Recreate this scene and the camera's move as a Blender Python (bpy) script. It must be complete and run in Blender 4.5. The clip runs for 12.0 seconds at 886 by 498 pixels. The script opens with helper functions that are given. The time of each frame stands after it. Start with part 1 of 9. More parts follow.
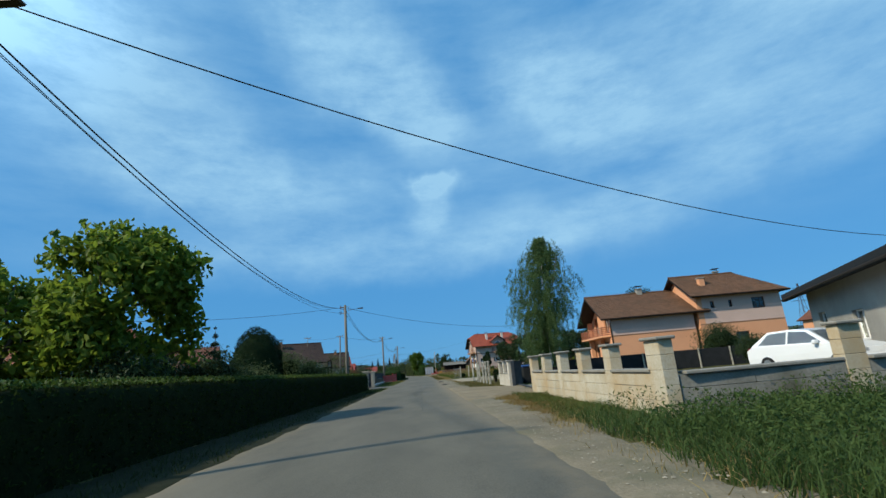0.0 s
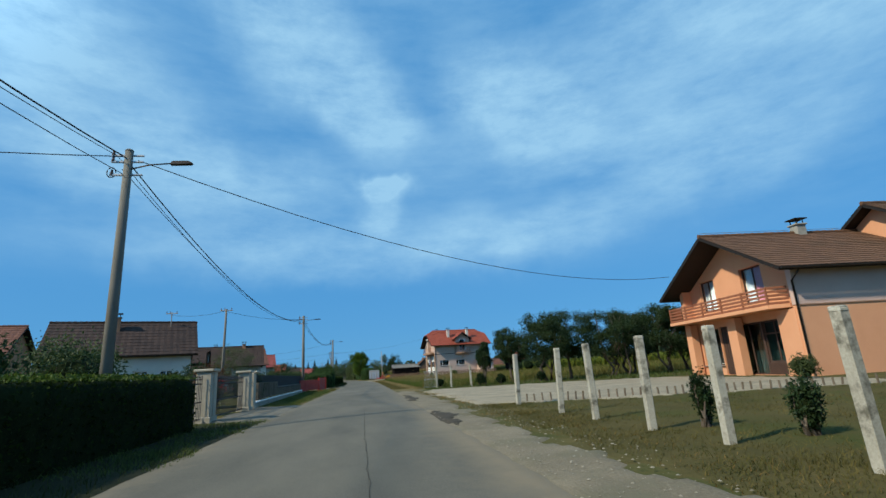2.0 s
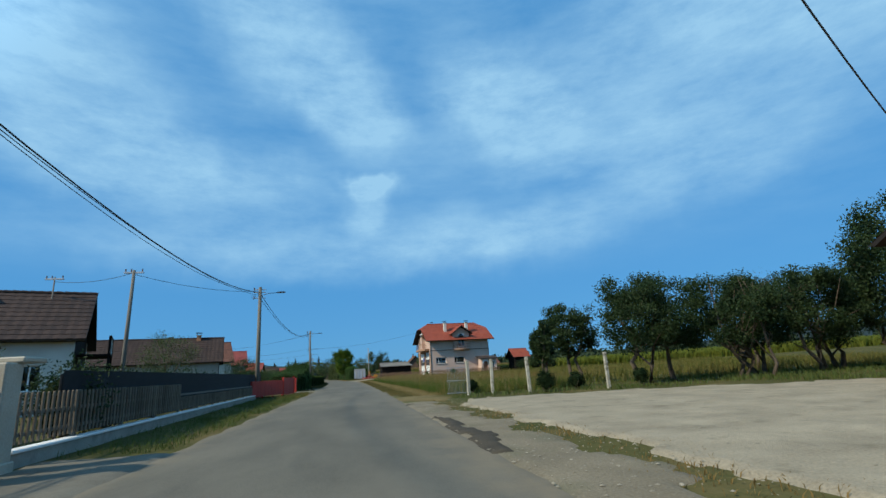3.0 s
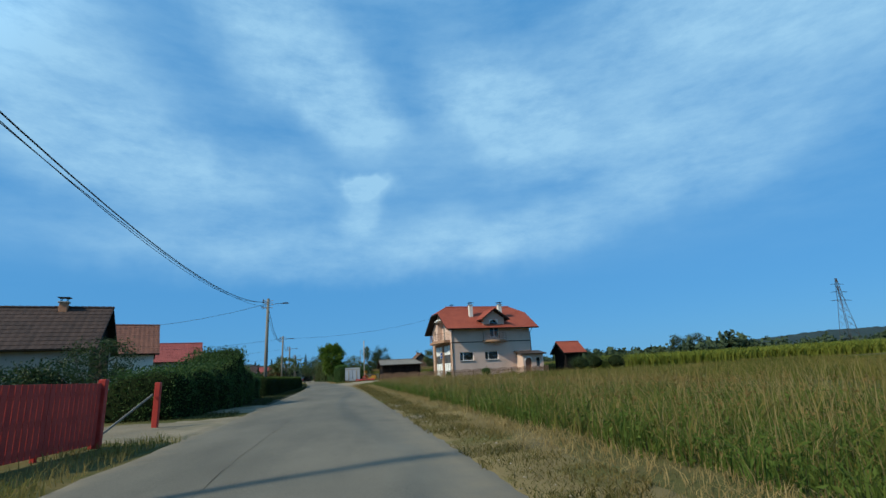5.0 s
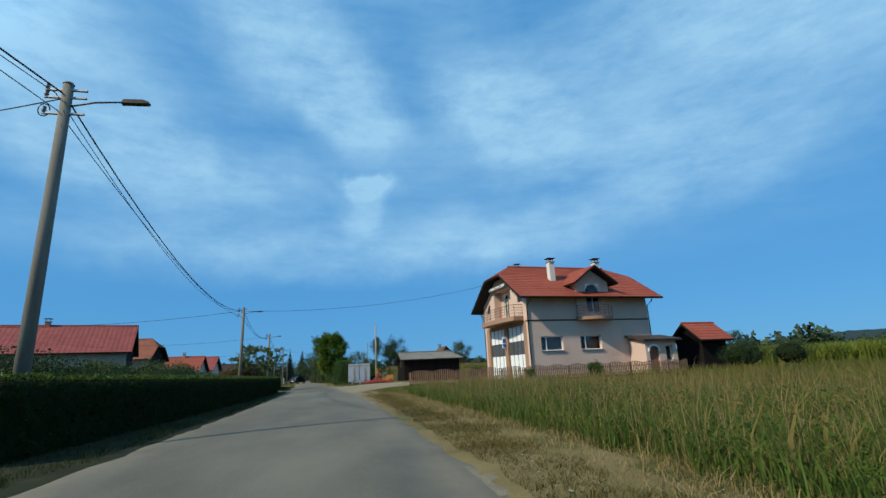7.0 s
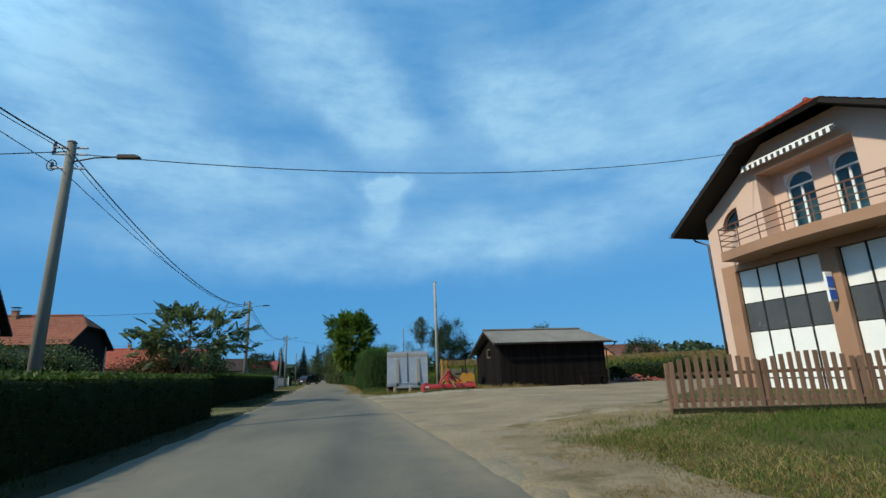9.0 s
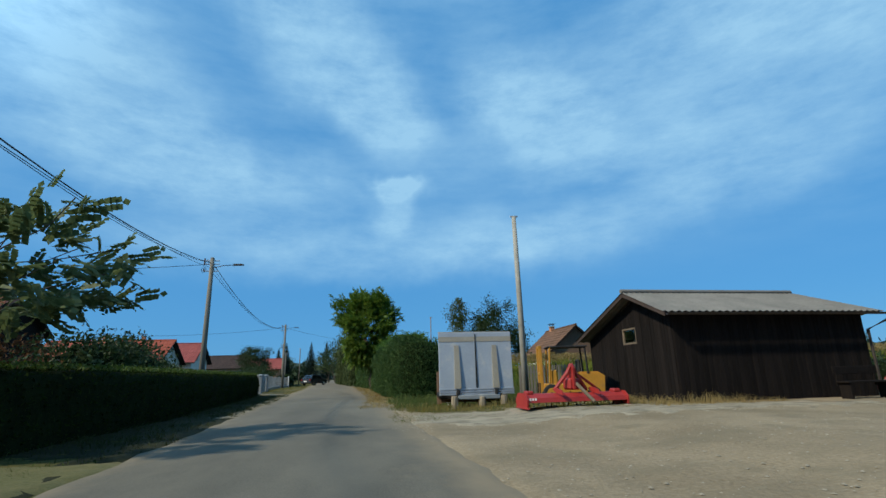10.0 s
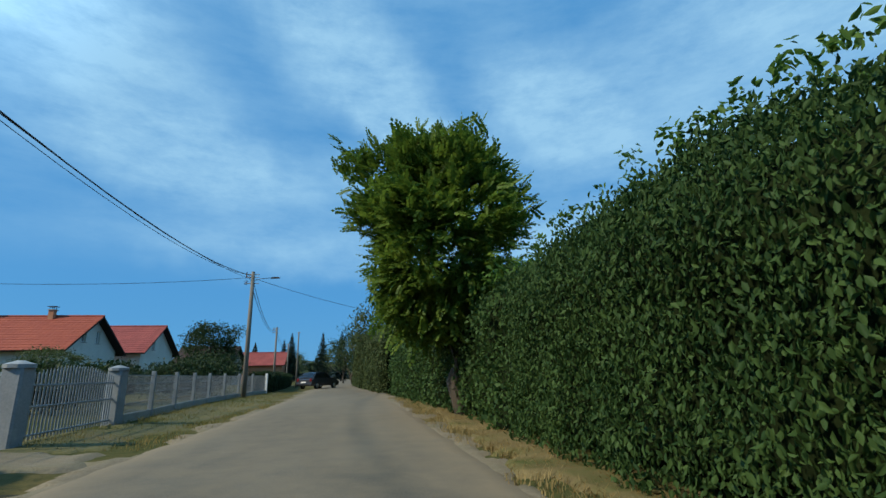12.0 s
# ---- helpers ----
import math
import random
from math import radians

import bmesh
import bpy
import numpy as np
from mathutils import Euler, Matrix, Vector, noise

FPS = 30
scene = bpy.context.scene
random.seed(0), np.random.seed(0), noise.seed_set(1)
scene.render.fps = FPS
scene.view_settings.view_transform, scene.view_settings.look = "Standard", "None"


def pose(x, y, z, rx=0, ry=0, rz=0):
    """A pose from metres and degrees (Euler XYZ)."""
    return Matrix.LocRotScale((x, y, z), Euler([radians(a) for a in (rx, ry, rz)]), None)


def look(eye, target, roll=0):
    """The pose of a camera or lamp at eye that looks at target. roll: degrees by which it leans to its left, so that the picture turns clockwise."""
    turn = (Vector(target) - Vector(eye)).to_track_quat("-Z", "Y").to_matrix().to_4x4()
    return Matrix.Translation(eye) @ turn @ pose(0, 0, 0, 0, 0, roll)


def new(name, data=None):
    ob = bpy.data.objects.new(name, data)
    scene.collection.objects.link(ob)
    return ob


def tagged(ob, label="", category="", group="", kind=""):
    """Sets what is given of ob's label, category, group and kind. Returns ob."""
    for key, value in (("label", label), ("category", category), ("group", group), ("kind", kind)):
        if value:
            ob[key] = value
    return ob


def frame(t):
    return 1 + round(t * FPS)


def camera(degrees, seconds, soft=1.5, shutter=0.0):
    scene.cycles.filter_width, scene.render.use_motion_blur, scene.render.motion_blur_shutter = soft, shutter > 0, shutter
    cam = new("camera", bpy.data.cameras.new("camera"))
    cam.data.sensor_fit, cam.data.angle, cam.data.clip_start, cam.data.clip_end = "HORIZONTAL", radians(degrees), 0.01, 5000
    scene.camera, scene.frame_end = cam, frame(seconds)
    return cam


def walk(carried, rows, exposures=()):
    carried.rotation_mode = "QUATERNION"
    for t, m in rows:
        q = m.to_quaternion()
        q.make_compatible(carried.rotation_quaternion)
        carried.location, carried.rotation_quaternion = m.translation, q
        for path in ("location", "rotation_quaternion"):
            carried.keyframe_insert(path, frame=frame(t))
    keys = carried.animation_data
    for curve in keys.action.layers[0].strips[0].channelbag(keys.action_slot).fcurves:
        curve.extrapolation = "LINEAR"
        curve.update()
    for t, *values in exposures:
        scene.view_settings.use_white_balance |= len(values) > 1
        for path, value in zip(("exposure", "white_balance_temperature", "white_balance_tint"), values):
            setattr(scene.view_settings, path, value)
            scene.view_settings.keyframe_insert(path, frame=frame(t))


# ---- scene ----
cam = camera(84.82, 12.0)
PATH = [
    (0, pose(-0.000, 0.000, 1.057, 104.09, 4.70, -2.11)),
    (0.5, pose(-0.107, 6.676, 1.026, 104.01, 4.40, -4.20)),
    (1, pose(-0.201, 13.346, 1.047, 103.97, 3.96, -5.93)),
    (1.5, pose(-0.275, 20.040, 1.062, 104.17, 3.61, -7.39)),
    (2, pose(-0.330, 26.784, 1.058, 104.19, 3.39, -8.65)),
    (2.5, pose(-0.368, 33.594, 1.047, 104.06, 3.35, -9.67)),
    (3, pose(-0.391, 40.389, 1.033, 104.07, 3.25, -10.40)),
    (5, pose(-0.052, 66.927, 1.051, 104.19, 2.81, -11.27)),
    (5.5, pose(-0.014, 73.693, 1.062, 104.20, 2.88, -11.16)),
    (6, pose(0.009, 80.461, 1.067, 104.23, 2.77, -11.20)),
    (6.5, pose(0.000, 87.131, 1.019, 104.24, 2.69, -11.19)),
    (8.5, pose(-0.764, 114.582, 1.034, 104.43, 2.10, -9.70)),
    (9, pose(-1.049, 121.474, 1.058, 104.39, 1.99, -8.92)),
    (9.5, pose(-1.372, 128.314, 1.048, 104.47, 1.64, -8.27)),
    (10, pose(-1.748, 135.153, 1.059, 104.52, 1.37, -7.76)),
    (10.5, pose(-2.187, 142.051, 1.026, 104.51, 1.27, -7.01)),
    (11, pose(-2.679, 148.969, 1.069, 104.48, 1.06, -6.38)),
    (11.5, pose(-3.195, 155.880, 1.042, 104.49, 1.00, -5.98)),
    (12, pose(-3.720, 162.810, 1.050, 104.50, 1.04, -5.80)),
]
walk(cam, PATH)

# ---------------------------------------------------------------- world and sun
SUN_AZ, SUN_EL = 246.2, 40.0      # degrees clockwise from +y, and above the horizon
EXPOSURE = 0.0
scene.view_settings.exposure = EXPOSURE


def build_world():
    world = bpy.data.worlds.new("sky_world")
    scene.world = world
    world.use_nodes = True
    nt = world.node_tree
    nt.nodes.clear()
    N, L = nt.nodes.new, nt.links.new

    def math_(op, a, b=None, c=None):
        n = N("ShaderNodeMath")
        n.operation = op
        for i, v in enumerate((a, b, c)):
            if v is None:
                continue
            if isinstance(v, (int, float)):
                n.inputs[i].default_value = v
            else:
                L(v, n.inputs[i])
        return n.outputs[0]

    sky = N("ShaderNodeTexSky")
    sky.sky_type = "NISHITA"
    sky.sun_disc = False
    sky.sun_elevation, sky.sun_rotation = radians(SUN_EL), radians(SUN_AZ)
    sky.air_density, sky.dust_density, sky.ozone_density = 1.0, 0.3, 1.0
    deep = N("ShaderNodeMix")
    deep.data_type, deep.blend_type = "RGBA", "MULTIPLY"
    deep.inputs[0].default_value = 1.0
    L(sky.outputs[0], deep.inputs[6])
    deep.inputs[7].default_value = (0.55, 0.95, 1.25, 1)
    blue = N("ShaderNodeMix")
    blue.data_type = "RGBA"
    blue.inputs[0].default_value = 0.82
    L(deep.outputs[2], blue.inputs[6])
    blue.inputs[7].default_value = (0.72, 3.15, 6.7, 1)
    co = N("ShaderNodeTexCoord")
    sep = N("ShaderNodeSeparateXYZ")
    L(co.outputs["Generated"], sep.inputs[0])
    az = math_("MULTIPLY", math_("ARCTAN2", sep.outputs[0], sep.outputs[1]), 57.2958)
    el = math_("MULTIPLY", math_("ARCSINE", sep.outputs[2]), 57.2958)
    flat = N("ShaderNodeCombineXYZ")
    L(az, flat.inputs[0])
    L(el, flat.inputs[1])

    def fbm(scale, detail, rough, sx=1.0, sy=1.0, off=0.0, vec=None):
        m = N("ShaderNodeMapping")
        m.inputs["Scale"].default_value = (sx, sy, 1)
        m.inputs["Location"].default_value = (off, off * 0.7, off)
        L(vec or flat.outputs[0], m.inputs[0])
        n = N("ShaderNodeTexNoise")
        n.inputs["Scale"].default_value, n.inputs["Detail"].default_value, n.inputs["Roughness"].default_value = scale, detail, rough
        L(m.outputs[0], n.inputs["Vector"])
        return n

    warp = fbm(0.09, 4, 0.6, off=3.0)
    wv = N("ShaderNodeVectorMath")
    wv.operation = "MULTIPLY_ADD"
    L(warp.outputs["Color"], wv.inputs[0])
    wv.inputs[1].default_value = (11, 7, 0)
    base = N("ShaderNodeVectorMath")
    base.operation = "ADD"
    L(flat.outputs[0], base.inputs[0])
    base.inputs[1].default_value = (-5.5, -3.5, 0)
    L(base.outputs[0], wv.inputs[2])
    # banks of thin cloud: azimuth, elevation, half width, half height, tilt, thickness
    banks = [(-29, 28, 17, 7.5, -22, .72), (-6, 35.5, 17, 6.2, -33, 1.0), (0, 30, 8, 4.5, -20, .55), (20, 30, 11, 6, -35, .85), (37, 28.5, 25, 11, 0, .6),
             (50, 34, 18, 8, -10, .5), (-20, 22, 20, 4.6, -5, .85), (2.4, 21.8, 4.2, 1.5, -3, 1.5), (1.7, 18.6, 3.2, 2.8, 0, .8), (-6, 14.3, 27, 3.8, 0, .85),
             (16.5, 15, 13, 4, -8, .5), (30, 16.6, 22, 3.4, 11, .55), (40, 22, 20, 5, -4, .3), (-44, 36, 18, 9, -10, .7), (5, 54, 45, 12, 5, .8), (75, 28, 22, 10, 0, .6)]
    total = None
    for a, e, w, h, tilt, amount in banks:
        m = N("ShaderNodeMapping")
        m.vector_type = "TEXTURE"
        m.inputs["Location"].default_value = (a, e, 0)
        m.inputs["Rotation"].default_value = (0, 0, radians(tilt))
        m.inputs["Scale"].default_value = (w, h, 1)
        L(wv.outputs[0], m.inputs[0])
        ln = N("ShaderNodeVectorMath")
        ln.operation = "LENGTH"
        L(m.outputs[0], ln.inputs[0])
        r = N("ShaderNodeMapRange")
        r.interpolation_type = "SMOOTHERSTEP"
        r.inputs["From Min"].default_value, r.inputs["From Max"].default_value = 1.5, 0.05
        r.inputs["To Max"].default_value = amount
        L(ln.outputs["Value"], r.inputs["Value"])
        total = r.outputs[0] if total is None else math_("ADD", total, r.outputs[0])
    fine = fbm(0.22, 8, 0.68, 0.6, 1.5, 11.0)
    streak = fbm(0.055, 8, 0.64, 0.45, 1.6, 27.0)
    body = math_("MULTIPLY", math_("MINIMUM", total, 1.05), math_("MULTIPLY_ADD", fine.outputs["Fac"], 1.9, -0.12))
    veil = N("ShaderNodeMapRange")
    veil.inputs["From Min"].default_value, veil.inputs["From Max"].default_value = 0.36, 0.72
    veil.inputs["To Max"].default_value = 0.50
    L(streak.outputs["Fac"], veil.inputs["Value"])
    high = N("ShaderNodeMapRange")
    high.interpolation_type = "SMOOTHSTEP"
    high.inputs["From Min"].default_value, high.inputs["From Max"].default_value = 6.0, 22.0
    L(el, high.inputs["Value"])
    dens = math_("ADD", math_("MULTIPLY", body, 0.72), math_("MULTIPLY", veil.outputs[0], high.outputs[0]))
    dens = math_("MINIMUM", dens, 0.95)
    cloud = N("ShaderNodeMix")
    cloud.data_type = "RGBA"
    L(dens, cloud.inputs[0])
    L(blue.outputs[2], cloud.inputs[6])
    # thin cloud scatters forwards: it is brightest round the sun
    a_, e_ = radians(SUN_AZ), radians(SUN_EL)
    dot = N("ShaderNodeVectorMath")
    dot.operation = "DOT_PRODUCT"
    L(co.outputs["Generated"], dot.inputs[0])
    dot.inputs[1].default_value = (math.sin(a_) * math.cos(e_), math.cos(a_) * math.cos(e_), math.sin(e_))
    gain = N("ShaderNodeMapRange")
    gain.interpolation_type = "SMOOTHSTEP"
    gain.inputs["From Min"].default_value, gain.inputs["From Max"].default_value = 0.35, 1.0
    gain.inputs["To Min"].default_value, gain.inputs["To Max"].default_value = 1.0, 3.2
    L(dot.outputs["Value"], gain.inputs["Value"])
    lit = N("ShaderNodeVectorMath")
    lit.operation = "SCALE"
    lit.inputs[0].default_value = (3.35, 6.15, 8.6)
    L(gain.outputs[0], lit.inputs["Scale"])
    L(lit.outputs[0], cloud.inputs[7])
    bg = N("ShaderNodeBackground")
    bg.inputs["Strength"].default_value = 0.1
    L(cloud.outputs[2], bg.inputs["Color"])
    out = N("ShaderNodeOutputWorld")
    L(bg.outputs[0], out.inputs["Surface"])


build_world()
sun_data = bpy.data.lights.new("sun", "SUN")
sun_data.energy, sun_data.angle, sun_data.color = 4.4, radians(2.2), (1.0, 0.92, 0.73)
sun = new("sun", sun_data)
_a, _e = radians(SUN_AZ), radians(SUN_EL)
sun.matrix_world = look((200 * math.sin(_a) * math.cos(_e), 200 * math.cos(_a) * math.cos(_e) + 80, 200 * math.sin(_e)), (0, 80, 0))


# ---------------------------------------------------------------- materials
def material(name, c1, c2, rough=0.8, scale=3.0, fine=40.0, bump=0.3, metal=0.0, spots=None, island=0.0, obj_rand=0.0, spec=0.3, stretch=(1, 1, 1), dist=0.02, fac=(0.35, 0.65)):
    """A surface of two colours mixed by coarse and fine noise, with relief; spots adds a third colour in patches."""
    m = bpy.data.materials.new(name)
    m.use_nodes = True
    nt = m.node_tree
    N, L = nt.nodes.new, nt.links.new
    bs = nt.nodes["Principled BSDF"]
    bs.inputs["Metallic"].default_value = metal
    bs.inputs["Specular IOR Level"].default_value = spec
    geo = N("ShaderNodeNewGeometry")
    mp = N("ShaderNodeMapping")
    mp.inputs["Scale"].default_value = stretch
    L(geo.outputs["Position"], mp.inputs[0])

    def noise_(sc, det, ro=0.6):
        n = N("ShaderNodeTexNoise")
        n.inputs["Scale"].default_value, n.inputs["Detail"].default_value, n.inputs["Roughness"].default_value = sc, det, ro
        L(mp.outputs[0], n.inputs["Vector"])
        return n.outputs["Fac"]

    a, b = noise_(scale, 5), noise_(fine, 3)
    mid = N("ShaderNodeMath")
    mid.operation = "MULTIPLY_ADD"
    L(b, mid.inputs[0])
    mid.inputs[1].default_value = 0.45
    half = N("ShaderNodeMath")
    half.operation = "MULTIPLY"
    L(a, half.inputs[0])
    half.inputs[1].default_value = 0.55
    L(half.outputs[0], mid.inputs[2])
    f = mid.outputs[0]
    r = N("ShaderNodeMapRange")
    r.inputs["From Min"].default_value, r.inputs["From Max"].default_value = fac
    L(f, r.inputs["Value"])
    f = r.outputs[0]
    for on, out in ((island, geo.outputs["Random Per Island"]), (obj_rand, None)):
        if on:
            if out is None:
                out = N("ShaderNodeObjectInfo").outputs["Random"]
            x = N("ShaderNodeMath")
            x.operation = "MULTIPLY_ADD"
            s = N("ShaderNodeMath")
            s.operation = "SUBTRACT"
            L(out, s.inputs[0])
            s.inputs[1].default_value = 0.5
            L(s.outputs[0], x.inputs[0])
            x.inputs[1].default_value = on
            L(f, x.inputs[2])
            x.use_clamp = True
            f = x.outputs[0]
    mix = N("ShaderNodeMix")
    mix.data_type = "RGBA"
    L(f, mix.inputs[0])
    mix.inputs[6].default_value, mix.inputs[7].default_value = (*c1, 1), (*c2, 1)
    col = mix.outputs[2]
    if spots:
        c3, sc3, lo, hi = spots
        n3 = N("ShaderNodeMapRange")
        n3.inputs["From Min"].default_value, n3.inputs["From Max"].default_value = lo, hi
        L(noise_(sc3, 6, 0.65), n3.inputs["Value"])
        m3 = N("ShaderNodeMix")
        m3.data_type = "RGBA"
        L(n3.outputs[0], m3.inputs[0])
        L(col, m3.inputs[6])
        m3.inputs[7].default_value = (*c3, 1)
        col = m3.outputs[2]
    L(col, bs.inputs["Base Color"])
    rr = N("ShaderNodeMapRange")
    rr.inputs["To Min"].default_value, rr.inputs["To Max"].default_value = max(0, rough - 0.08), min(1, rough + 0.08)
    L(a, rr.inputs["Value"])
    L(rr.outputs[0], bs.inputs["Roughness"])
    if bump:
        bp = N("ShaderNodeBump")
        bp.inputs["Strength"].default_value, bp.inputs["Distance"].default_value = bump, dist
        L(mid.outputs[0], bp.inputs["Height"])
        L(bp.outputs[0], bs.inputs["Normal"])
    return m


def leaf_material(name, c1, c2, glow=0.35, rough=0.55, patch=0.9, spec=0.2, gain=0.9, each=0.7):
    """Leaves: each one its own tone, letting part of the light through."""
    m = bpy.data.materials.new(name)
    m.use_nodes = True
    nt = m.node_tree
    N, L = nt.nodes.new, nt.links.new
    bs, out = nt.nodes["Principled BSDF"], nt.nodes["Material Output"]
    geo = N("ShaderNodeNewGeometry")
    n = N("ShaderNodeTexNoise")
    n.inputs["Scale"].default_value, n.inputs["Detail"].default_value = patch, 4
    L(geo.outputs["Position"], n.inputs["Vector"])
    mx = N("ShaderNodeMath")
    mx.operation = "MULTIPLY_ADD"
    L(n.outputs["Fac"], mx.inputs[0])
    mx.inputs[1].default_value = gain
    s = N("ShaderNodeMath")
    s.operation = "MULTIPLY_ADD"
    L(geo.outputs["Random Per Island"], s.inputs[0])
    s.inputs[1].default_value, s.inputs[2].default_value = each, .45 - (gain + each) / 2 + .03
    L(s.outputs[0], mx.inputs[2])
    mx.use_clamp = True
    mix = N("ShaderNodeMix")
    mix.data_type = "RGBA"
    L(mx.outputs[0], mix.inputs[0])
    mix.inputs[6].default_value, mix.inputs[7].default_value = (*c1, 1), (*c2, 1)
    L(mix.outputs[2], bs.inputs["Base Color"])
    bs.inputs["Roughness"].default_value = rough
    bs.inputs["Specular IOR Level"].default_value = spec
    tr = N("ShaderNodeBsdfTranslucent")
    L(mix.outputs[2], tr.inputs["Color"])
    ms = N("ShaderNodeMixShader")
    ms.inputs[0].default_value = glow
    L(bs.outputs[0], ms.inputs[1])
    L(tr.outputs[0], ms.inputs[2])
    L(ms.outputs[0], out.inputs["Surface"])
    return m


def glass_material(name, tint=(0.75, 0.85, 0.88), rough=0.03):
    m = bpy.data.materials.new(name)
    m.use_nodes = True
    bs = m.node_tree.nodes["Principled BSDF"]
    bs.inputs["Base Color"].default_value = (*tint, 1)
    bs.inputs["Transmission Weight"].default_value = 1.0
    bs.inputs["Roughness"].default_value = rough
    bs.inputs["IOR"].default_value = 1.45
    return m


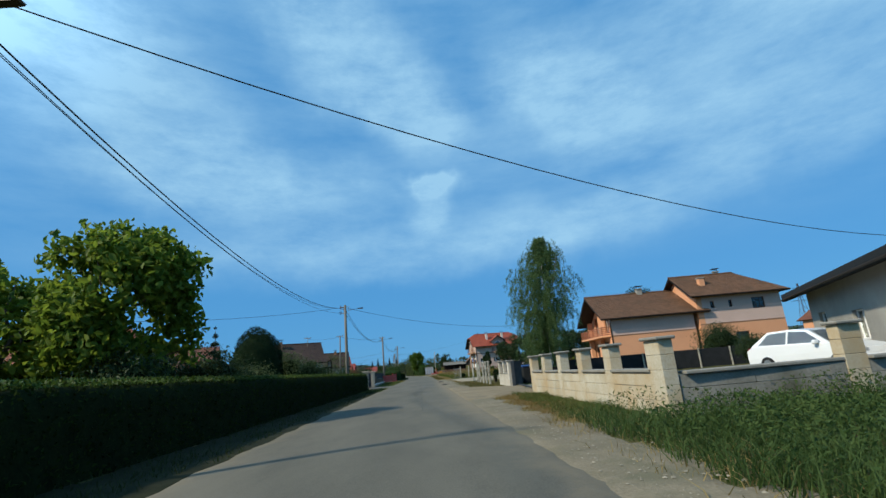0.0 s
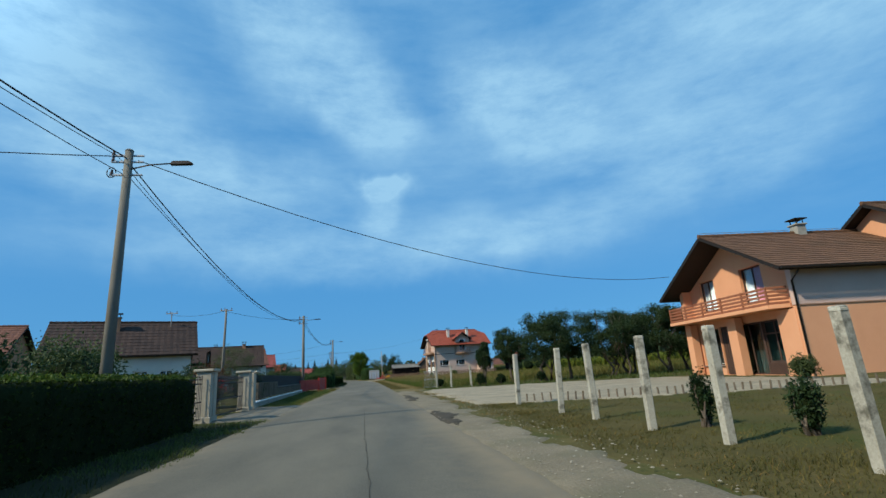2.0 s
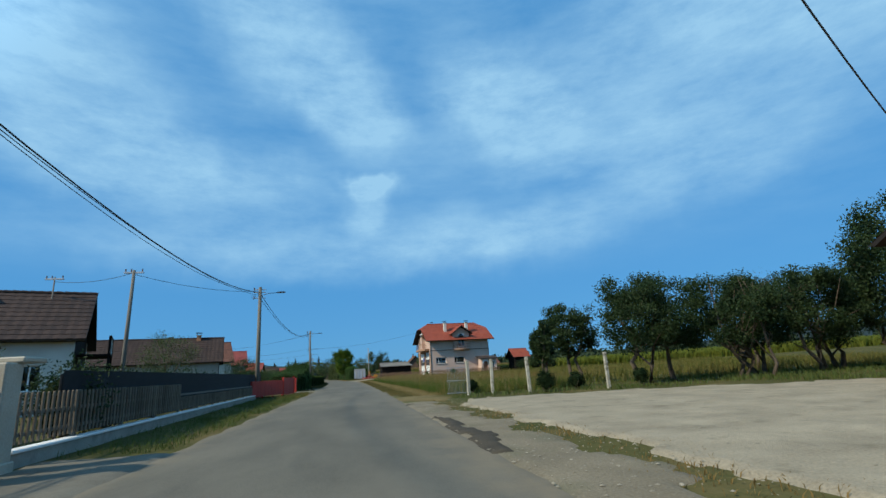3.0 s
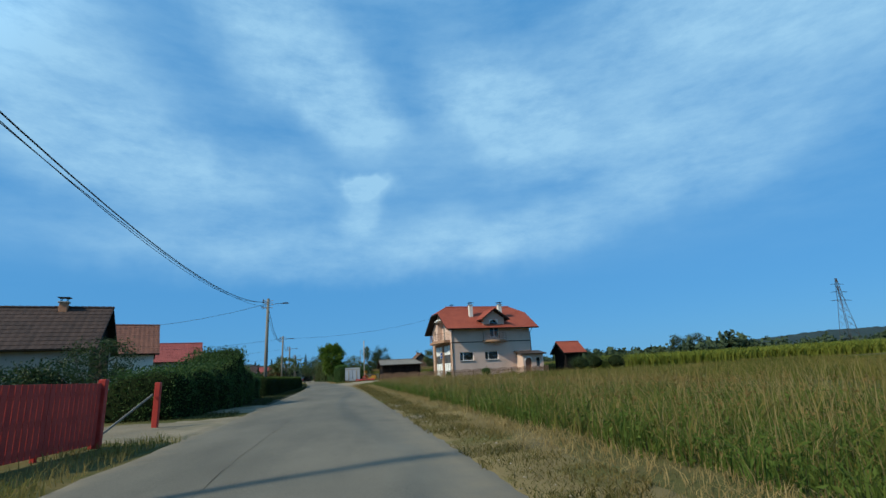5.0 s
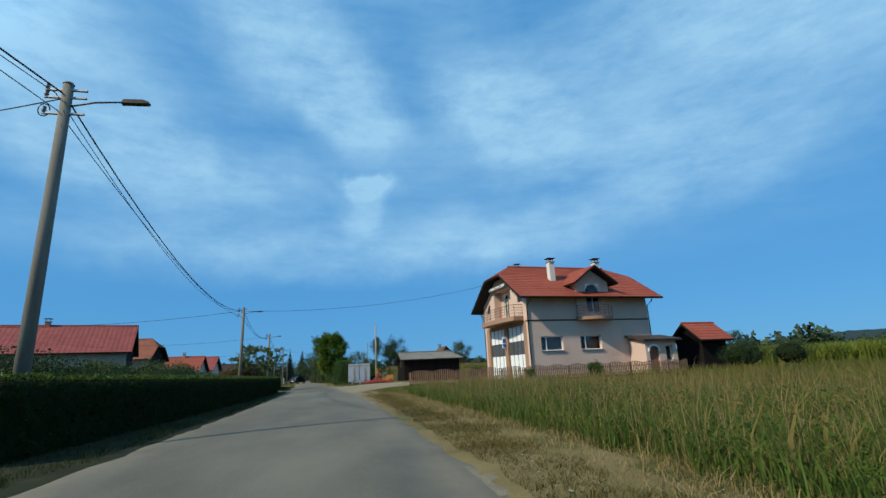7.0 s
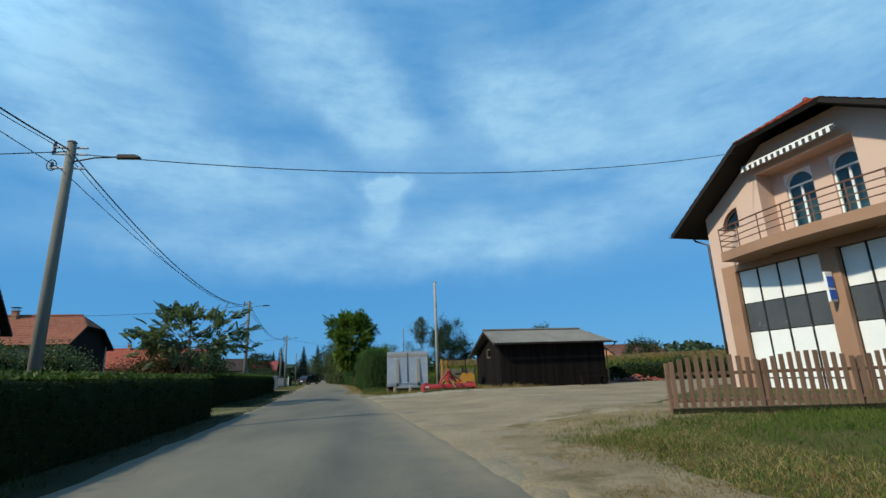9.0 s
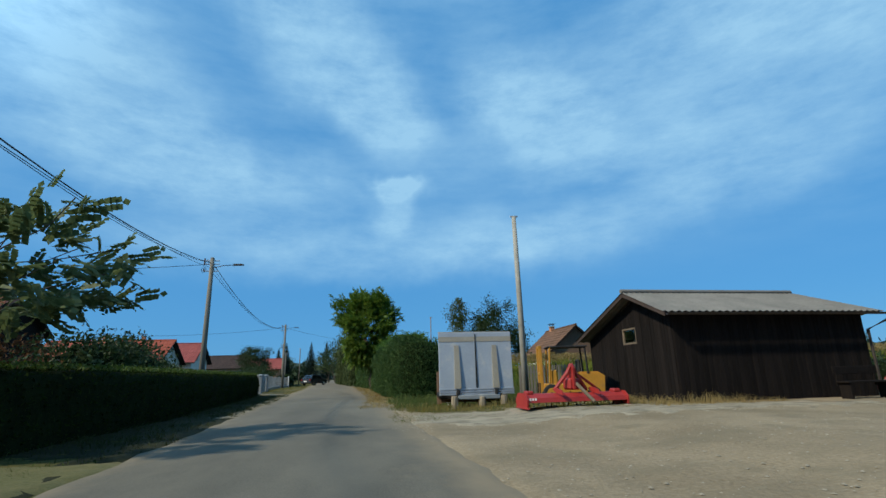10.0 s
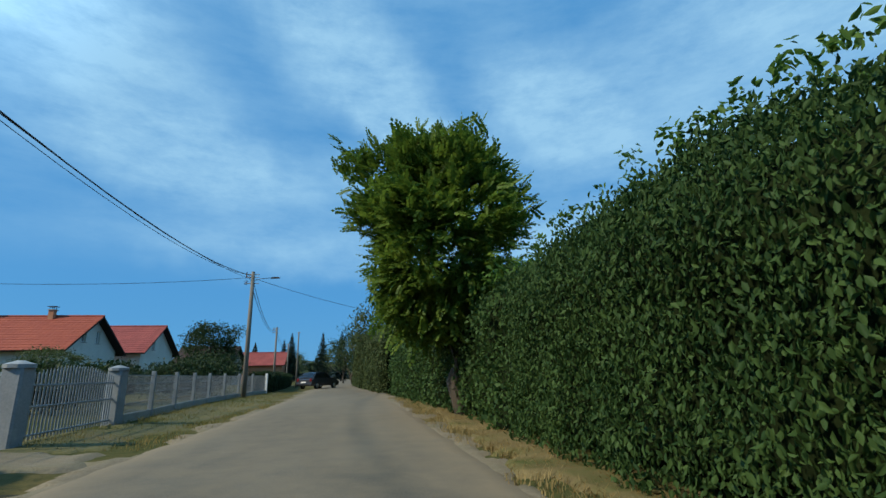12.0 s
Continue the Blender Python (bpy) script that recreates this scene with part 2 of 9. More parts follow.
M = {
    "asphalt": material("asphalt", (.084, .076, .058), (.142, .128, .098), .9, .9, 70, .5, spots=((.165, .146, .109), .30, .48, .72), dist=.010, spec=.2, stretch=(1, .35, 1)),
    "shoulder": material("shoulder_gravel", (.125, .100, .062), (.240, .195, .128), .95, .8, 30, .8, spots=((.135, .118, .070), .7, .50, .64), dist=.03),
    "gravel": material("pale_gravel", (.20, .163, .107), (.365, .305, .21), .95, .9, 34, 1.0, spots=((.17, .14, .09), 1.6, .56, .72), dist=.03),
    "pale_stone": material("pale_broken_stone", (.185, .155, .105), (.345, .295, .21), .95, 1.4, 40, 1.0, spots=((.13, .108, .07), 2.2, .50, .68), dist=.03),
    "sand": material("sandy_gravel", (.150, .112, .064), (.285, .222, .138), .95, .5, 22, 1.0, spots=((.165, .13, .078), .8, .5, .66), dist=.03),
    "fringe": material("trodden_sandy_soil", (.145, .107, .060), (.265, .205, .125), .95, .7, 26, .9, spots=((.125, .100, .052), 1.3, .50, .62), dist=.03, spec=.08),
    "straw_soil": material("straw_covered_soil", (.105, .080, .036), (.205, .155, .07), .95, .9, 40, .7, spots=((.075, .085, .026), .5, .50, .64), spec=.05),
    # verge soil with the hedges' shade put into its colour
    "shade_soil": material("shade_toned_soil", (.013, .016, .0075), (.032, .032, .015), .95, 1.2, 30, .3, spots=((.044, .040, .021), .8, .55, .7), spec=.1),
    "forecourt": material("mossy_forecourt", (.15, .155, .11), (.24, .235, .175), .9, 1.0, 30, .4, spots=((.10, .115, .06), .8, .48, .66)),
    "wet": material("wet_soil", (.040, .033, .024), (.08, .066, .046), .9, 2, 40, .4, spec=.12),
    "ground": material("meadow_soil", (.042, .052, .016), (.10, .088, .034), .95, .18, 9, .8, spots=((.15, .11, .048), .35, .5, .7), dist=.05, spec=.03),
    "lawn": material("lawn_soil", (.060, .066, .020), (.125, .108, .040), .95, .5, 18, .6, spots=((.15, .115, .05), .6, .5, .68), dist=.04),
    "concrete": material("old_concrete", (.24, .23, .195), (.36, .34, .29), .9, 1.6, 45, .4, spots=((.20, .19, .165), 2.4, .5, .72)),
    "old_apron": material("stained_apron", (.10, .088, .066), (.175, .155, .115), .95, 1.1, 35, .5, spots=((.12, .11, .085), 1.4, .48, .68)),
    "post_concrete": material("lichened_post_concrete", (.30, .28, .22), (.48, .45, .37), .9, 2.2, 40, .5, spots=((.13, .12, .09), 4.5, .52, .66)),
    "brown_turf": material("dry_brown_turf", (.056, .052, .020), (.112, .088, .036), .95, .9, 40, .7, spots=((.054, .064, .019), .45, .48, .66), spec=.03),
    "pole": material("weathered_pole", (.125, .115, .095), (.22, .205, .17), .9, 2.5, 60, .4, stretch=(3, 3, .4)),
    "wood_pole": material("grey_wood_pole", (.11, .10, .085), (.21, .19, .16), .9, 3, 60, .5, stretch=(6, 6, .5)),
    "block": material("wall_block", (.39, .335, .235), (.56, .51, .40), .9, 1.3, 22, .2, spots=((.42, .31, .175), .75, .43, .66), obj_rand=.35),
    # wall block greyed to paint a face that gets little sun
    "dim_side_block": material("shade_toned_block", (.17, .16, .135), (.28, .265, .225), .9, 1.3, 22, .2, spots=((.12, .115, .085), 1.1, .46, .66), obj_rand=.3),
    "white_block": material("whitewashed_block", (.44, .40, .33), (.60, .565, .49), .9, 1.5, 22, .16, spots=((.40, .34, .25), 1.1, .46, .68), obj_rand=.12),
    "cap": material("capping_stone", (.17, .16, .135), (.29, .27, .23), .9, 2, 40, .4),
    "mortar": material("mortar", (.30, .26, .195), (.42, .375, .295), .95, 2, 40, .4),
    "pillar": material("cream_pillar", (.33, .29, .22), (.47, .42, .335), .85, 1.8, 40, .3, spots=((.38, .34, .27), 1.4, .56, .75)),
    "peach": material("peach_plaster", (.63, .295, .155), (.71, .35, .19), .9, .6, 70, .15, spots=((.60, .28, .14), .5, .55, .8)),
    "pinkgrey": material("grey_pink_plaster", (.52, .37, .305), (.60, .43, .36), .9, .6, 70, .15),
    "beige": material("beige_pink_plaster", (.53, .375, .295), (.61, .445, .36), .9, .5, 70, .15, spots=((.44, .32, .25), .6, .55, .8)),
    "tan": material("tan_plaster_band", (.27, .155, .095), (.35, .21, .135), .9, .6, 60, .15),
    "white_wall": material("white_plaster", (.52, .50, .44), (.66, .635, .57), .9, .6, 50, .2, spots=((.52, .50, .44), .7, .56, .8)),
    "grey_wall": material("grey_plaster", (.27, .25, .215), (.40, .375, .325), .9, .6, 50, .25),
    "brick": material("hollow_brick", (.36, .16, .085), (.50, .24, .13), .9, 2, 30, .4),
    "roof_brown": material("brown_tiles", (.090, .047, .026), (.155, .080, .044), .85, .9, 12, .5, island=.5, spots=((.075, .046, .024), .6, .55, .75)),
    "roof_red": material("red_tiles", (.235, .047, .026), (.32, .076, .041), .8, .8, 12, .4, island=.35),
    "roof_rust": material("rust_brown_tiles", (.115, .048, .032), (.185, .078, .050), .85, .9, 12, .5, island=.5),
    "roof_dark": material("old_dark_tiles", (.030, .019, .016), (.058, .036, .029), .9, .7, 12, .5, island=.5),
    "roof_maroon": material("maroon_tiles", (.20, .045, .040), (.30, .075, .062), .85, .8, 12, .4, island=.4),
    "roof_orange": material("orange_tiles", (.19, .062, .033), (.28, .098, .054), .85, .8, 12, .4, island=.4),
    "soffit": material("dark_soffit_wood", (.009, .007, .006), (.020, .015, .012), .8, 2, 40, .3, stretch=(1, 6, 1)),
    "fascia": material("brown_fascia", (.035, .024, .018), (.065, .043, .032), .7, 2, 30, .2),
    "gutter": material("dark_gutter_metal", (.05, .04, .035), (.09, .075, .065), .5, 3, 30, .1, metal=.6),
    "rail_wood": material("varnished_rail_wood", (.20, .068, .032), (.30, .115, .058), .6, 3, 40, .2, stretch=(1, 1, 6)),
    "brown_rail": material("brown_painted_rail", (.10, .05, .03), (.17, .085, .052), .5, 3, 40, .1),
    "picket": material("brown_picket_wood", (.12, .068, .042), (.22, .13, .082), .85, 3, 40, .4, stretch=(5, 5, .6), obj_rand=.6),
    "old_picket": material("grey_brown_picket_wood", (.105, .08, .055), (.20, .155, .11), .9, 3, 40, .4, stretch=(5, 5, .6), obj_rand=.6),
    "old_gable": material("brown_gable_boards", (.10, .062, .04), (.17, .105, .07), .9, 2, 30, .4, stretch=(4, 4, .6)),
    "shed_wood": material("dark_tarred_boards", (.007, .0058, .0052), (.016, .0125, .011), .85, 2.2, 50, .5, stretch=(6, 6, .5), obj_rand=.7, spec=.08, spots=((.035, .029, .024), 3.0, .62, .8)),
    "old_log": material("weathered_log", (.17, .14, .10), (.30, .25, .18), .9, 5, 30, .5, stretch=(3, 3, .6)),
    "fibre": material("corrugated_fibre_cement", (.11, .105, .095), (.19, .18, .16), .9, 1.2, 30, .3, spots=((.13, .13, .115), 1.5, .5, .7)),
    "red_paint": material("red_fence_paint", (.33, .026, .019), (.47, .050, .034), .6, 3, 30, .2, obj_rand=.5),
    "red_machine": material("red_machine_paint", (.23, .011, .010), (.33, .024, .017), .6, 3, 30, .1, spots=((.30, .05, .03), 4, .6, .75), spec=.5),
    "yellow": material("yellow_machine_paint", (.33, .15, .008), (.45, .215, .018), .55, 3, 30, .1, spots=((.20, .11, .03), 3, .52, .72), spec=.5),
    "black_steel": material("black_steel", (.015, .015, .015), (.04, .038, .036), .6, 4, 40, .2, metal=.3),
    "iron": material("wrought_iron", (.018, .022, .03), (.045, .05, .06), .55, 4, 40, .2, metal=.4),
    "gate_steel": material("slate_gate_steel", (.028, .034, .040), (.062, .068, .074), .65, 4, 40, .15, metal=.1),
    "grey_steel": material("grey_painted_steel", (.17, .19, .20), (.27, .285, .29), .55, 2, 30, .15, spots=((.34, .33, .30), 2, .56, .75), spec=.5),
    "trailer": material("pale_grey_tailgate", (.27, .31, .36), (.35, .39, .44), .5, 1.2, 30, .1, spots=((.50, .48, .43), 1.8, .58, .8), spec=.4),
    "trailer_rim": material("beige_grey_steel", (.24, .22, .175), (.33, .30, .245), .6, 2, 30, .15),
    "galv": material("galvanised_steel", (.34, .35, .36), (.47, .48, .49), .45, 4, 40, .1, metal=.7),
    "net": material("black_shade_net", (.008, .010, .011), (.022, .024, .026), .9, 3, 90, .3),
    "rubber": material("tyre_rubber", (.012, .012, .012), (.03, .03, .03), .8, 5, 50, .3),
    "car_white": material("white_car_paint", (.78, .79, .80), (.82, .83, .84), .18, 1, 20, 0, spec=.6),
    "car_grey": material("dark_grey_car_paint", (.05, .055, .065), (.065, .07, .08), .2, 1, 20, 0, metal=.4, spec=.6),
    "lamp_red": material("red_tail_lamp", (.14, .008, .008), (.2, .012, .012), .2, 3, 20, 0, spec=.6),
    "headlamp": material("clear_headlamp", (.55, .57, .6), (.75, .77, .8), .12, 3, 20, 0, metal=.5),
    "chrome": material("bright_metal", (.5, .5, .5), (.62, .62, .62), .3, 3, 20, 0, metal=.9),
    "white_paint": material("white_paint", (.72, .71, .68), (.82, .81, .78), .6, 2, 40, .1),
    "panel_white": material("white_door_panel", (.70, .71, .68), (.80, .81, .78), .45, 1, 30, .05),
    "panel_dark": material("grey_glass_panel", (.055, .06, .062), (.085, .09, .092), .25, 1, 30, 0, spec=.5),
    "frame_dark": material("dark_window_frame", (.05, .028, .02), (.09, .05, .035), .6, 3, 40, .1),
    # colour of the panels that paint the darkness of unlit rooms
    "dark_room": material("painted_dim_interior", (.05, .048, .045), (.08, .078, .072), .9, 1, 20, 0),
    "curtain": material("white_net_curtain", (.50, .52, .54), (.68, .69, .70), .9, 2, 40, .2, stretch=(8, 8, .3)),
    "pink_curtain": material("rose_pink_curtain", (.50, .16, .20), (.62, .23, .27), .9, 2, 40, .2, stretch=(8, 8, .3)),
    "bark": material("bark", (.06, .045, .032), (.14, .11, .08), .95, 4, 40, .8, stretch=(4, 4, .7)),
    "birch_bark": material("birch_bark", (.55, .53, .49), (.74, .72, .68), .85, 3, 20, .4, spots=((.05, .045, .04), 5, .56, .62), stretch=(1, 1, 2.2)),
    "birch_limb": material("dark_birch_limbs", (.05, .04, .032), (.16, .14, .12), .9, 4, 30, .4),
    # near-black, standing for the shade deep inside hedges and shrubs
    "hedge_core": material("hedge_inner_shade", (.006, .010, .004), (.016, .024, .008), .95, 4, 30, .8, spec=.03),
    "blue_plastic": material("blue_plastic", (.03, .10, .35), (.05, .14, .42), .4, 2, 20, 0, spec=.5),
    "cable": material("black_cable", (.012, .012, .014), (.025, .025, .028), .6, 3, 20, 0),
    "porcelain": material("brown_insulator", (.10, .05, .03), (.16, .09, .06), .25, 3, 20, 0, spec=.6),
    "hill": material("wooded_hill", (.011, .024, .027), (.022, .040, .036), .95, .03, .3, .6, dist=2.0),
    "marker_white": material("marker_white_plastic", (.78, .78, .76), (.84, .84, .82), .5, 3, 30, .05),
    "marker_red": material("marker_red_band", (.16, .015, .02), (.24, .02, .028), .4, 3, 30, 0),
    "stone": material("rough_stone", (.17, .145, .10), (.33, .285, .21), .95, 3, 30, .8, island=.5),
    "sign_blue": material("blue_sign_panel", (.02, .10, .42), (.03, .13, .5), .4, 2, 20, 0),
}


def add_dust(m, colour):
    """Sand blown over the edges of the asphalt, broken up by noise."""
    nt = m.node_tree
    N, L = nt.nodes.new, nt.links.new
    bs = nt.nodes["Principled BSDF"]
    old = bs.inputs["Base Color"].links[0].from_socket
    at = N("ShaderNodeAttribute")
    at.attribute_name = "dust"
    geo = N("ShaderNodeNewGeometry")
    n = N("ShaderNodeTexNoise")
    n.inputs["Scale"].default_value, n.inputs["Detail"].default_value, n.inputs["Roughness"].default_value = 1.6, 8, 0.7
    L(geo.outputs["Position"], n.inputs["Vector"])
    s = N("ShaderNodeMath")
    s.operation = "MULTIPLY_ADD"
    L(n.outputs["Fac"], s.inputs[0])
    s.inputs[1].default_value = 1.6
    s.inputs[2].default_value = -1.0
    a = N("ShaderNodeMath")
    a.operation = "MULTIPLY_ADD"
    L(at.outputs["Fac"], a.inputs[0])
    a.inputs[1].default_value = 1.35
    L(s.outputs[0], a.inputs[2])
    a.use_clamp = True
    mx = N("ShaderNodeMix")
    mx.data_type = "RGBA"
    L(a.outputs[0], mx.inputs[0])
    L(old, mx.inputs[6])
    mx.inputs[7].default_value = (*colour, 1)
    L(mx.outputs[2], bs.inputs["Base Color"])


add_dust(M["asphalt"], (.20, .160, .105))
LEAF = {
    # hedge sides near-black for shade, top shoots lighter for the sun on them
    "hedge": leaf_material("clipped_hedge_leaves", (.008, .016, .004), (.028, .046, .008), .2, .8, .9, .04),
    "hedge_top": leaf_material("hedge_sunlit_shoots", (.03, .055, .008), (.085, .13, .02), .35),
    "thuja": leaf_material("thuja_sprays", (.010, .022, .010), (.022, .040, .015), .04, .8, 2.0, .05),
    "big": leaf_material("broad_bright_leaves", (.062, .118, .015), (.235, .305, .036), .55),
    "birch": leaf_material("birch_leaves", (.050, .098, .032), (.155, .235, .085), .5),
    "orchard": leaf_material("orchard_leaves", (.014, .032, .011), (.046, .075, .024), .3),
    "ash": leaf_material("ash_leaves", (.042, .098, .014), (.165, .235, .030), .45),
    "creeper": leaf_material("dogwood_leaves", (.016, .043, .0125), (.080, .138, .037), .34, .6, .9, .14),
    # brighter leaf copy that paints a sunlit top on the tall hedge
    "creeper_top": leaf_material("dogwood_sunlit_shoots", (.035, .090, .015), (.13, .23, .04), .45, .6),
    "walnut": leaf_material("pale_walnut_leaves", (.055, .085, .030), (.150, .185, .075), .4),
    "olive": leaf_material("grey_green_leaves", (.042, .066, .022), (.115, .145, .052), .35),
    "fir": leaf_material("fir_needles", (.010, .022, .016), (.026, .045, .028), .1, .8),
    "far": leaf_material("far_wood_leaves", (.03, .05, .03), (.065, .095, .045), .2, .8),
    "grass": leaf_material("green_grass", (.046, .078, .016), (.12, .14, .036), .35, .7),
    # verge grass darkened in colour to deepen the shade along hedges
    "shade": leaf_material("shade_toned_grass", (.02, .034, .009), (.065, .072, .022), .3, .7),
    "mix": leaf_material("yellow_green_meadow", (.075, .100, .018), (.225, .170, .055), .4, .8, .16, .02, 2.6, .25),
    "brownish": leaf_material("brownish_turf_grass", (.072, .076, .021), (.19, .142, .05), .35, .8, .5, .1, 1.8, .4),
    "rustgrass": leaf_material("reddish_dry_grass", (.16, .10, .03), (.24, .16, .055), .35, .8),
    "dry": leaf_material("straw_grass", (.22, .16, .062), (.36, .27, .115), .35, .8),
    "meadow": leaf_material("mixed_meadow_grass", (.100, .115, .026), (.300, .225, .085), .4, .8, .3, .02, 2.6, .3),
    "lush": leaf_material("lush_meadow_green", (.052, .098, .018), (.145, .175, .038), .4, .7, .5, .05, 1.4, .4),
    "weed": leaf_material("tall_weeds", (.030, .066, .014), (.085, .125, .034), .35, .7),
    "corn": leaf_material("maize_leaves", (.12, .15, .022), (.23, .24, .045), .45, .7, .1, .05, 1.2, .3),
    "flower": leaf_material("red_flowers", (.45, .02, .02), (.6, .04, .04), .3, .6),
    "rust": leaf_material("reddish_shrub_leaves", (.08, .04, .02), (.17, .08, .035), .3, .7),
}
GLASS = glass_material("window_glass")
GLASS_BLUE = glass_material("tinted_window_glass", (.25, .55, .62))
CAR_GLASS = glass_material("car_glass", (.25, .28, .3))


# ---------------------------------------------------------------- building helpers
class Shape:
    """Vertices and faces gathered for one mesh."""

    def __init__(self):
        self.v, self.f = [], []

    def add(self, verts, faces, m=None):
        k = len(self.v)
        self.v += [tuple(m @ Vector(p)) for p in verts] if m is not None else [tuple(p) for p in verts]
        self.f += [tuple(k + i for i in f) for f in faces]
        return self

    def box(self, c, s, m=None, b=0.0):
        """A box round c of size s; b cuts its edges."""
        hx, hy, hz = s[0] / 2, s[1] / 2, s[2] / 2
        b = min(b, hx * .9, hy * .9, hz * .9)
        if b <= 0:
            vs = [(c[0] + i * hx, c[1] + j * hy, c[2] + k * hz) for i in (-1, 1) for j in (-1, 1) for k in (-1, 1)]
            return self.add(vs, [(0, 1, 3, 2), (4, 6, 7, 5), (0, 4, 5, 1), (2, 3, 7, 6), (0, 2, 6, 4), (1, 5, 7, 3)], m)
        vs, idx = [], {}
        for i in (-1, 1):
            for j in (-1, 1):
                for k in (-1, 1):
                    for ax in range(3):
                        idx[i, j, k, ax] = len(vs)
                        d = [hx - b, hy - b, hz - b]
                        d[ax] += b
                        vs.append((c[0] + i * d[0], c[1] + j * d[1], c[2] + k * d[2]))
        fs = []
        for ax in range(3):
            o = [q for q in range(3) if q != ax]
            for s_ in (-1, 1):
                loop = []
                for p, q in ((-1, -1), (1, -1), (1, 1), (-1, 1)):
                    key = [0, 0, 0]
                    key[ax], key[o[0]], key[o[1]] = s_, p, q
                    loop.append(idx[(*key, ax)])
                fs.append(loop)
            for p in (-1, 1):
                for q in (-1, 1):
                    lo, hi = [0, 0, 0], [0, 0, 0]
                    lo[ax], hi[ax] = -1, 1
                    lo[o[0]] = hi[o[0]] = p
                    lo[o[1]] = hi[o[1]] = q
                    fs.append([idx[(*lo, o[0])], idx[(*hi, o[0])], idx[(*hi, o[1])], idx[(*lo, o[1])]])
        for i in (-1, 1):
            for j in (-1, 1):
                for k in (-1, 1):
                    fs.append([idx[i, j, k, 0], idx[i, j, k, 1], idx[i, j, k, 2]])
        cv = Vector(c)
        good = []
        for f in fs:
            p = [Vector(vs[i]) for i in f]
            n = (p[1] - p[0]).cross(p[2] - p[0])
            mid = sum(p, Vector()) / len(p)
            good.append(tuple(f) if n.dot(mid - cv) > 0 else tuple(reversed(f)))
        return self.add(vs, good, m)

    def tube(self, pts, radii, n=8, m=None, caps=True):
        """A tapering tube along pts."""
        pts = [Vector(p) for p in pts]
        if isinstance(radii, (int, float)):
            radii = [radii] * len(pts)
        vs, fs = [], []
        for i, p in enumerate(pts):
            d = (pts[min(i + 1, len(pts) - 1)] - pts[max(i - 1, 0)]).normalized()
            u = d.orthogonal().normalized() if abs(d.z) > .9 else d.cross(Vector((0, 0, 1))).normalized()
            w = d.cross(u)
            for k in range(n):
                a = 2 * math.pi * k / n
                vs.append(p + (u * math.cos(a) + w * math.sin(a)) * radii[i])
        for i in range(len(pts) - 1):
            for k in range(n):
                a, b = i * n + k, i * n + (k + 1) % n
                fs.append((a, b, b + n, a + n))
        if caps:
            fs.append(tuple(range(n - 1, -1, -1)))
            fs.append(tuple(range((len(pts) - 1) * n, len(pts) * n)))
        return self.add(vs, fs, m)

    def prism(self, poly, h, axis="y", at=0.0, m=None):
        """A polygon given in the two other axes, pulled out by h along axis from at."""
        ax = "xyz".index(axis)
        o = [q for q in range(3) if q != ax]
        vs = []
        for s_ in (at, at + h):
            for p in poly:
                q = [0, 0, 0]
                q[ax], q[o[0]], q[o[1]] = s_, p[0], p[1]
                vs.append(tuple(q))
        n = len(poly)
        area = sum(poly[i][0] * poly[(i + 1) % n][1] - poly[(i + 1) % n][0] * poly[i][1] for i in range(n))
        fs = [tuple(range(n)), tuple(range(2 * n - 1, n - 1, -1))]
        fs += [(i, i + n, (i + 1) % n + n, (i + 1) % n) for i in range(n)]
        if (area > 0) == (axis != "y"):
            fs = [tuple(reversed(f)) for f in fs]
        if h < 0:
            fs = [tuple(reversed(f)) for f in fs]
        return self.add(vs, fs, m)

    def mesh(self, name):
        me = bpy.data.meshes.new(name)
        me.from_pydata(self.v, [], self.f)
        me.update()
        return me


def thing(name, m=None, label="", category="", group="", kind=""):
    ob = new(name)
    ob.empty_display_size = 0.2
    ob.matrix_basis = m if m is not None else Matrix()
    return tagged(ob, label, category, group, kind)


def solo(name, shape, mat, label="", category="", group="", kind="", m=None, smooth=False):
    """A thing made of one mesh."""
    me = shape.mesh(name) if isinstance(shape, Shape) else shape
    me.materials.clear()
    me.materials.append(mat)
    if smooth:
        me.shade_smooth()
    ob = new(name, me)
    if m is not None:
        ob.matrix_basis = m
    return tagged(ob, label, category, group, kind)


def part(name, shape, mat, parent, label="", m=None, smooth=False, kind=""):
    """One mesh under a thing or under a part."""
    if isinstance(shape, Shape):
        me = shape.mesh(name)
    else:
        me = shape
    if not me.materials:
        me.materials.append(mat)
    if smooth:
        me.shade_smooth()
    ob = new(name, me)
    ob.parent = parent
    if m is not None:
        ob.matrix_basis = m
    return tagged(ob, label, kind=kind)


def fast_mesh(name, verts, faces, mat):
    """A mesh from numpy arrays; all faces have as many corners."""
    me = bpy.data.meshes.new(name)
    n, k = faces.shape
    me.vertices.add(len(verts))
    me.vertices.foreach_set("co", np.ascontiguousarray(verts, np.float32).ravel())
    me.loops.add(n * k)
    me.loops.foreach_set("vertex_index", np.ascontiguousarray(faces, np.int32).ravel())
    me.polygons.add(n)
    me.polygons.foreach_set("loop_start", np.arange(0, n * k, k, dtype=np.int32))
    me.polygons.foreach_set("loop_total", np.full(n, k, np.int32))
    me.update(calc_edges=True)
    me.validate()
    me.materials.append(mat)
    return me


def smooth01(a, b, x):
    t = np.clip((np.asarray(x, float) - a) / (b - a), 0, 1)
    return t * t * (3 - 2 * t)


def unit(v):
    return v / np.maximum(np.linalg.norm(v, axis=1, keepdims=True), 1e-9)


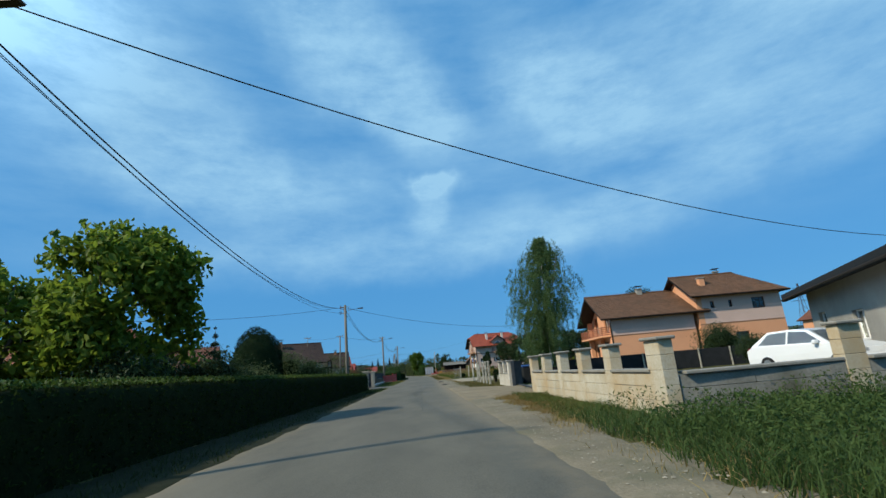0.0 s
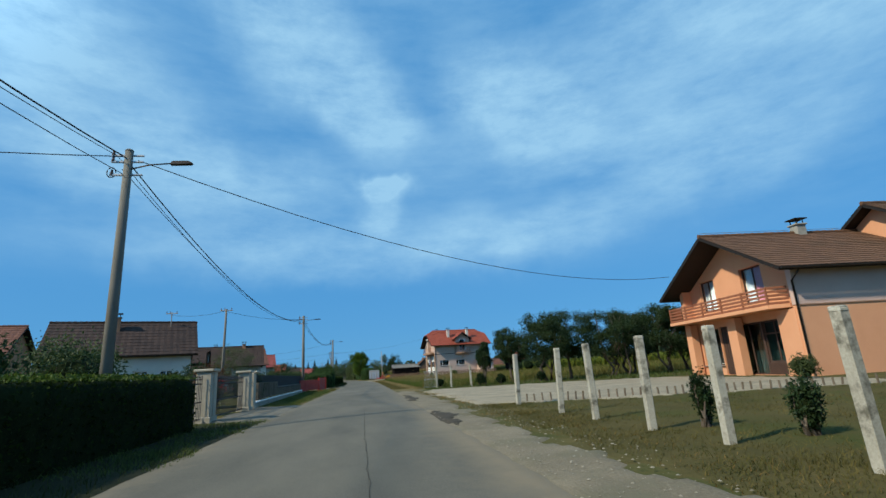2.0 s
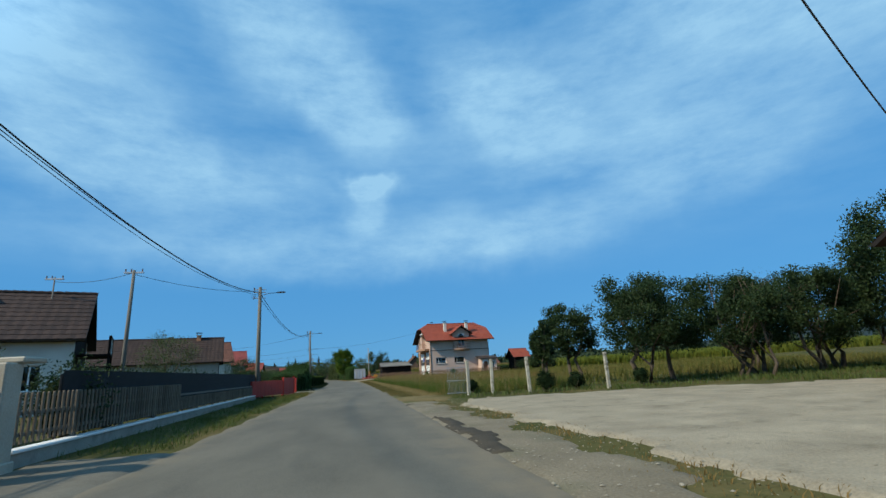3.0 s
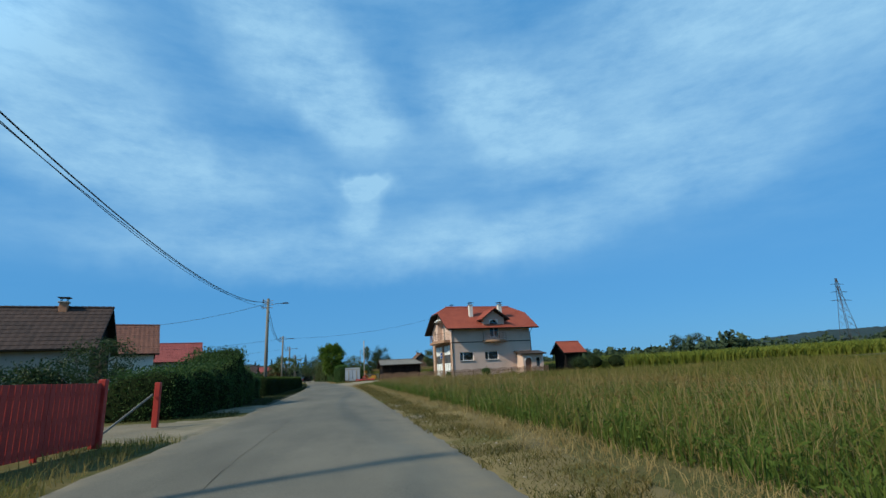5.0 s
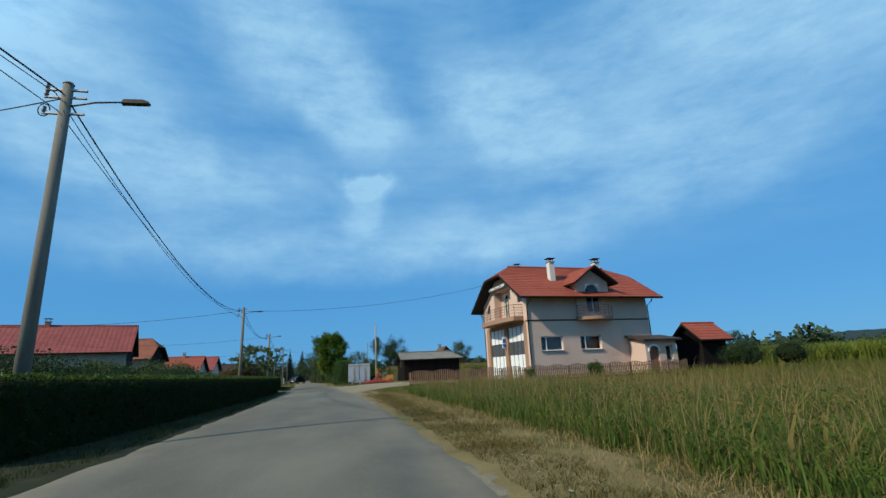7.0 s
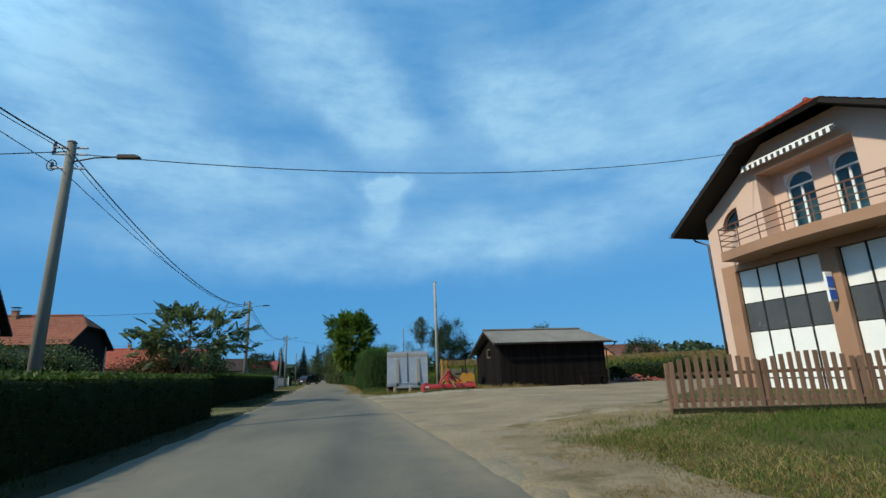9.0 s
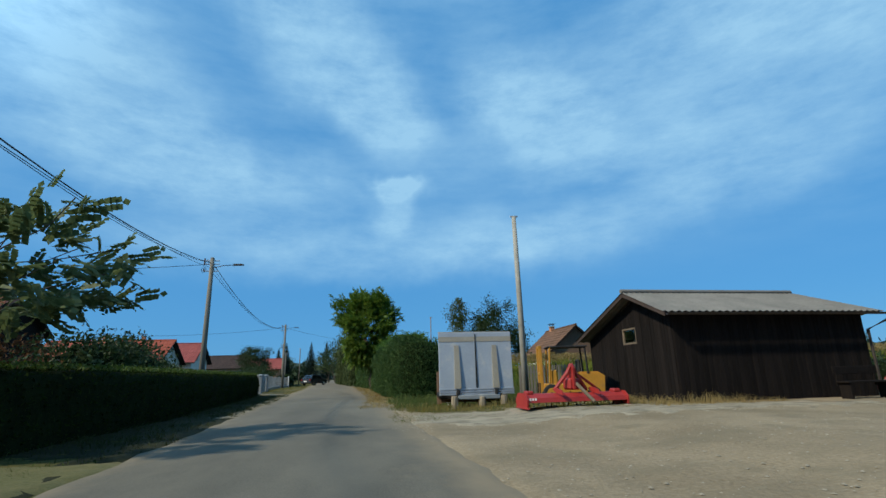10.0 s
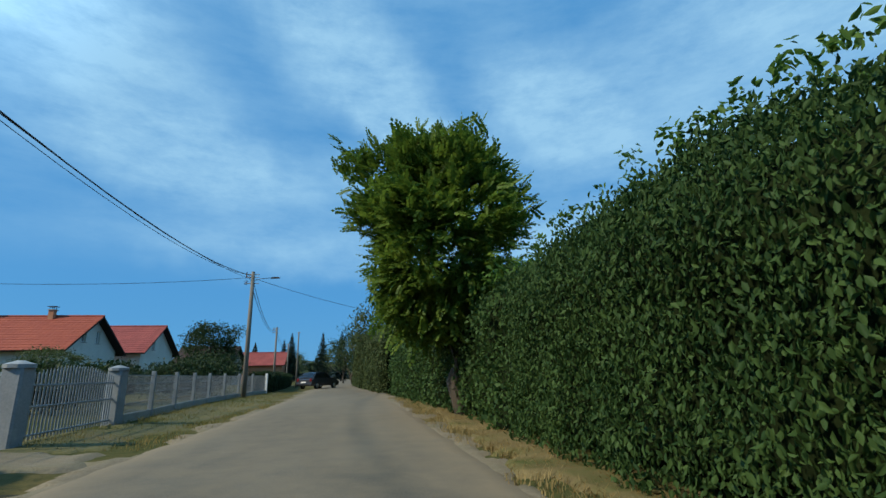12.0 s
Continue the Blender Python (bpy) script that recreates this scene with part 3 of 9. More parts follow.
def leaves(name, pts, size, mat, rng, droop=0.0, width=0.5, facing=None, spread=1.0, fine=False):
    """One folded leaf at every point; facing biases which way the leaves look."""
    n = len(pts)
    d = rng.normal(size=(n, 3))
    d[:, 2] -= droop * 1.5
    d = unit(d)
    nr = rng.normal(size=(n, 3)) * spread
    if facing is not None:
        nr += facing * 1.4
    nr = nr - d * (nr * d).sum(1, keepdims=True)
    nr = unit(nr)
    s = np.cross(d, nr)
    ln = (size * rng.uniform(.6, 1.35, n))[:, None]
    w = ln * width
    fold = nr * ln * .10
    curl = nr * ln * rng.uniform(-.02, .22, n)[:, None]
    if fine:
        v = np.empty((n, 6, 3))
        v[:, 0] = pts - d * ln * .5
        v[:, 1] = pts - d * ln * .15 + s * w * .48 + fold
        v[:, 2] = pts + d * ln * .2 + s * w * .36 + fold
        v[:, 3] = pts + d * ln * .5 - curl
        v[:, 4] = pts + d * ln * .2 - s * w * .36 + fold
        v[:, 5] = pts - d * ln * .15 - s * w * .48 + fold
        k = np.arange(n)[:, None] * 6
        f = np.concatenate([k + [0, 1, 2], k + [0, 2, 3], k + [0, 3, 4], k + [0, 4, 5]], 1).reshape(-1, 3)
        return fast_mesh(name, v.reshape(-1, 3), f, mat)
    v = np.empty((n, 4, 3))
    v[:, 0] = pts - d * ln * .5
    v[:, 1] = pts + s * w * .5 + fold
    v[:, 2] = pts + d * ln * .5 - curl
    v[:, 3] = pts - s * w * .5 + fold
    k = np.arange(n)[:, None] * 4
    f = np.concatenate([k + [0, 1, 2], k + [0, 2, 3]], 1).reshape(-1, 3)
    return fast_mesh(name, v.reshape(-1, 3), f, mat)


def feathered(name, pts, size, mat, rng, width=.3, pairs=5):
    """Compound leaves: leaflets in pairs along an arching stalk at every point."""
    n = len(pts)
    out = unit(pts - pts.mean(0) + rng.normal(0, .35, pts.shape))
    d = unit(out + rng.normal(0, .5, (n, 3)) + [0, 0, .25])
    nr = rng.normal(0, .5, (n, 3)) + [0, 0, 1.0]
    nr = unit(nr - d * (nr * d).sum(1, keepdims=True))
    s = np.cross(d, nr)
    ln = (size * rng.uniform(.65, 1.3, n))[:, None]
    verts = []
    for k in range(pairs + 1):
        f = k / pairs
        base = pts + d * ln * (f - .35) - nr * ln * .28 * f * f
        for side in ((-1, 1) if k < pairs else (0,)):
            dr = unit(d * (.55 if side else 1) + s * side * .85 - nr * .35 + rng.normal(0, .12, (n, 3)))
            w = unit(np.cross(dr, nr)) * ln * width * .36
            tip = base + dr * ln * .42 * (1.05 - .35 * abs(f - .45))
            mid = (base + tip) / 2
            verts.append(np.stack([base, mid + w - nr * ln * .02, tip, mid - w - nr * ln * .02], 1))
    v = np.concatenate(verts, 0)
    k = np.arange(len(v))[:, None] * 4
    f = np.concatenate([k + [0, 1, 2], k + [0, 2, 3]], 1).reshape(-1, 3)
    return fast_mesh(name, v.reshape(-1, 3), f, mat)


def on_faces(verts, quads, per_m2, rng):
    """Random points and normals on quads, even by area."""
    a, b, c, d = (verts[quads[:, i]] for i in range(4))
    nr = np.cross(c - a, d - b)
    area = np.linalg.norm(nr, axis=1) / 2
    n = max(1, int(area.sum() * per_m2))
    i = rng.choice(len(quads), n, p=area / area.sum())
    u, w = rng.random((n, 1)), rng.random((n, 1))
    p = (a[i] * (1 - u) + b[i] * u) * (1 - w) + (d[i] * (1 - u) + c[i] * u) * w
    return p, unit(nr[i])


def vnoise(p, scale, seed=0.0):
    """Cheap smooth noise in -1..1 for arrays of points."""
    q = p * scale + seed
    return (np.sin(q[:, 0] * 1.7 + 1.3 * np.sin(q[:, 1] * 1.1 + seed)) + np.sin(q[:, 1] * 2.3 + 1.7 * np.sin(q[:, 2] * 1.9))
            + np.sin(q[:, 2] * 2.9 + q[:, 0] * 1.3 + 2.1 * np.sin(q[:, 0] * .7 + seed))) / 3


# the road's middle line: y and x
ROAD_Y = np.array([-60, 0, 40, 80, 105, 120, 145, 165, 187, 220, 260, 330, 420.])
ROAD_X = np.array([-.8, -.8, -.95, -.8, -1.15, -1.5, -2.95, -4.65, -6.2, -9.0, -12.6, -20.0, -31.])
ROAD_HALF = 2.3


def road_x(y):
    fine = np.arange(-60, 421, 5.0)
    x = np.interp(fine, ROAD_Y, ROAD_X)
    k = np.array([1, 2, 3, 2, 1]) / 9
    x = np.convolve(np.pad(x, 2, mode="edge"), k, "valid")
    return np.interp(y, fine, x)


def gz(x, y):
    """Height of the ground."""
    x, y = np.asarray(x, float), np.asarray(y, float)
    off = x - road_x(y)
    right = smooth01(3.4, 7.0, off) * smooth01(112, 128, y) * (1 - smooth01(158, 175, y)) * .17
    left = smooth01(3.2, 4.5, -off) * .06
    far = smooth01(40, 160, off) * smooth01(60, 140, y) * 1.4
    return right + left + far


def gzf(x, y):
    return float(gz(x, y))


# ---------------------------------------------------------------- ground and road
def build_ground():
    xs = np.concatenate([[-4000, -2000, -900, -400, -200, -120, -85], np.arange(-62, 62.1, 1.0), [70, 85, 110, 150, 220, 400, 900, 2000, 4000]])
    ys = np.concatenate([[-3000, -1200, -400, -150, -80], np.arange(-40, 260.1, 1.0), [280, 310, 350, 420, 600, 1000, 2000, 4500]])
    X, Y = np.meshgrid(xs, ys)
    off = np.abs(X - road_x(Y))
    P = np.stack([X, Y, 0 * X], -1).reshape(-1, 3)
    z = gz(X, Y) - .05 * (1 - smooth01(2.0, 2.9, off)) + (vnoise(P, .9) * .018).reshape(X.shape) * smooth01(2.6, 4, off)
    V = np.stack([X, Y, z], -1).reshape(-1, 3)
    ny, nx = X.shape
    i = (np.arange(ny - 1)[:, None] * nx + np.arange(nx - 1)[None]).ravel()
    me = fast_mesh("ground", V, np.stack([i, i + 1, i + nx + 1, i + nx], 1), M["ground"])
    me.shade_smooth()
    tagged(new("ground", me), "dry summer meadow ground of grass and soil", "ground", kind="structure")
    # the road: slightly crowned, with crumbling edges
    ys = np.arange(-60, 400.1, .5)
    us = np.array([-1.04, -1, -.9, -.7, -.45, -.2, 0, .2, .45, .7, .9, 1, 1.04])
    Y, U = np.meshgrid(ys, us, indexing="ij")
    edge = np.stack([np.sign(U) * 7, Y, U * 0], -1).reshape(-1, 3)
    wob = (vnoise(edge, 1.3, 3) * .10 + vnoise(edge, 4.1, 5) * .05).reshape(Y.shape) * (np.abs(U) > .85)
    X = road_x(Y) + U * ROAD_HALF + wob * np.sign(U)
    Z = .035 * (1 - U ** 2) + .012 - .05 * (np.abs(U) > 1.02)
    V = np.stack([X, Y, Z], -1).reshape(-1, 3)
    ny, nx = X.shape
    i = (np.arange(ny - 1)[:, None] * nx + np.arange(nx - 1)[None]).ravel()
    me = fast_mesh("road", V, np.stack([i, i + 1, i + nx + 1, i + nx], 1), M["asphalt"])
    sandy = smooth01(8, 16, Y) * (1 - smooth01(30, 62, Y)) + smooth01(124, 130, Y) * (1 - smooth01(150, 156, Y))
    dust = np.where(U > 0, smooth01(.55, 1.0, U) * (.45 + .55 * sandy), smooth01(.7, 1.0, -U) * .35) + .42 * smooth01(150, 172, Y)
    me.attributes.new("dust", "FLOAT", "POINT").data.foreach_set("value", dust.astype(np.float32).ravel())
    me.shade_smooth()
    tagged(new("road", me), "narrow worn grey asphalt village road", "road", kind="structure")


def inside(poly, x, y):
    c = np.zeros(x.shape, bool)
    n = len(poly)
    for i in range(n):
        (x1, y1), (x2, y2) = poly[i], poly[(i + 1) % n]
        hit = ((y1 > y) != (y2 > y)) & (x < (x2 - x1) * (y - y1) / (y2 - y1 + 1e-12) + x1)
        c ^= hit
    return c


def area_sheet(name, poly, mat, label, category, lift=.012, cell=.13, ragged=.4, seed=1.0, kind="structure"):
    """A ground cover with a ragged outline that follows the ground."""
    px_, py_ = [p[0] for p in poly], [p[1] for p in poly]
    xs, ys = np.arange(min(px_) - 1, max(px_) + 1, cell), np.arange(min(py_) - 1, max(py_) + 1, cell)
    X, Y = np.meshgrid(xs, ys)
    P = np.stack([X, Y, 0 * X], -1).reshape(-1, 3)
    X = X + (vnoise(P, 6.1, seed + 2) * cell * .3).reshape(X.shape)
    Y = Y + (vnoise(P, 7.3, seed + 4) * cell * .3).reshape(X.shape)
    n1, n2 = (vnoise(P, s, seed).reshape(X.shape) for s in (1.1, 3.7))
    keep = inside(poly, X + n1 * ragged + n2 * ragged * .5, Y + n2 * ragged + n1 * ragged * .5)
    ny, nx = X.shape
    cellk = keep[:-1, :-1] & keep[1:, :-1] & keep[:-1, 1:] & keep[1:, 1:]
    i = (np.arange(ny - 1)[:, None] * nx + np.arange(nx - 1)[None])[cellk]
    q = np.stack([i, i + 1, i + nx + 1, i + nx], 1)
    Z = gz(X, Y) + lift + (vnoise(P, 1.9, seed) * .010 + vnoise(P, 5.0, seed) * .006).reshape(X.shape)
    full = np.zeros(X.shape, bool)
    full[1:-1, 1:-1] = cellk[:-1, :-1] & cellk[1:, :-1] & cellk[:-1, 1:] & cellk[1:, 1:]
    Z = np.where(full, Z, gz(X, Y) - .03)      # the rim dips into the soil
    Z -= (1 - smooth01(1.95, 2.42, np.abs(X - road_x(Y)))) * (lift + .03)      # and passes below the asphalt
    V = np.stack([X, Y, Z], -1).reshape(-1, 3)
    used, inv = np.unique(q, return_inverse=True)
    me = fast_mesh(name, V[used], inv.reshape(q.shape), mat)
    me.shade_smooth()
    return tagged(new(name, me), label, category, kind=kind)


def build_covers():
    lines = np.arange(-30, 62, 4.0)
    strip = [(float(road_x(y)) + 1.6, y) for y in lines] + [(float(road_x(y)) + 3.5 + .15 * math.sin(y * .3), y) for y in lines[::-1]]
    area_sheet("shoulder", strip, M["shoulder"], "stony gravel shoulder with sparse grass along the road", "road shoulder", .03, seed=2)
    lines = np.arange(60, 131, 4.0)
    strip = [(float(road_x(y)) + 1.6, y) for y in lines] + [(float(road_x(y)) + 2.65 + .2 * math.sin(y * .4), y) for y in lines[::-1]]
    area_sheet("shoulder", strip, M["shoulder"], "narrow strip of grit beside the asphalt", "road shoulder", .03, seed=3)
    lines = np.arange(150, 230, 4.0)
    strip = [(float(road_x(y)) + 1.6, y) for y in lines] + [(float(road_x(y)) + 2.7, y) for y in lines[::-1]]
    area_sheet("shoulder", strip, M["shoulder"], "narrow strip of grit beside the asphalt", "road shoulder", .03, seed=4)
    lines = np.arange(150, 230, 4.0)
    strip = [(float(road_x(y)) - 1.6, y) for y in lines] + [(float(road_x(y)) - 2.75, y) for y in lines[::-1]]
    area_sheet("shoulder", strip, M["shoulder"], "narrow strip of grit beside the asphalt", "road shoulder", .03, seed=5)
    lines = np.arange(58, 124, 3.0)
    strip = [(float(road_x(y)) + 1.8, y) for y in lines] + [(float(road_x(y)) + 4.3 + .3 * math.sin(y * .33), y) for y in lines[::-1]]
    area_sheet("dry_verge", strip, M["straw_soil"], "dry straw-covered verge between road and meadow", "verge", .02, .16, .5, seed=19)
    area_sheet("dry_verge", [(1.6, 8.0), (4.0, 8.2), (4.0, 17.8), (2.4, 18.2), (1.6, 14)], M["straw_soil"], "dry brown verge below the block wall", "verge", .018, .14, .3, seed=23)
    area_sheet("dry_verge", [(-1.95, 155), (-.3, 155), (-.8, 160), (-1.0, 166), (-1.3, 173), (-2.2, 183), (-3.0, 183), (-2.5, 172), (-2.1, 163)], M["straw_soil"], "dry straw-covered strip below the tall hedge", "verge", .05, .12, .2, seed=29)
    area_sheet("driveway_apron", [(.4, 16.6), (4.3, 17.9), (4.9, 19), (4.9, 25.4), (4.3, 26.2), (2.8, 28.5), (.4, 31)], M["sand"], "sandy gravel apron in front of the yard gate", "driveway", .04, seed=6)
    area_sheet("yard_paving", [(4.6, 18.6), (14, 18.6), (14, 25.5), (4.6, 25.5)], M["forecourt"], "mossy grey yard paving behind the gate", "paving", .03, ragged=.05, seed=7)
    area_sheet("gravel_court", [(2.9, 42.2), (4.3, 41.3), (7.6, 40.2), (15.5, 38.6), (16.9, 44), (16.9, 53), (12.6, 55.4), (3.7, 58.3), (2.7, 55)], M["gravel"], "pale crushed stone court before the peach house", "gravel court", .035, seed=8)
    area_sheet("house_lawn", [(4.1, 30), (17, 28.5), (17, 43), (7.5, 40.4), (4.1, 41.6), (2.6, 42), (2.3, 34), (2.7, 27.8)], M["brown_turf"], "short dry brownish lawn behind concrete posts", "lawn", .015, seed=9)
    area_sheet("gravel_yard", [(-.9, 124.0), (.5, 124.0), (1.0, 126.4), (1.5, 129.3), (2.9, 130.0), (4.6, 131.3), (9, 136), (14, 141), (24, 143), (26, 149), (12, 151), (7, 147.6), (1.2, 148.6), (-1.2, 151.5), (-2.4, 151), (-2.0, 146), (-1.6, 141), (-1.0, 135)], M["sand"], "open yard of pale packed gravel beside the road", "gravel yard", .03, seed=10)
    area_sheet("lawn", [(.4, 121), (3.0, 118.5), (13, 120), (13, 127.8), (4.6, 130.1), (2.9, 130.6), (1.4, 130.2), (.5, 127)], M["brown_turf"], "rough half-dry lawn before the picket fence", "lawn", .012, seed=24)
    area_sheet("sandy_fringe", [(.2, 121.5), (1.6, 121), (2.2, 125.5), (2.6, 128.6), (4.2, 129.4), (7.5, 130.0), (9.0, 133.0), (5.0, 133.0), (2.5, 131.8), (.9, 131), (.3, 127)], M["fringe"], "trodden sandy edge between gravel and lawn", "verge", .036, .09, .45, seed=61)
    area_sheet("yard_stones", [(-1.4, 145.2), (9.5, 144.6), (9.3, 146.8), (6.0, 147.4), (1.5, 148.9), (-1.6, 149.7)], M["pale_stone"], "loose pale stones scattered at the yard's edge", "gravel", .045, ragged=.7, seed=11)
    area_sheet("gate_apron", [(-5.1, 41.8), (-2.2, 42.4), (-2.2, 49.5), (-5.1, 49.0)], M["old_apron"], "concrete apron before the pillared gate", "driveway", .05, ragged=.12, seed=12)
    area_sheet("field_entrance", [(-7.5, 77.4), (-2.0, 78.2), (-2.0, 84.6), (-5, 82.3), (-7.5, 81.2)], M["shoulder"], "worn earthen entrance beside the red fence", "driveway", .04, seed=13)
    area_sheet("field_entrance", [(-9, 85.4), (-2.2, 86.0), (-2.2, 91.2), (-5.2, 88.5), (-9, 87.6)], M["shoulder"], "gravel entrance between shrubs", "driveway", .04, seed=14)
    area_sheet("lawn", [(-12, 138.2), (-5.2, 138.4), (-4.8, 143), (-7.2, 142.6), (-12, 142.4)], M["lawn"], "mown lawn in the gap between hedges", "lawn", .03, seed=15)
    area_sheet("lawn", [(-10.2, 170), (-7.9, 171), (-8.8, 186), (-9.6, 198), (-11.6, 198), (-11.0, 184), (-9.9, 176)], M["lawn"], "green verge before the grey garden fence", "lawn", .03, seed=16)
    area_sheet("entrance", [(-11, 169.4), (-7.6, 169.2), (-7.4, 171.2), (-11, 171.4)], M["shoulder"], "gravelled house entrance", "driveway", .04, seed=17)
    # verge strips whose dark colour carries the hedge shade
    for poly, lb in (([(-4.8, -20), (-2.4, -20), (-2.4, 42), (-4.8, 42)], "soil below the clipped hedge, coloured dark for its shade"), ([(-5.2, 90), (-2.8, 91), (-3.0, 120), (-3.9, 138.5), (-5.8, 138.5), (-5.0, 120)], "soil below the clipped hedge, coloured dark for its shade"),
                     ([(-6.4, 137.5), (-4.5, 137.5), (-5.4, 144), (-6.4, 144), (-6.1, 141)], "dark soil along the road's edge"), ([(-7.4, 143), (-4.2, 143), (-5.5, 158), (-6.4, 168.3), (-9.3, 168.5), (-8.0, 158)], "soil below the clipped hedge, coloured dark for its shade")):
        area_sheet("verge_soil", poly, M["shade_soil"], lb, "verge", .02, .16, .25, 18)
    # wet hollows on the shoulder
    for k, poly in enumerate(([(1.0, 46.5), (1.6, 46.2), (2.0, 48.5), (1.8, 51.5), (1.2, 52.3)], [(.95, 37.9), (1.35, 36.0), (1.9, 37.3), (2.05, 39.0), (1.7, 41.2), (1.05, 40.3)], [(.9, 54.5), (1.5, 54.2), (1.6, 57), (1.1, 57.6)])):
        area_sheet("wet_hollow", poly, M["wet"], "dark wet hollow in the gravel shoulder", "wet ground", .05, .12, .2, 20 + k)


def road_dark_line(line, width, seed):
    """A thin dark ribbon that wanders along line."""
    rng = np.random.default_rng(seed)
    line = np.array(line, float)
    y = np.arange(line[0, 1], line[-1, 1], .25)
    x = np.interp(y, line[:, 1], line[:, 0]) + .03 * vnoise(np.stack([y * 0, y, y * 0], 1), 1.9, seed) + rng.normal(0, .006, len(y))
    w = width * rng.uniform(.35, 1.2, len(y)) * (.6 + .4 * vnoise(np.stack([y, y, y], 1), .8, seed))
    z = .035 * (1 - ((x - road_x(y)) / ROAD_HALF) ** 2) + .016
    v = np.concatenate([np.stack([x - w / 2, y, z], 1), np.stack([x + w / 2, y, z], 1)])
    i, n = np.arange(len(y) - 1), len(y)
    me = fast_mesh("road_dark_line", v, np.stack([i, i + n, i + n + 1, i + 1], 1), M["wet"])
    tagged(new("road_dark_line", me), "thin dark line along the asphalt", "road crack", kind="structure")


build_ground()
build_covers()
road_dark_line([(-.12, 14), (-.18, 20.85), (-.22, 23.2), (-.26, 28.6), (-.38, 36.5), (-.42, 44)], .016, 3)
road_dark_line([(-1.5, 58), (-1.35, 66), (-1.45, 75), (-1.3, 84)], .014, 5)


# ---------------------------------------------------------------- plants
def hedge(name, line, depth, height, leaf, size, per_m2, label, seed, lump=.08, top=None, width=.5, round_=.18, fine=False, depth_jit=.55, droop=.15, inset=.03):
    """A clipped or free hedge whose road side follows line; depth goes to the left of the line's run."""
    rng = np.random.default_rng(seed)
    line = np.array(line, float)
    seg = np.r_[0, np.cumsum(np.linalg.norm(np.diff(line[:, :2], axis=0), axis=1))]
    s = np.linspace(0, seg[-1], max(3, int(seg[-1] / .35)))
    cx, cy = np.interp(s, seg, line[:, 0]), np.interp(s, seg, line[:, 1])
    hh = np.interp(s, seg, line[:, 2]) if line.shape[1] > 2 else np.full(len(s), height)
    tx, ty = np.gradient(cx), np.gradient(cy)
    tl = np.hypot(tx, ty)
    nx, ny = -ty / tl, tx / tl
    prof = [(0, 0), (0, .25), (0, .5), (0, .75), (round_ * .3, .93), (round_ * 1.2, 1), (.5, 1.0), (1 - round_ * 1.2, 1), (1 - round_ * .3, .93), (1, .7), (1, .35), (1, 0)]
    V = []
    for u, z in prof:
        V.append(np.stack([cx + nx * u * depth, cy + ny * u * depth, gz(cx, cy) - .03 + z * hh], 1))
    V = np.stack(V, 1)
    n, k = V.shape[:2]
    for e, inn in ((0, 1), (n - 1, n - 2)):        # pull the ends in
        c = V[e].mean(0)
        V[e] = c + (V[e] - c) * [.8, .8, .9]
    flat = V.reshape(-1, 3)
    flat = flat + (vnoise(flat, 1.6, seed) * lump)[:, None] * rng.normal(1, .2, flat.shape) * [1, .3, .7]
    i = (np.arange(n - 1)[:, None] * k + np.arange(k - 1)[None]).ravel()
    quads = np.stack([i, i + k, i + k + 1, i + 1], 1)
    ends = [[e * k + a, e * k + a + 1, e * k + k - 2 - a, e * k + k - 1 - a] for e in (0, n - 1) for a in range(k // 2)]
    quads = np.concatenate([quads, np.array(ends)])
    t = thing(name, None, label, "hedge", kind="")
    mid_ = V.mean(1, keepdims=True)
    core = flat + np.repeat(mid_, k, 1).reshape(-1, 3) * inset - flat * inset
    # filler mesh that paints the shade between the leaves
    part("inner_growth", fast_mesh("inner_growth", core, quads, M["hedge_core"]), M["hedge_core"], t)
    p, nr = on_faces(flat, quads, per_m2, rng)
    p = p + rng.normal(0, size * depth_jit, p.shape)
    part("foliage", leaves("foliage", p, size, LEAF[leaf], rng, droop, width, None, 1.0, fine), LEAF[leaf], t)
    if top:
        tl_, per, hgt = top
        m_ = int(seg[-1] * depth * per)
        ss, uu = rng.random(m_) * seg[-1], rng.random(m_)
        q = np.stack([np.interp(ss, s, cx) + np.interp(ss, s, nx) * uu * depth, np.interp(ss, s, cy) + np.interp(ss, s, ny) * uu * depth, np.interp(ss, s, hh)], 1)
        up = rng.random(m_) ** 2 * hgt
        if hgt > .25:        # long shoots: leaves sit along a few stems
            ns = max(6, int(seg[-1] * depth * 9))
            k_ = rng.integers(0, ns, m_)
            sx, su, sh = rng.random(ns) * seg[-1], rng.random(ns), rng.uniform(.2, 1, ns) ** 1.6 * hgt
            q[:, 0] = np.interp(sx[k_], s, cx) + np.interp(sx[k_], s, nx) * su[k_] * depth + rng.normal(0, .06, m_)
            q[:, 1] = np.interp(sx[k_], s, cy) + np.interp(sx[k_], s, ny) * su[k_] * depth + rng.normal(0, .06, m_)
            q[:, 2] = np.interp(sx[k_], s, hh)
            up = rng.random(m_) * sh[k_]
        q[:, 2] += gz(q[:, 0], q[:, 1]) + up - .02
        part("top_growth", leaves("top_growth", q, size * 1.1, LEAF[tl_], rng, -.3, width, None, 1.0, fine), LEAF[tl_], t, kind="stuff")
    return t


def limb_path(a, b, rng, bend=.12, n=4):
    a, b = np.array(a, float), np.array(b, float)
    d = np.linalg.norm(b - a)
    pts = [a + (b - a) * i / n + (rng.normal(0, bend * d * .5, 3) if 0 < i < n else 0) for i in range(n + 1)]
    return [tuple(p) for p in pts]


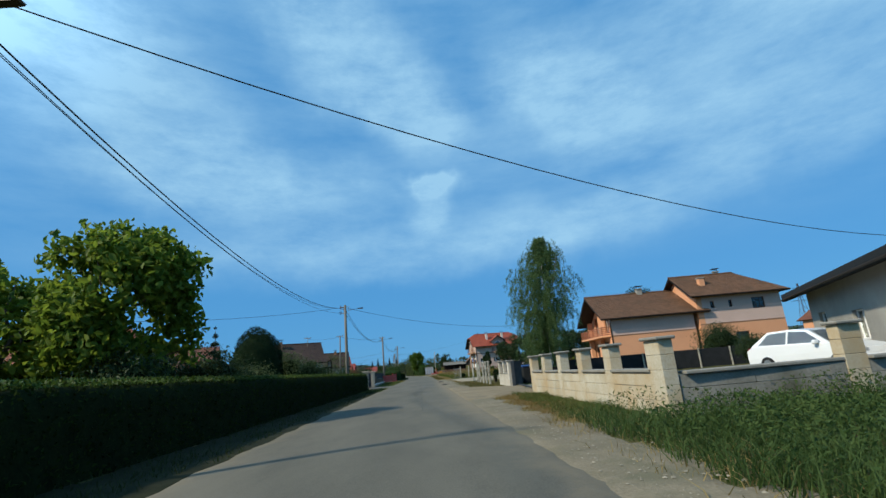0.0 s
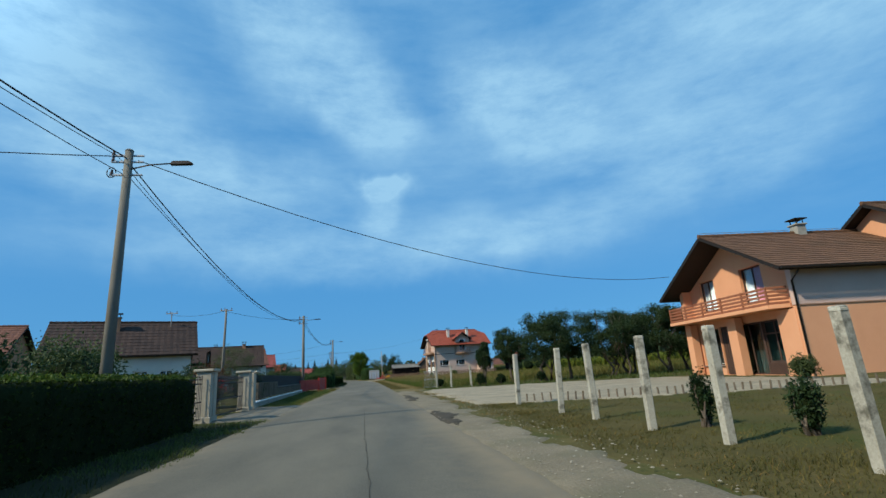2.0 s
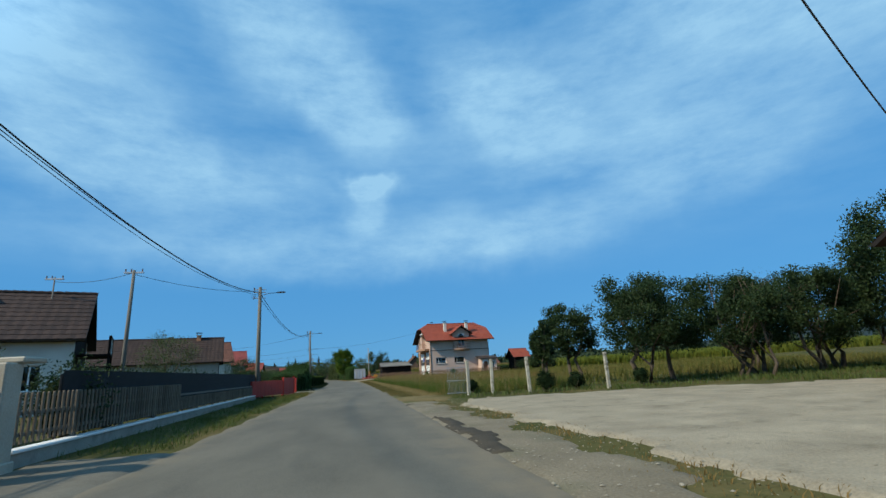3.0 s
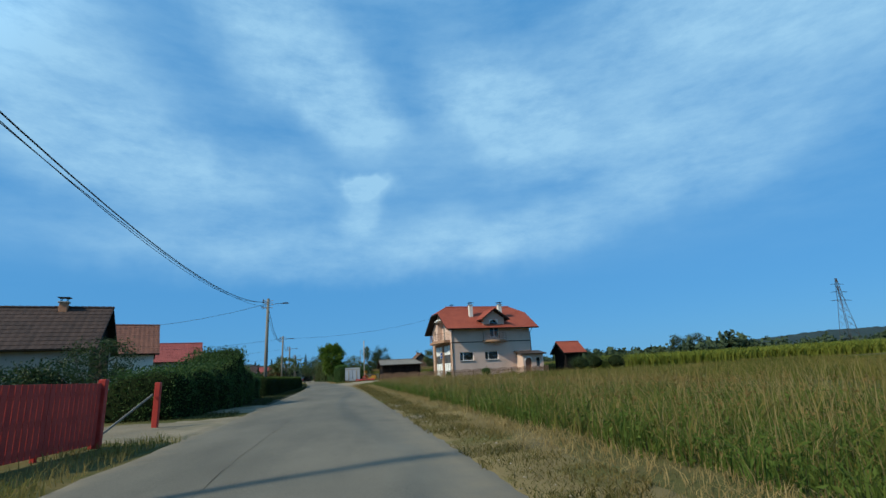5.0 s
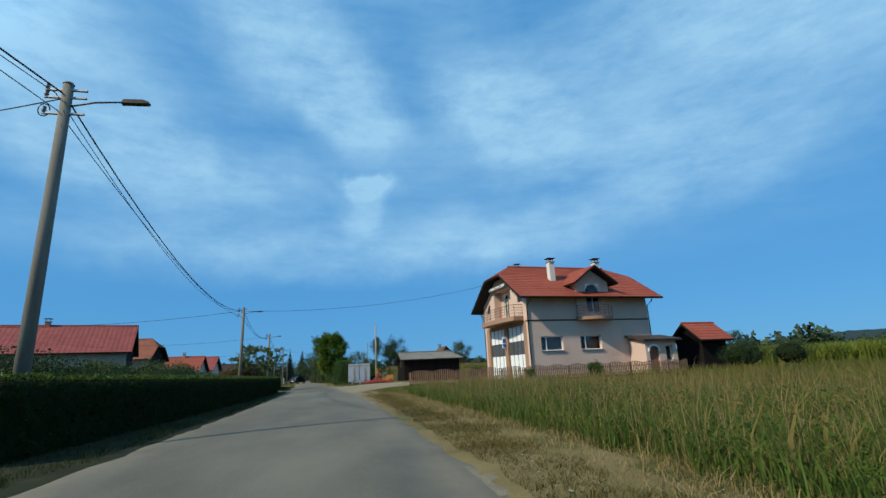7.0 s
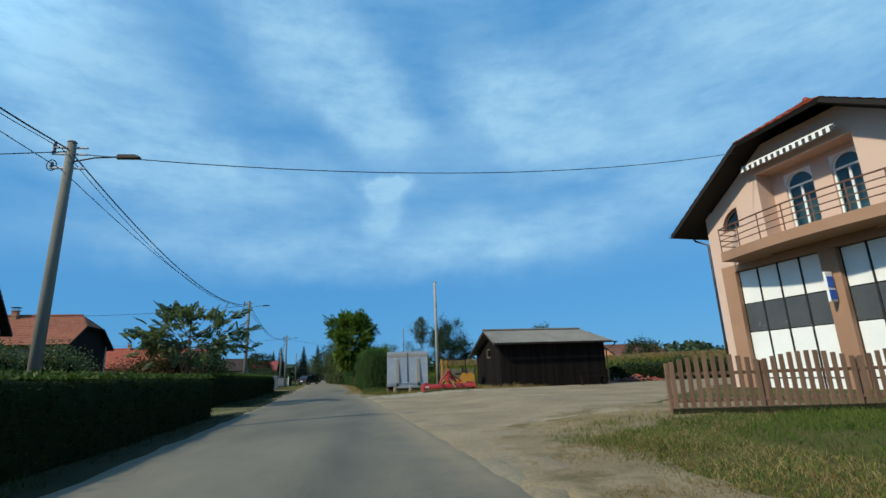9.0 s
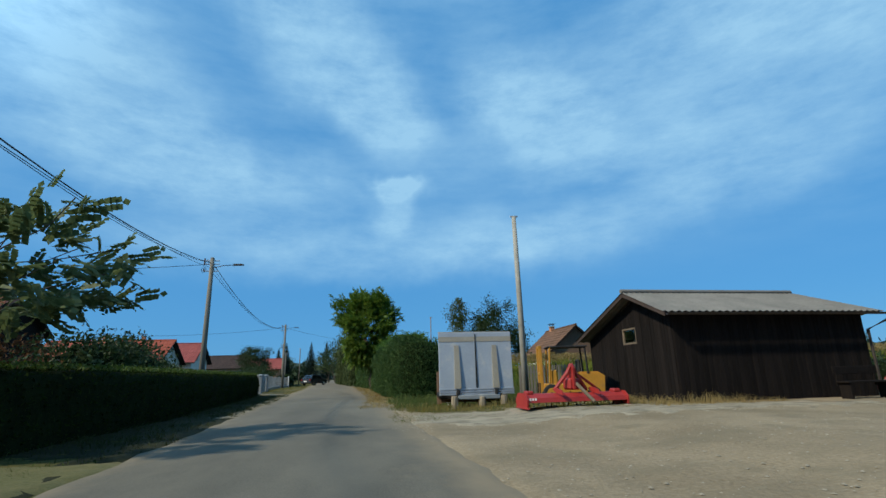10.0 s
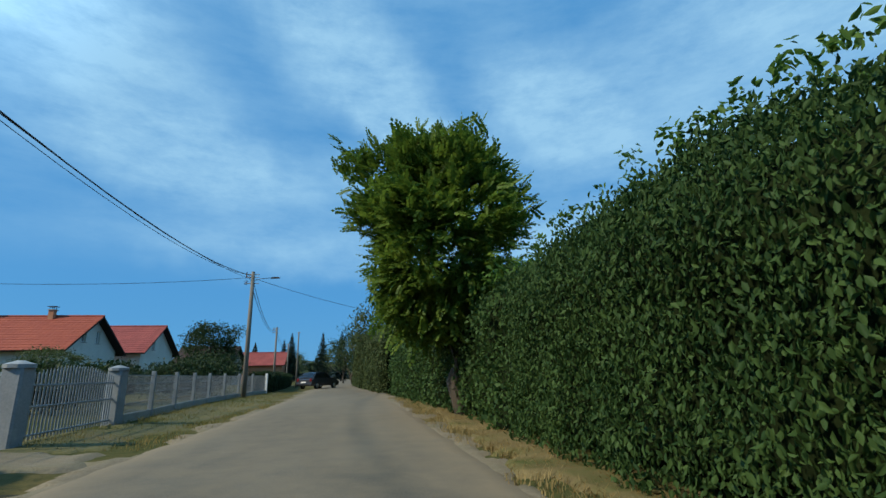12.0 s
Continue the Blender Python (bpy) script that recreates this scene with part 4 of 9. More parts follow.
def ball(rng, n, far):
    """Points thick in the middle, none further out than far."""
    u = unit(rng.normal(size=(n, 3)))
    r = far * rng.random((n, 1)) ** .6 * (1 + .3 * vnoise(u, 3.7, float(rng.random()) * 9))[:, None]
    return u * np.where(rng.random((n, 1)) < .05, r * 1.25, r)


def tree(name, x, y, height, radius, trunk_h, leaf, size, count, label, seed, bark="bark", trunk_r=.12, style="round", squash=1.0, group="", category="tree", lean=(0, 0), gaps=.25, width=.5, clump=.5, stems=1, fine=False, sprays=False):
    """Tapered trunk with limbs; the crown is many leaves gathered in uneven clumps."""
    rng = np.random.default_rng(seed)
    z0 = gzf(x, y)
    t = thing(name, pose(x, y, z0), label, category, group)
    cz = trunk_h + (height - trunk_h) * .5
    rz = (height - trunk_h) * .5
    wood = Shape()
    limbs = []
    twigs = bark == "birch_bark"
    nodes = []
    for st in range(stems):
        ox, oy = (0, 0) if stems == 1 else (math.cos(st * 2.4) * trunk_r * 1.2, math.sin(st * 2.4) * trunk_r * 1.2)
        top = (lean[0] + ox * 5, lean[1] + oy * 5, height * (.86 if style != "cone" else .97))
        mid = limb_path((ox, oy, -.12), top, rng, .05 if stems == 1 else .1, 6)
        wood.tube(mid, [trunk_r * (1 - .88 * i / 6) * (1.35 if i == 0 else 1) for i in range(7)], 9)
        nodes += [(mid[i], trunk_r * (1 - .88 * i / 6)) for i in range(1, 6)]
    centres = []
    nl = 16 if style != "cone" else 0
    for i in range(nl):
        a = 2.399 * i + rng.uniform(-.3, .3)
        h = cz + rz * rng.uniform(-.75, .75)
        rr = radius * math.sqrt(max(.05, 1 - ((h - cz) / rz) ** 2)) * rng.uniform(.55, .9)
        p, r0 = nodes[rng.integers(len(nodes))]
        below = [q for q in nodes if q[0][2] < h]
        if below:
            p, r0 = below[-1] if rng.random() < .6 else below[rng.integers(len(below))]
        e = (lean[0] * h / height + math.cos(a) * rr, lean[1] * h / height + math.sin(a) * rr, h + rr * .12)
        if twigs:
            limbs.append(Shape())
        (limbs[-1] if twigs else wood).tube(limb_path(p, e, rng, .12, 3), [r0 * .55, r0 * .4, r0 * .28, .012], 6)
        centres.append(e)
    part("trunk", wood, M[bark], t, smooth=True)
    if twigs:
        for sh in limbs:
            part("limb", sh, M["birch_limb"], t, "dark thin limb", smooth=True)
    if style == "cone":
        k = count
        h = trunk_h + (height - trunk_h) * (1 - np.sqrt(rng.random(k)))
        tier = (np.floor(h * 3.0) + .5) / 3.0
        fr = 1 - (h - trunk_h) / (height - trunk_h)
        a = rng.random(k) * 6.283
        arm = .72 + .28 * np.sin(a * 5 + tier * 9)
        r = radius * fr * arm * np.sqrt(rng.random(k))
        pts = np.stack([np.cos(a) * r, np.sin(a) * r, tier * .75 + h * .25 - r * .25], 1)
    else:
        m_ = 64
        u = unit(rng.normal(size=(m_, 3)))
        lobes = u * (rng.uniform(.45, 1, (m_, 1)) ** .5) * [radius, radius, rz] * (1 + .16 * vnoise(u * 2, 1.5, seed))[:, None] * .86
        lobes += [0, 0, cz]
        lobes = np.concatenate([lobes, np.array(centres)])
        lobes[:, 0] += lean[0] * lobes[:, 2] / height
        lobes[:, 1] += lean[1] * lobes[:, 2] / height
        lobes = lobes[rng.random(len(lobes)) > gaps * .5]
        w = rng.uniform(.4, 1.4, len(lobes))
        i = rng.choice(len(lobes), count, p=w / w.sum())
        if style == "weep":      # branchlets that arch outwards and hang down, in a crown that narrows upwards
            nb, per = 130, 15
            hf = (np.arange(nb) + rng.random(nb)) / nb
            reach = radius * np.interp(hf, [0, .2, .42, .62, .78, .9, 1], [.62, .76, .94, 1.0, .64, .33, .06]) * rng.uniform(.62, 1.12, nb)
            reach[int(nb * .66)] *= 1.3
            az_ = np.arange(nb) * 2.399 + rng.normal(0, .3, nb)
            out = np.stack([np.cos(az_), np.sin(az_), 0 * az_], 1)
            lift = (.22 + .5 * smooth01(0, .7, hf)) * reach + .1
            root = trunk_h + .5 + (height - trunk_h - .6) * hf - lift * .8 * smooth01(.1, .5, hf)
            k = np.repeat(np.arange(nb), per)
            v0 = rng.uniform(.04, 1, len(k))
            hang = rng.uniform(.3, 1.1, len(k)) * (.55 + .8 * (1 - hf[k]))
            side = rng.normal(0, .16, (len(k), 2)) * radius * .55 * v0[:, None]
            each_ = count // len(k)
            j = np.repeat(np.arange(len(k)), each_)
            u = rng.random(len(j)) ** .75
            b_ = k[j]
            rr = reach[b_] * v0[j] + u * .16
            zz = root[b_] + lift[b_] * (1.9 * v0[j] - v0[j] ** 2) - hang[j] * u ** 1.4
            pts = out[b_] * rr[:, None] + rng.normal(0, .045, (len(j), 3))
            pts[:, :2] += side[j]
            pts[:, 2] += zz
            pts[:, 0] += lean[0] * zz / height
            pts[:, 2] = np.maximum(pts[:, 2], trunk_h * .8)
        else:
            pts = lobes[i] + ball(rng, count, 2.0) * [radius * .165 * clump * 2, radius * .165 * clump * 2, rz * .13 * clump * 2]
        keep = vnoise(pts, 2.2 / max(radius, .5) * 1.8, seed * 1.7) > -1 + gaps
        pts = pts[keep]
    if sprays:
        crown = feathered("crown", pts, size, LEAF[leaf], rng, width)
    else:
        crown = leaves("crown", pts, size, LEAF[leaf], rng, .8 if style == "weep" else .25, width, None, 1.0, fine)
    part("crown", crown, LEAF[leaf], t)
    return t


def shrub(name, x, y, height, radius, leaf, size, count, label, seed, clump=.5, squash_y=1.0, category="shrub", group="", core=True, width=.5, egg=False):
    """A bush: several stems from the ground and a dense uneven mass of leaves."""
    rng = np.random.default_rng(seed)
    t = thing(name, pose(x, y, gzf(x, y)), label, category, group)
    wood = Shape()
    for i in range(7):
        a = i * 2.399
        wood.tube(limb_path((math.cos(a) * .06, math.sin(a) * .06, -.05), (math.cos(a) * radius * .5, math.sin(a) * radius * .5 * squash_y, height * .75), rng, .15, 3), [.03, .024, .016, .006], 5)
    part("stems", wood, M["bark"], t)
    if core:
        nu, nv = (28, 16) if egg else (10, 7)
        vs = []
        for j in range(nv):
            for i in range(nu):
                a, e = 2 * math.pi * i / nu, math.pi * (j / (nv - 1) - .5)
                k = (.92 + .02 * math.sin(5 * a + j)) if egg else .62 * (1 + .12 * math.sin(3 * a + j * 1.7 + seed))
                vs.append((radius * k * math.cos(a) * math.cos(e), radius * squash_y * k * math.sin(a) * math.cos(e), height * .47 + height * (.46 if egg else .36) * math.sin(e)))
        fs = [(j * nu + i, j * nu + (i + 1) % nu, (j + 1) * nu + (i + 1) % nu, (j + 1) * nu + i) for j in range(nv - 1) for i in range(nu)]
        # filler core, near-black for inner shade except in clipped eggs
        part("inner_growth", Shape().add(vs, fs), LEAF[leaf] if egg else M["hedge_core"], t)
    if count > 3000 and not egg:      # fewer, larger leaves on big shrubs
        count, size = int(count * .72), size * 1.17
    m_ = 60
    u = unit(rng.normal(size=(m_, 3)))
    u[:, 2] = np.abs(u[:, 2]) * rng.choice([1, 1, -.8], m_)
    lob = u * rng.uniform(.55, 1, (m_, 1)) ** .5 * [radius * .85, radius * .85 * squash_y, height * .44] + [0, 0, height * .5]
    i = rng.integers(0, m_, count)
    pts = lob[i] + ball(rng, count, 2.1) * [radius * .2 * clump * 2, radius * .2 * clump * 2 * squash_y, height * .1 * clump * 2]
    if egg:      # clipped to an even surface
        u = unit(rng.normal(size=(count, 3)))
        pts = u * [radius, radius, height * .5] * rng.uniform(.90, 1.03, (count, 1)) * (1 + .07 * vnoise(u * 3, 1.0, seed) + .03 * vnoise(u * 9, 1.0, seed))[:, None] + [0, 0, height * .5]
    pts[:, 2] = np.maximum(pts[:, 2], .02)
    part("leaves", leaves("leaves", pts, size, LEAF[leaf], rng, .2, width), LEAF[leaf], t)
    return t


def blades(name, pts, height, mat, rng, label, category, lean=.35, width=.012, vary=.5, tufts=.35):
    """Grass: one bent blade at every point of the ground."""
    n = len(pts)
    h = height * rng.uniform(1 - vary, 1 + vary, n)
    h = h * (1 + tufts * vnoise(pts, 1.1, 5.0) + tufts * .7 * vnoise(pts, 3.3, 2.0))
    a = rng.random(n) * 6.283
    side = np.stack([np.cos(a), np.sin(a), 0 * a], 1)
    tilt = np.stack([rng.normal(0, lean, n), rng.normal(0, lean, n), np.ones(n)], 1)
    w = (width * rng.uniform(.6, 1.5, n))[:, None]
    base = np.stack([pts[:, 0], pts[:, 1], gz(pts[:, 0], pts[:, 1]) - .01], 1)
    mid = base + tilt * [.35, .35, 1] * (h * .55)[:, None]
    tip = base + tilt * [1.0, 1.0, 1] * h[:, None]
    v = np.stack([base - side * w, base + side * w, mid + side * w * .7, mid - side * w * .7, tip], 1)
    k = np.arange(n)[:, None] * 5
    f = np.concatenate([k + [0, 1, 2], k + [0, 2, 3], k + [3, 2, 4]], 1).reshape(-1, 3)
    return tagged(new(name, fast_mesh(name, v.reshape(-1, 3), f, mat)), label, category, kind="stuff")


def scatter(poly, per_m2, rng, patch=0.0, pscale=.5, seed=0.0, ragged=.3):
    px_, py_ = [p[0] for p in poly], [p[1] for p in poly]
    x0, x1, y0, y1 = min(px_), max(px_), min(py_), max(py_)
    n = int((x1 - x0) * (y1 - y0) * per_m2)
    x, y = rng.uniform(x0, x1, n), rng.uniform(y0, y1, n)
    w = np.stack([x, y, 0 * x], 1)
    k = inside(poly, x + ragged * (vnoise(w, .9, seed + 3) + .6 * vnoise(w, 3.1, seed)), y + ragged * vnoise(w, 1.3, seed + 8))
    p = np.stack([x[k], y[k], 0 * x[k]], 1)
    if patch:
        p = p[vnoise(p, pscale, seed) > rng.uniform(-1.4, .6, len(p)) * patch]
    return p


# ---------------------------------------------------------------- houses
def wall(length, top, thick, holes, z0=0.0):
    """A wall along x from 0, its outer face at y = 0, thick into +y, with openings (x0, z0, x1, z1); top(x) is its height."""
    s = Shape()
    f = top[0]
    cuts = sorted({0.0, length, *[h[0] for h in holes], *[h[2] for h in holes], *[c for c in top[1] if 0 < c < length]})
    cuts = [c for k, c in enumerate(cuts) if k == 0 or c - cuts[k - 1] > 1e-4]
    levels = sorted({z0, *[z for h in holes for z in (h[1], h[3]) if z > z0 + 1e-4]})
    known, edges = {}, {}

    def vert(p):
        k = (round(p[0], 4), round(p[1], 4))
        if k not in known:
            known[k] = len(s.v)
            s.v += [(p[0], 0, p[1]), (p[0], thick, p[1])]
        return known[k]

    for a, b in zip(cuts, cuts[1:]):
        fa, fb = f(a), f(b)
        lv = [z for z in levels if z < min(fa, fb) - 1e-3]
        zt = lv[-1]
        loops = [[(a, z), (b, z), (b, n), (a, n)] for z, n in zip(lv, lv[1:])]
        loops.append([(a, zt), (b, zt)] + [(b, z) for z in levels if zt < z < fb - 1e-3] + [(b, fb), (a, fa)] + [(a, z) for z in levels[::-1] if zt < z < fa - 1e-3])
        for loop in loops:
            mx_, mz = (a + b) / 2, sum(p[1] for p in loop) / len(loop)
            if any(h[0] < mx_ < h[2] and h[1] < mz < h[3] for h in holes):
                continue
            ids = [vert(p) for p in loop]
            s.f += [tuple(ids), tuple(i + 1 for i in reversed(ids))]
            for p, q in zip(ids, ids[1:] + ids[:1]):
                edges[p, q] = True
    s.f += [(p, p + 1, q + 1, q) for p, q in edges if (q, p) not in edges]
    return s


def flat_top(h):
    return (lambda x: h), ()


def gable_top(length, eave, ridge, at=None):
    at = length / 2 if at is None else at
    return (lambda x: eave + (ridge - eave) * (x / at if x <= at else (length - x) / (length - at))), (at,)


def window(parent, m, w, h, frame="white_paint", glass=None, bars=1, sill=True, curtain=False, deep=.14, arch=False, split=.5):
    """A window whose opening's lower left corner is the origin; x along the wall, y into it."""
    win = new("window")
    win.parent = parent
    win.matrix_basis = m
    fr = Shape()
    b = .06
    y = deep
    if arch:
        n = 10
        out = [(w / 2 - w / 2 * math.cos(math.pi * i / n), h - w / 2 + w / 2 * math.sin(math.pi * i / n)) for i in range(n + 1)]
        inn = [(w / 2 - (w / 2 - b) * math.cos(math.pi * i / n), h - w / 2 + (w / 2 - b) * math.sin(math.pi * i / n)) for i in range(n + 1)]
        for i in range(n):
            fr.prism([out[i], out[i + 1], inn[i + 1], inn[i]], .07, "y", y)
        for i in range(n):      # spandrels that fill the square opening's corners
            x0, x1 = out[i][0], out[i + 1][0]
            fr.prism([(x0, out[i][1]), (x1, out[i + 1][1]), (x1, h + .001), (x0, h + .001)], .10, "y", .004)
        hb = h - w / 2
        fr.box((w / 2, y + .035, hb), (w, .06, b))
        fr.box((b / 2, y + .035, hb / 2), (b, .07, hb))
        fr.box((w - b / 2, y + .035, hb / 2), (b, .07, hb))
        fr.box((w / 2, y + .035, b / 2), (w, .07, b))
    else:
        hb = h
        fr.box((b / 2, y + .035, h / 2), (b, .07, h), b=.006)
        fr.box((w - b / 2, y + .035, h / 2), (b, .07, h), b=.006)
        fr.box((w / 2, y + .035, b / 2), (w - 2 * b, .07, b), b=.006)
        fr.box((w / 2, y + .035, h - b / 2), (w - 2 * b, .07, b), b=.006)
    for i in range(bars):
        x = w * split * 2 * (i + 1) / (bars + 1)
        fr.box((x, y + .03, hb / 2), (.07, .055, hb - 2 * b), b=.005)
    part("window_frame", fr, M[frame], win)
    edges = [0] + [w * split * 2 * (i + 1) / (bars + 1) for i in range(bars)] + [w]
    for a, c in zip(edges, edges[1:]):
        g = part("pane", Shape().box(((a + c) / 2, y + .04, hb / 2), (c - a - .07, .008, hb - 2 * b)), glass or GLASS, win)
        g.visible_shadow = False
    if arch:
        g = part("pane", Shape().prism([(b, hb + b / 2)] + inn + [(w - b, hb + b / 2)], .008, "y", y + .036), glass or GLASS, win)
        g.visible_shadow = False
    if sill:
        part("window_sill", Shape().box((w / 2, -.03, -.025), (w + .12, .16, .045), b=.01), M["concrete"], win)
    # a dark sheet behind the panes replaces the unlit room
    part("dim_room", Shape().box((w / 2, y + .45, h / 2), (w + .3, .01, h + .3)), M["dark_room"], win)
    if curtain:
        cs = Shape()
        k = 10
        for i in range(k):
            x = b + (w - 2 * b) * (i + .5) / k
            cs.box((x, y + .12 + .02 * (i % 2), h / 2), ((w - 2 * b) / k * 1.02, .015, h - .1))
        part("curtain", cs, M["curtain"], win)
    return win


def tiled_slope(a, b, c, d, mat_shape, course=.34, col=.30, lift=.03):
    """Courses of roof tiles on the slope a-b (eave) to d-c (ridge); each tile a slightly tilted rounded pan."""
    a, b, c, d = (Vector(p) for p in (a, b, c, d))
    up = ((d - a).length + (c - b).length) / 2
    n = max(2, int(round(up / course)))
    nrm = (b - a).cross(d - a).normalized()
    if nrm.z < 0:
        nrm = -nrm
    for i in range(n):
        t0, t1 = i / n, (i + 1.12) / n
        l0, r0 = a.lerp(d, t0), b.lerp(c, t0)
        l1, r1 = a.lerp(d, min(t1, 1.0)), b.lerp(c, min(t1, 1.0))
        k = max(1, int(round((r0 - l0).length / col)))
        for j in range(k):
            p = [l0.lerp(r0, j / k), l0.lerp(r0, (j + .5) / k), l0.lerp(r0, (j + 1) / k)]
            q = [l1.lerp(r1, j / k), l1.lerp(r1, (j + .5) / k), l1.lerp(r1, (j + 1) / k)]
            hi, lo, hump = nrm * lift, nrm * .004, nrm * .022
            mat_shape.add([p[0] + hi, p[1] + hi + hump, p[2] + hi, q[2] + lo, q[1] + lo + hump, q[0] + lo, p[0], p[2], p[1] + hump],
                          [(0, 1, 4, 5), (1, 2, 3, 4), (6, 8, 1, 0), (8, 7, 2, 1)])


def slab(pts, thick):
    """A flat plate below the polygon pts."""
    pts = [Vector(p) for p in pts]
    n = (pts[1] - pts[0]).cross(pts[2] - pts[0]).normalized()
    if n.z < 0:
        pts.reverse()
        n = -n
    low = [p - n * thick for p in pts]
    k = len(pts)
    s = Shape()
    s.add(pts + low, [tuple(range(k)), tuple(range(2 * k - 1, k - 1, -1))] + [(i, i + k, (i + 1) % k + k, (i + 1) % k) for i in range(k)])
    return s


def roof(parent, W, D, eave, ridge, oh, mat, ridge_at=None, x0=0.0, y0=0.0, hipped=(0, 0), clip=(0, 0), course=.34, col=.30, gutters=True, ohx=None):
    """A saddle roof over x0..x0+W, y0..y0+D with its ridge along x. hipped: how far the ridge's ends stand in; clip: how far up, of 1, a clipped gable's hip starts."""
    at = D / 2 if ridge_at is None else ridge_at
    ohx = oh if ohx is None else ohx
    sl_s, sl_n = (ridge - eave) / at, (ridge - eave) / (D - at)
    zs, zn = eave - oh * sl_s, eave - oh * sl_n
    xa, xb, ya, yb, yr = x0 - ohx, x0 + W + ohx, y0 - oh, y0 + D + oh, y0 + at
    rf = new("roof")
    rf.parent = parent
    tiles, soffit = Shape(), Shape()
    ra, rb = xa + hipped[0], xb - hipped[1]

    def polys(side):
        ye, ze = (ya, zs) if side == 0 else (yb, zn)
        ptsA = [(xa, ye, ze)]
        ptsB = [(xb, ye, ze)]
        kA = kB = None
        if clip[0]:
            f = clip[0]
            kA = (xa, ye + (yr - ye) * f, ze + (ridge - ze) * f)
        if clip[1]:
            f = clip[1]
            kB = (xb, ye + (yr - ye) * f, ze + (ridge - ze) * f)
        return ptsA[0], ptsB[0], kA, kB

    for side in (0, 1):
        A, B, kA, kB = polys(side)
        RA, RB = (ra, yr, ridge), (rb, yr, ridge)
        f = clip[0] or clip[1]
        if f:
            mA = kA or tuple(Vector(A).lerp(Vector(RA), f))
            mB = kB or tuple(Vector(B).lerp(Vector(RB), f))
            tiled_slope(A, B, mB, mA, tiles, course, col)
            tiled_slope(mA, mB, RB, RA, tiles, course, col)
            for pl in ((A, B, mB, mA), (mA, mB, RB, RA)):
                q = slab(pl, .14)
                soffit.add([(p[0], p[1], p[2] - .012) for p in q.v], q.f)
        else:
            tiled_slope(A, B, RB, RA, tiles, course, col)
            q = slab((A, B, RB, RA), .14)
            soffit.add([(p[0], p[1], p[2] - .012) for p in q.v], q.f)
    for e in (0, 1):
        R = (ra, yr, ridge) if e == 0 else (rb, yr, ridge)
        if hipped[e]:
            k0, k1 = polys(0)[2 + e], polys(1)[2 + e]
            p0 = k0 or polys(0)[e]
            p1 = k1 or polys(1)[e]
            tiled_slope(p0, p1, R, R, tiles, course, col)
            q = slab((p0, p1, R), .14)
            soffit.add([(p[0], p[1], p[2] - .012) for p in q.v], q.f)
    part("tiles", tiles, M[mat], rf)
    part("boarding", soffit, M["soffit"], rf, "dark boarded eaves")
    rg = Shape()
    n = max(2, int((rb - ra) / .36))
    for i in range(n):
        p, q = ra + (rb - ra) * i / n, ra + (rb - ra) * (i + 1.08) / n
        rg.tube([(p, yr, ridge + .03), (q, yr, ridge + .015)], [.11, .095], 8)
    part("ridge_tiles", rg, M[mat], rf)
    if gutters:
        for ye, ze in ((ya, zs), (yb, zn)):
            s_ = -1 if ye == ya else 1
            g = Shape()
            arc = [(ye + s_ * (.07 - .065 * math.cos(math.pi * i / 6)), ze - .03 - .065 * math.sin(math.pi * i / 6)) for i in range(7)]
            for (p, q) in zip(arc, arc[1:]):
                g.add([(xa + .02, *p), (xb - .02, *p), (xb - .02, *q), (xa + .02, *q)], [(0, 1, 2, 3)])
                g.add([(xa + .02, p[0], p[1] + .006), (xb - .02, p[0], p[1] + .006), (xb - .02, q[0], q[1] + .006), (xa + .02, q[0], q[1] + .006)], [(3, 2, 1, 0)])
            part("gutter", g, M["gutter"], rf)
    return rf


def chimney(parent, x, y, z0, z1, mat="brick", cowl=True, w=.45):
    ch = new("chimney")
    ch.parent = parent
    part("chimney_shaft", Shape().box((x, y, (z0 + z1) / 2), (w, w, z1 - z0), b=.012), M[mat], ch)
    part("crown", Shape().box((x, y, z1 + .04), (w + .14, w + .14, .08), b=.015), M["concrete"], ch)
    if cowl:
        s = Shape()
        for i in (-1, 1):
            for j in (-1, 1):
                s.box((x + i * w * .38, y + j * w * .38, z1 + .2), (.035, .035, .24))
        s.box((x, y, z1 + .34), (w + .22, w + .22, .05), b=.012)
        part("cowl", s, M["black_steel"], ch)
    return ch


def put_wall(parent, name, shape, mat, x, y, rz, label=""):
    return part(name, shape, M[mat], parent, label, pose(x, y, 0, 0, 0, rz))


def downpipe(parent, x, y, z1, z0=.1, out=(0, -.6), r=.045):
    part("downpipe", Shape().tube([(x + out[0], y + out[1], z1), (x + out[0] * .9, y + out[1] * .9, z1 - .12), (x, y, z1 - .45), (x, y, z0)], r, 8), M["gutter"], parent, smooth=True)


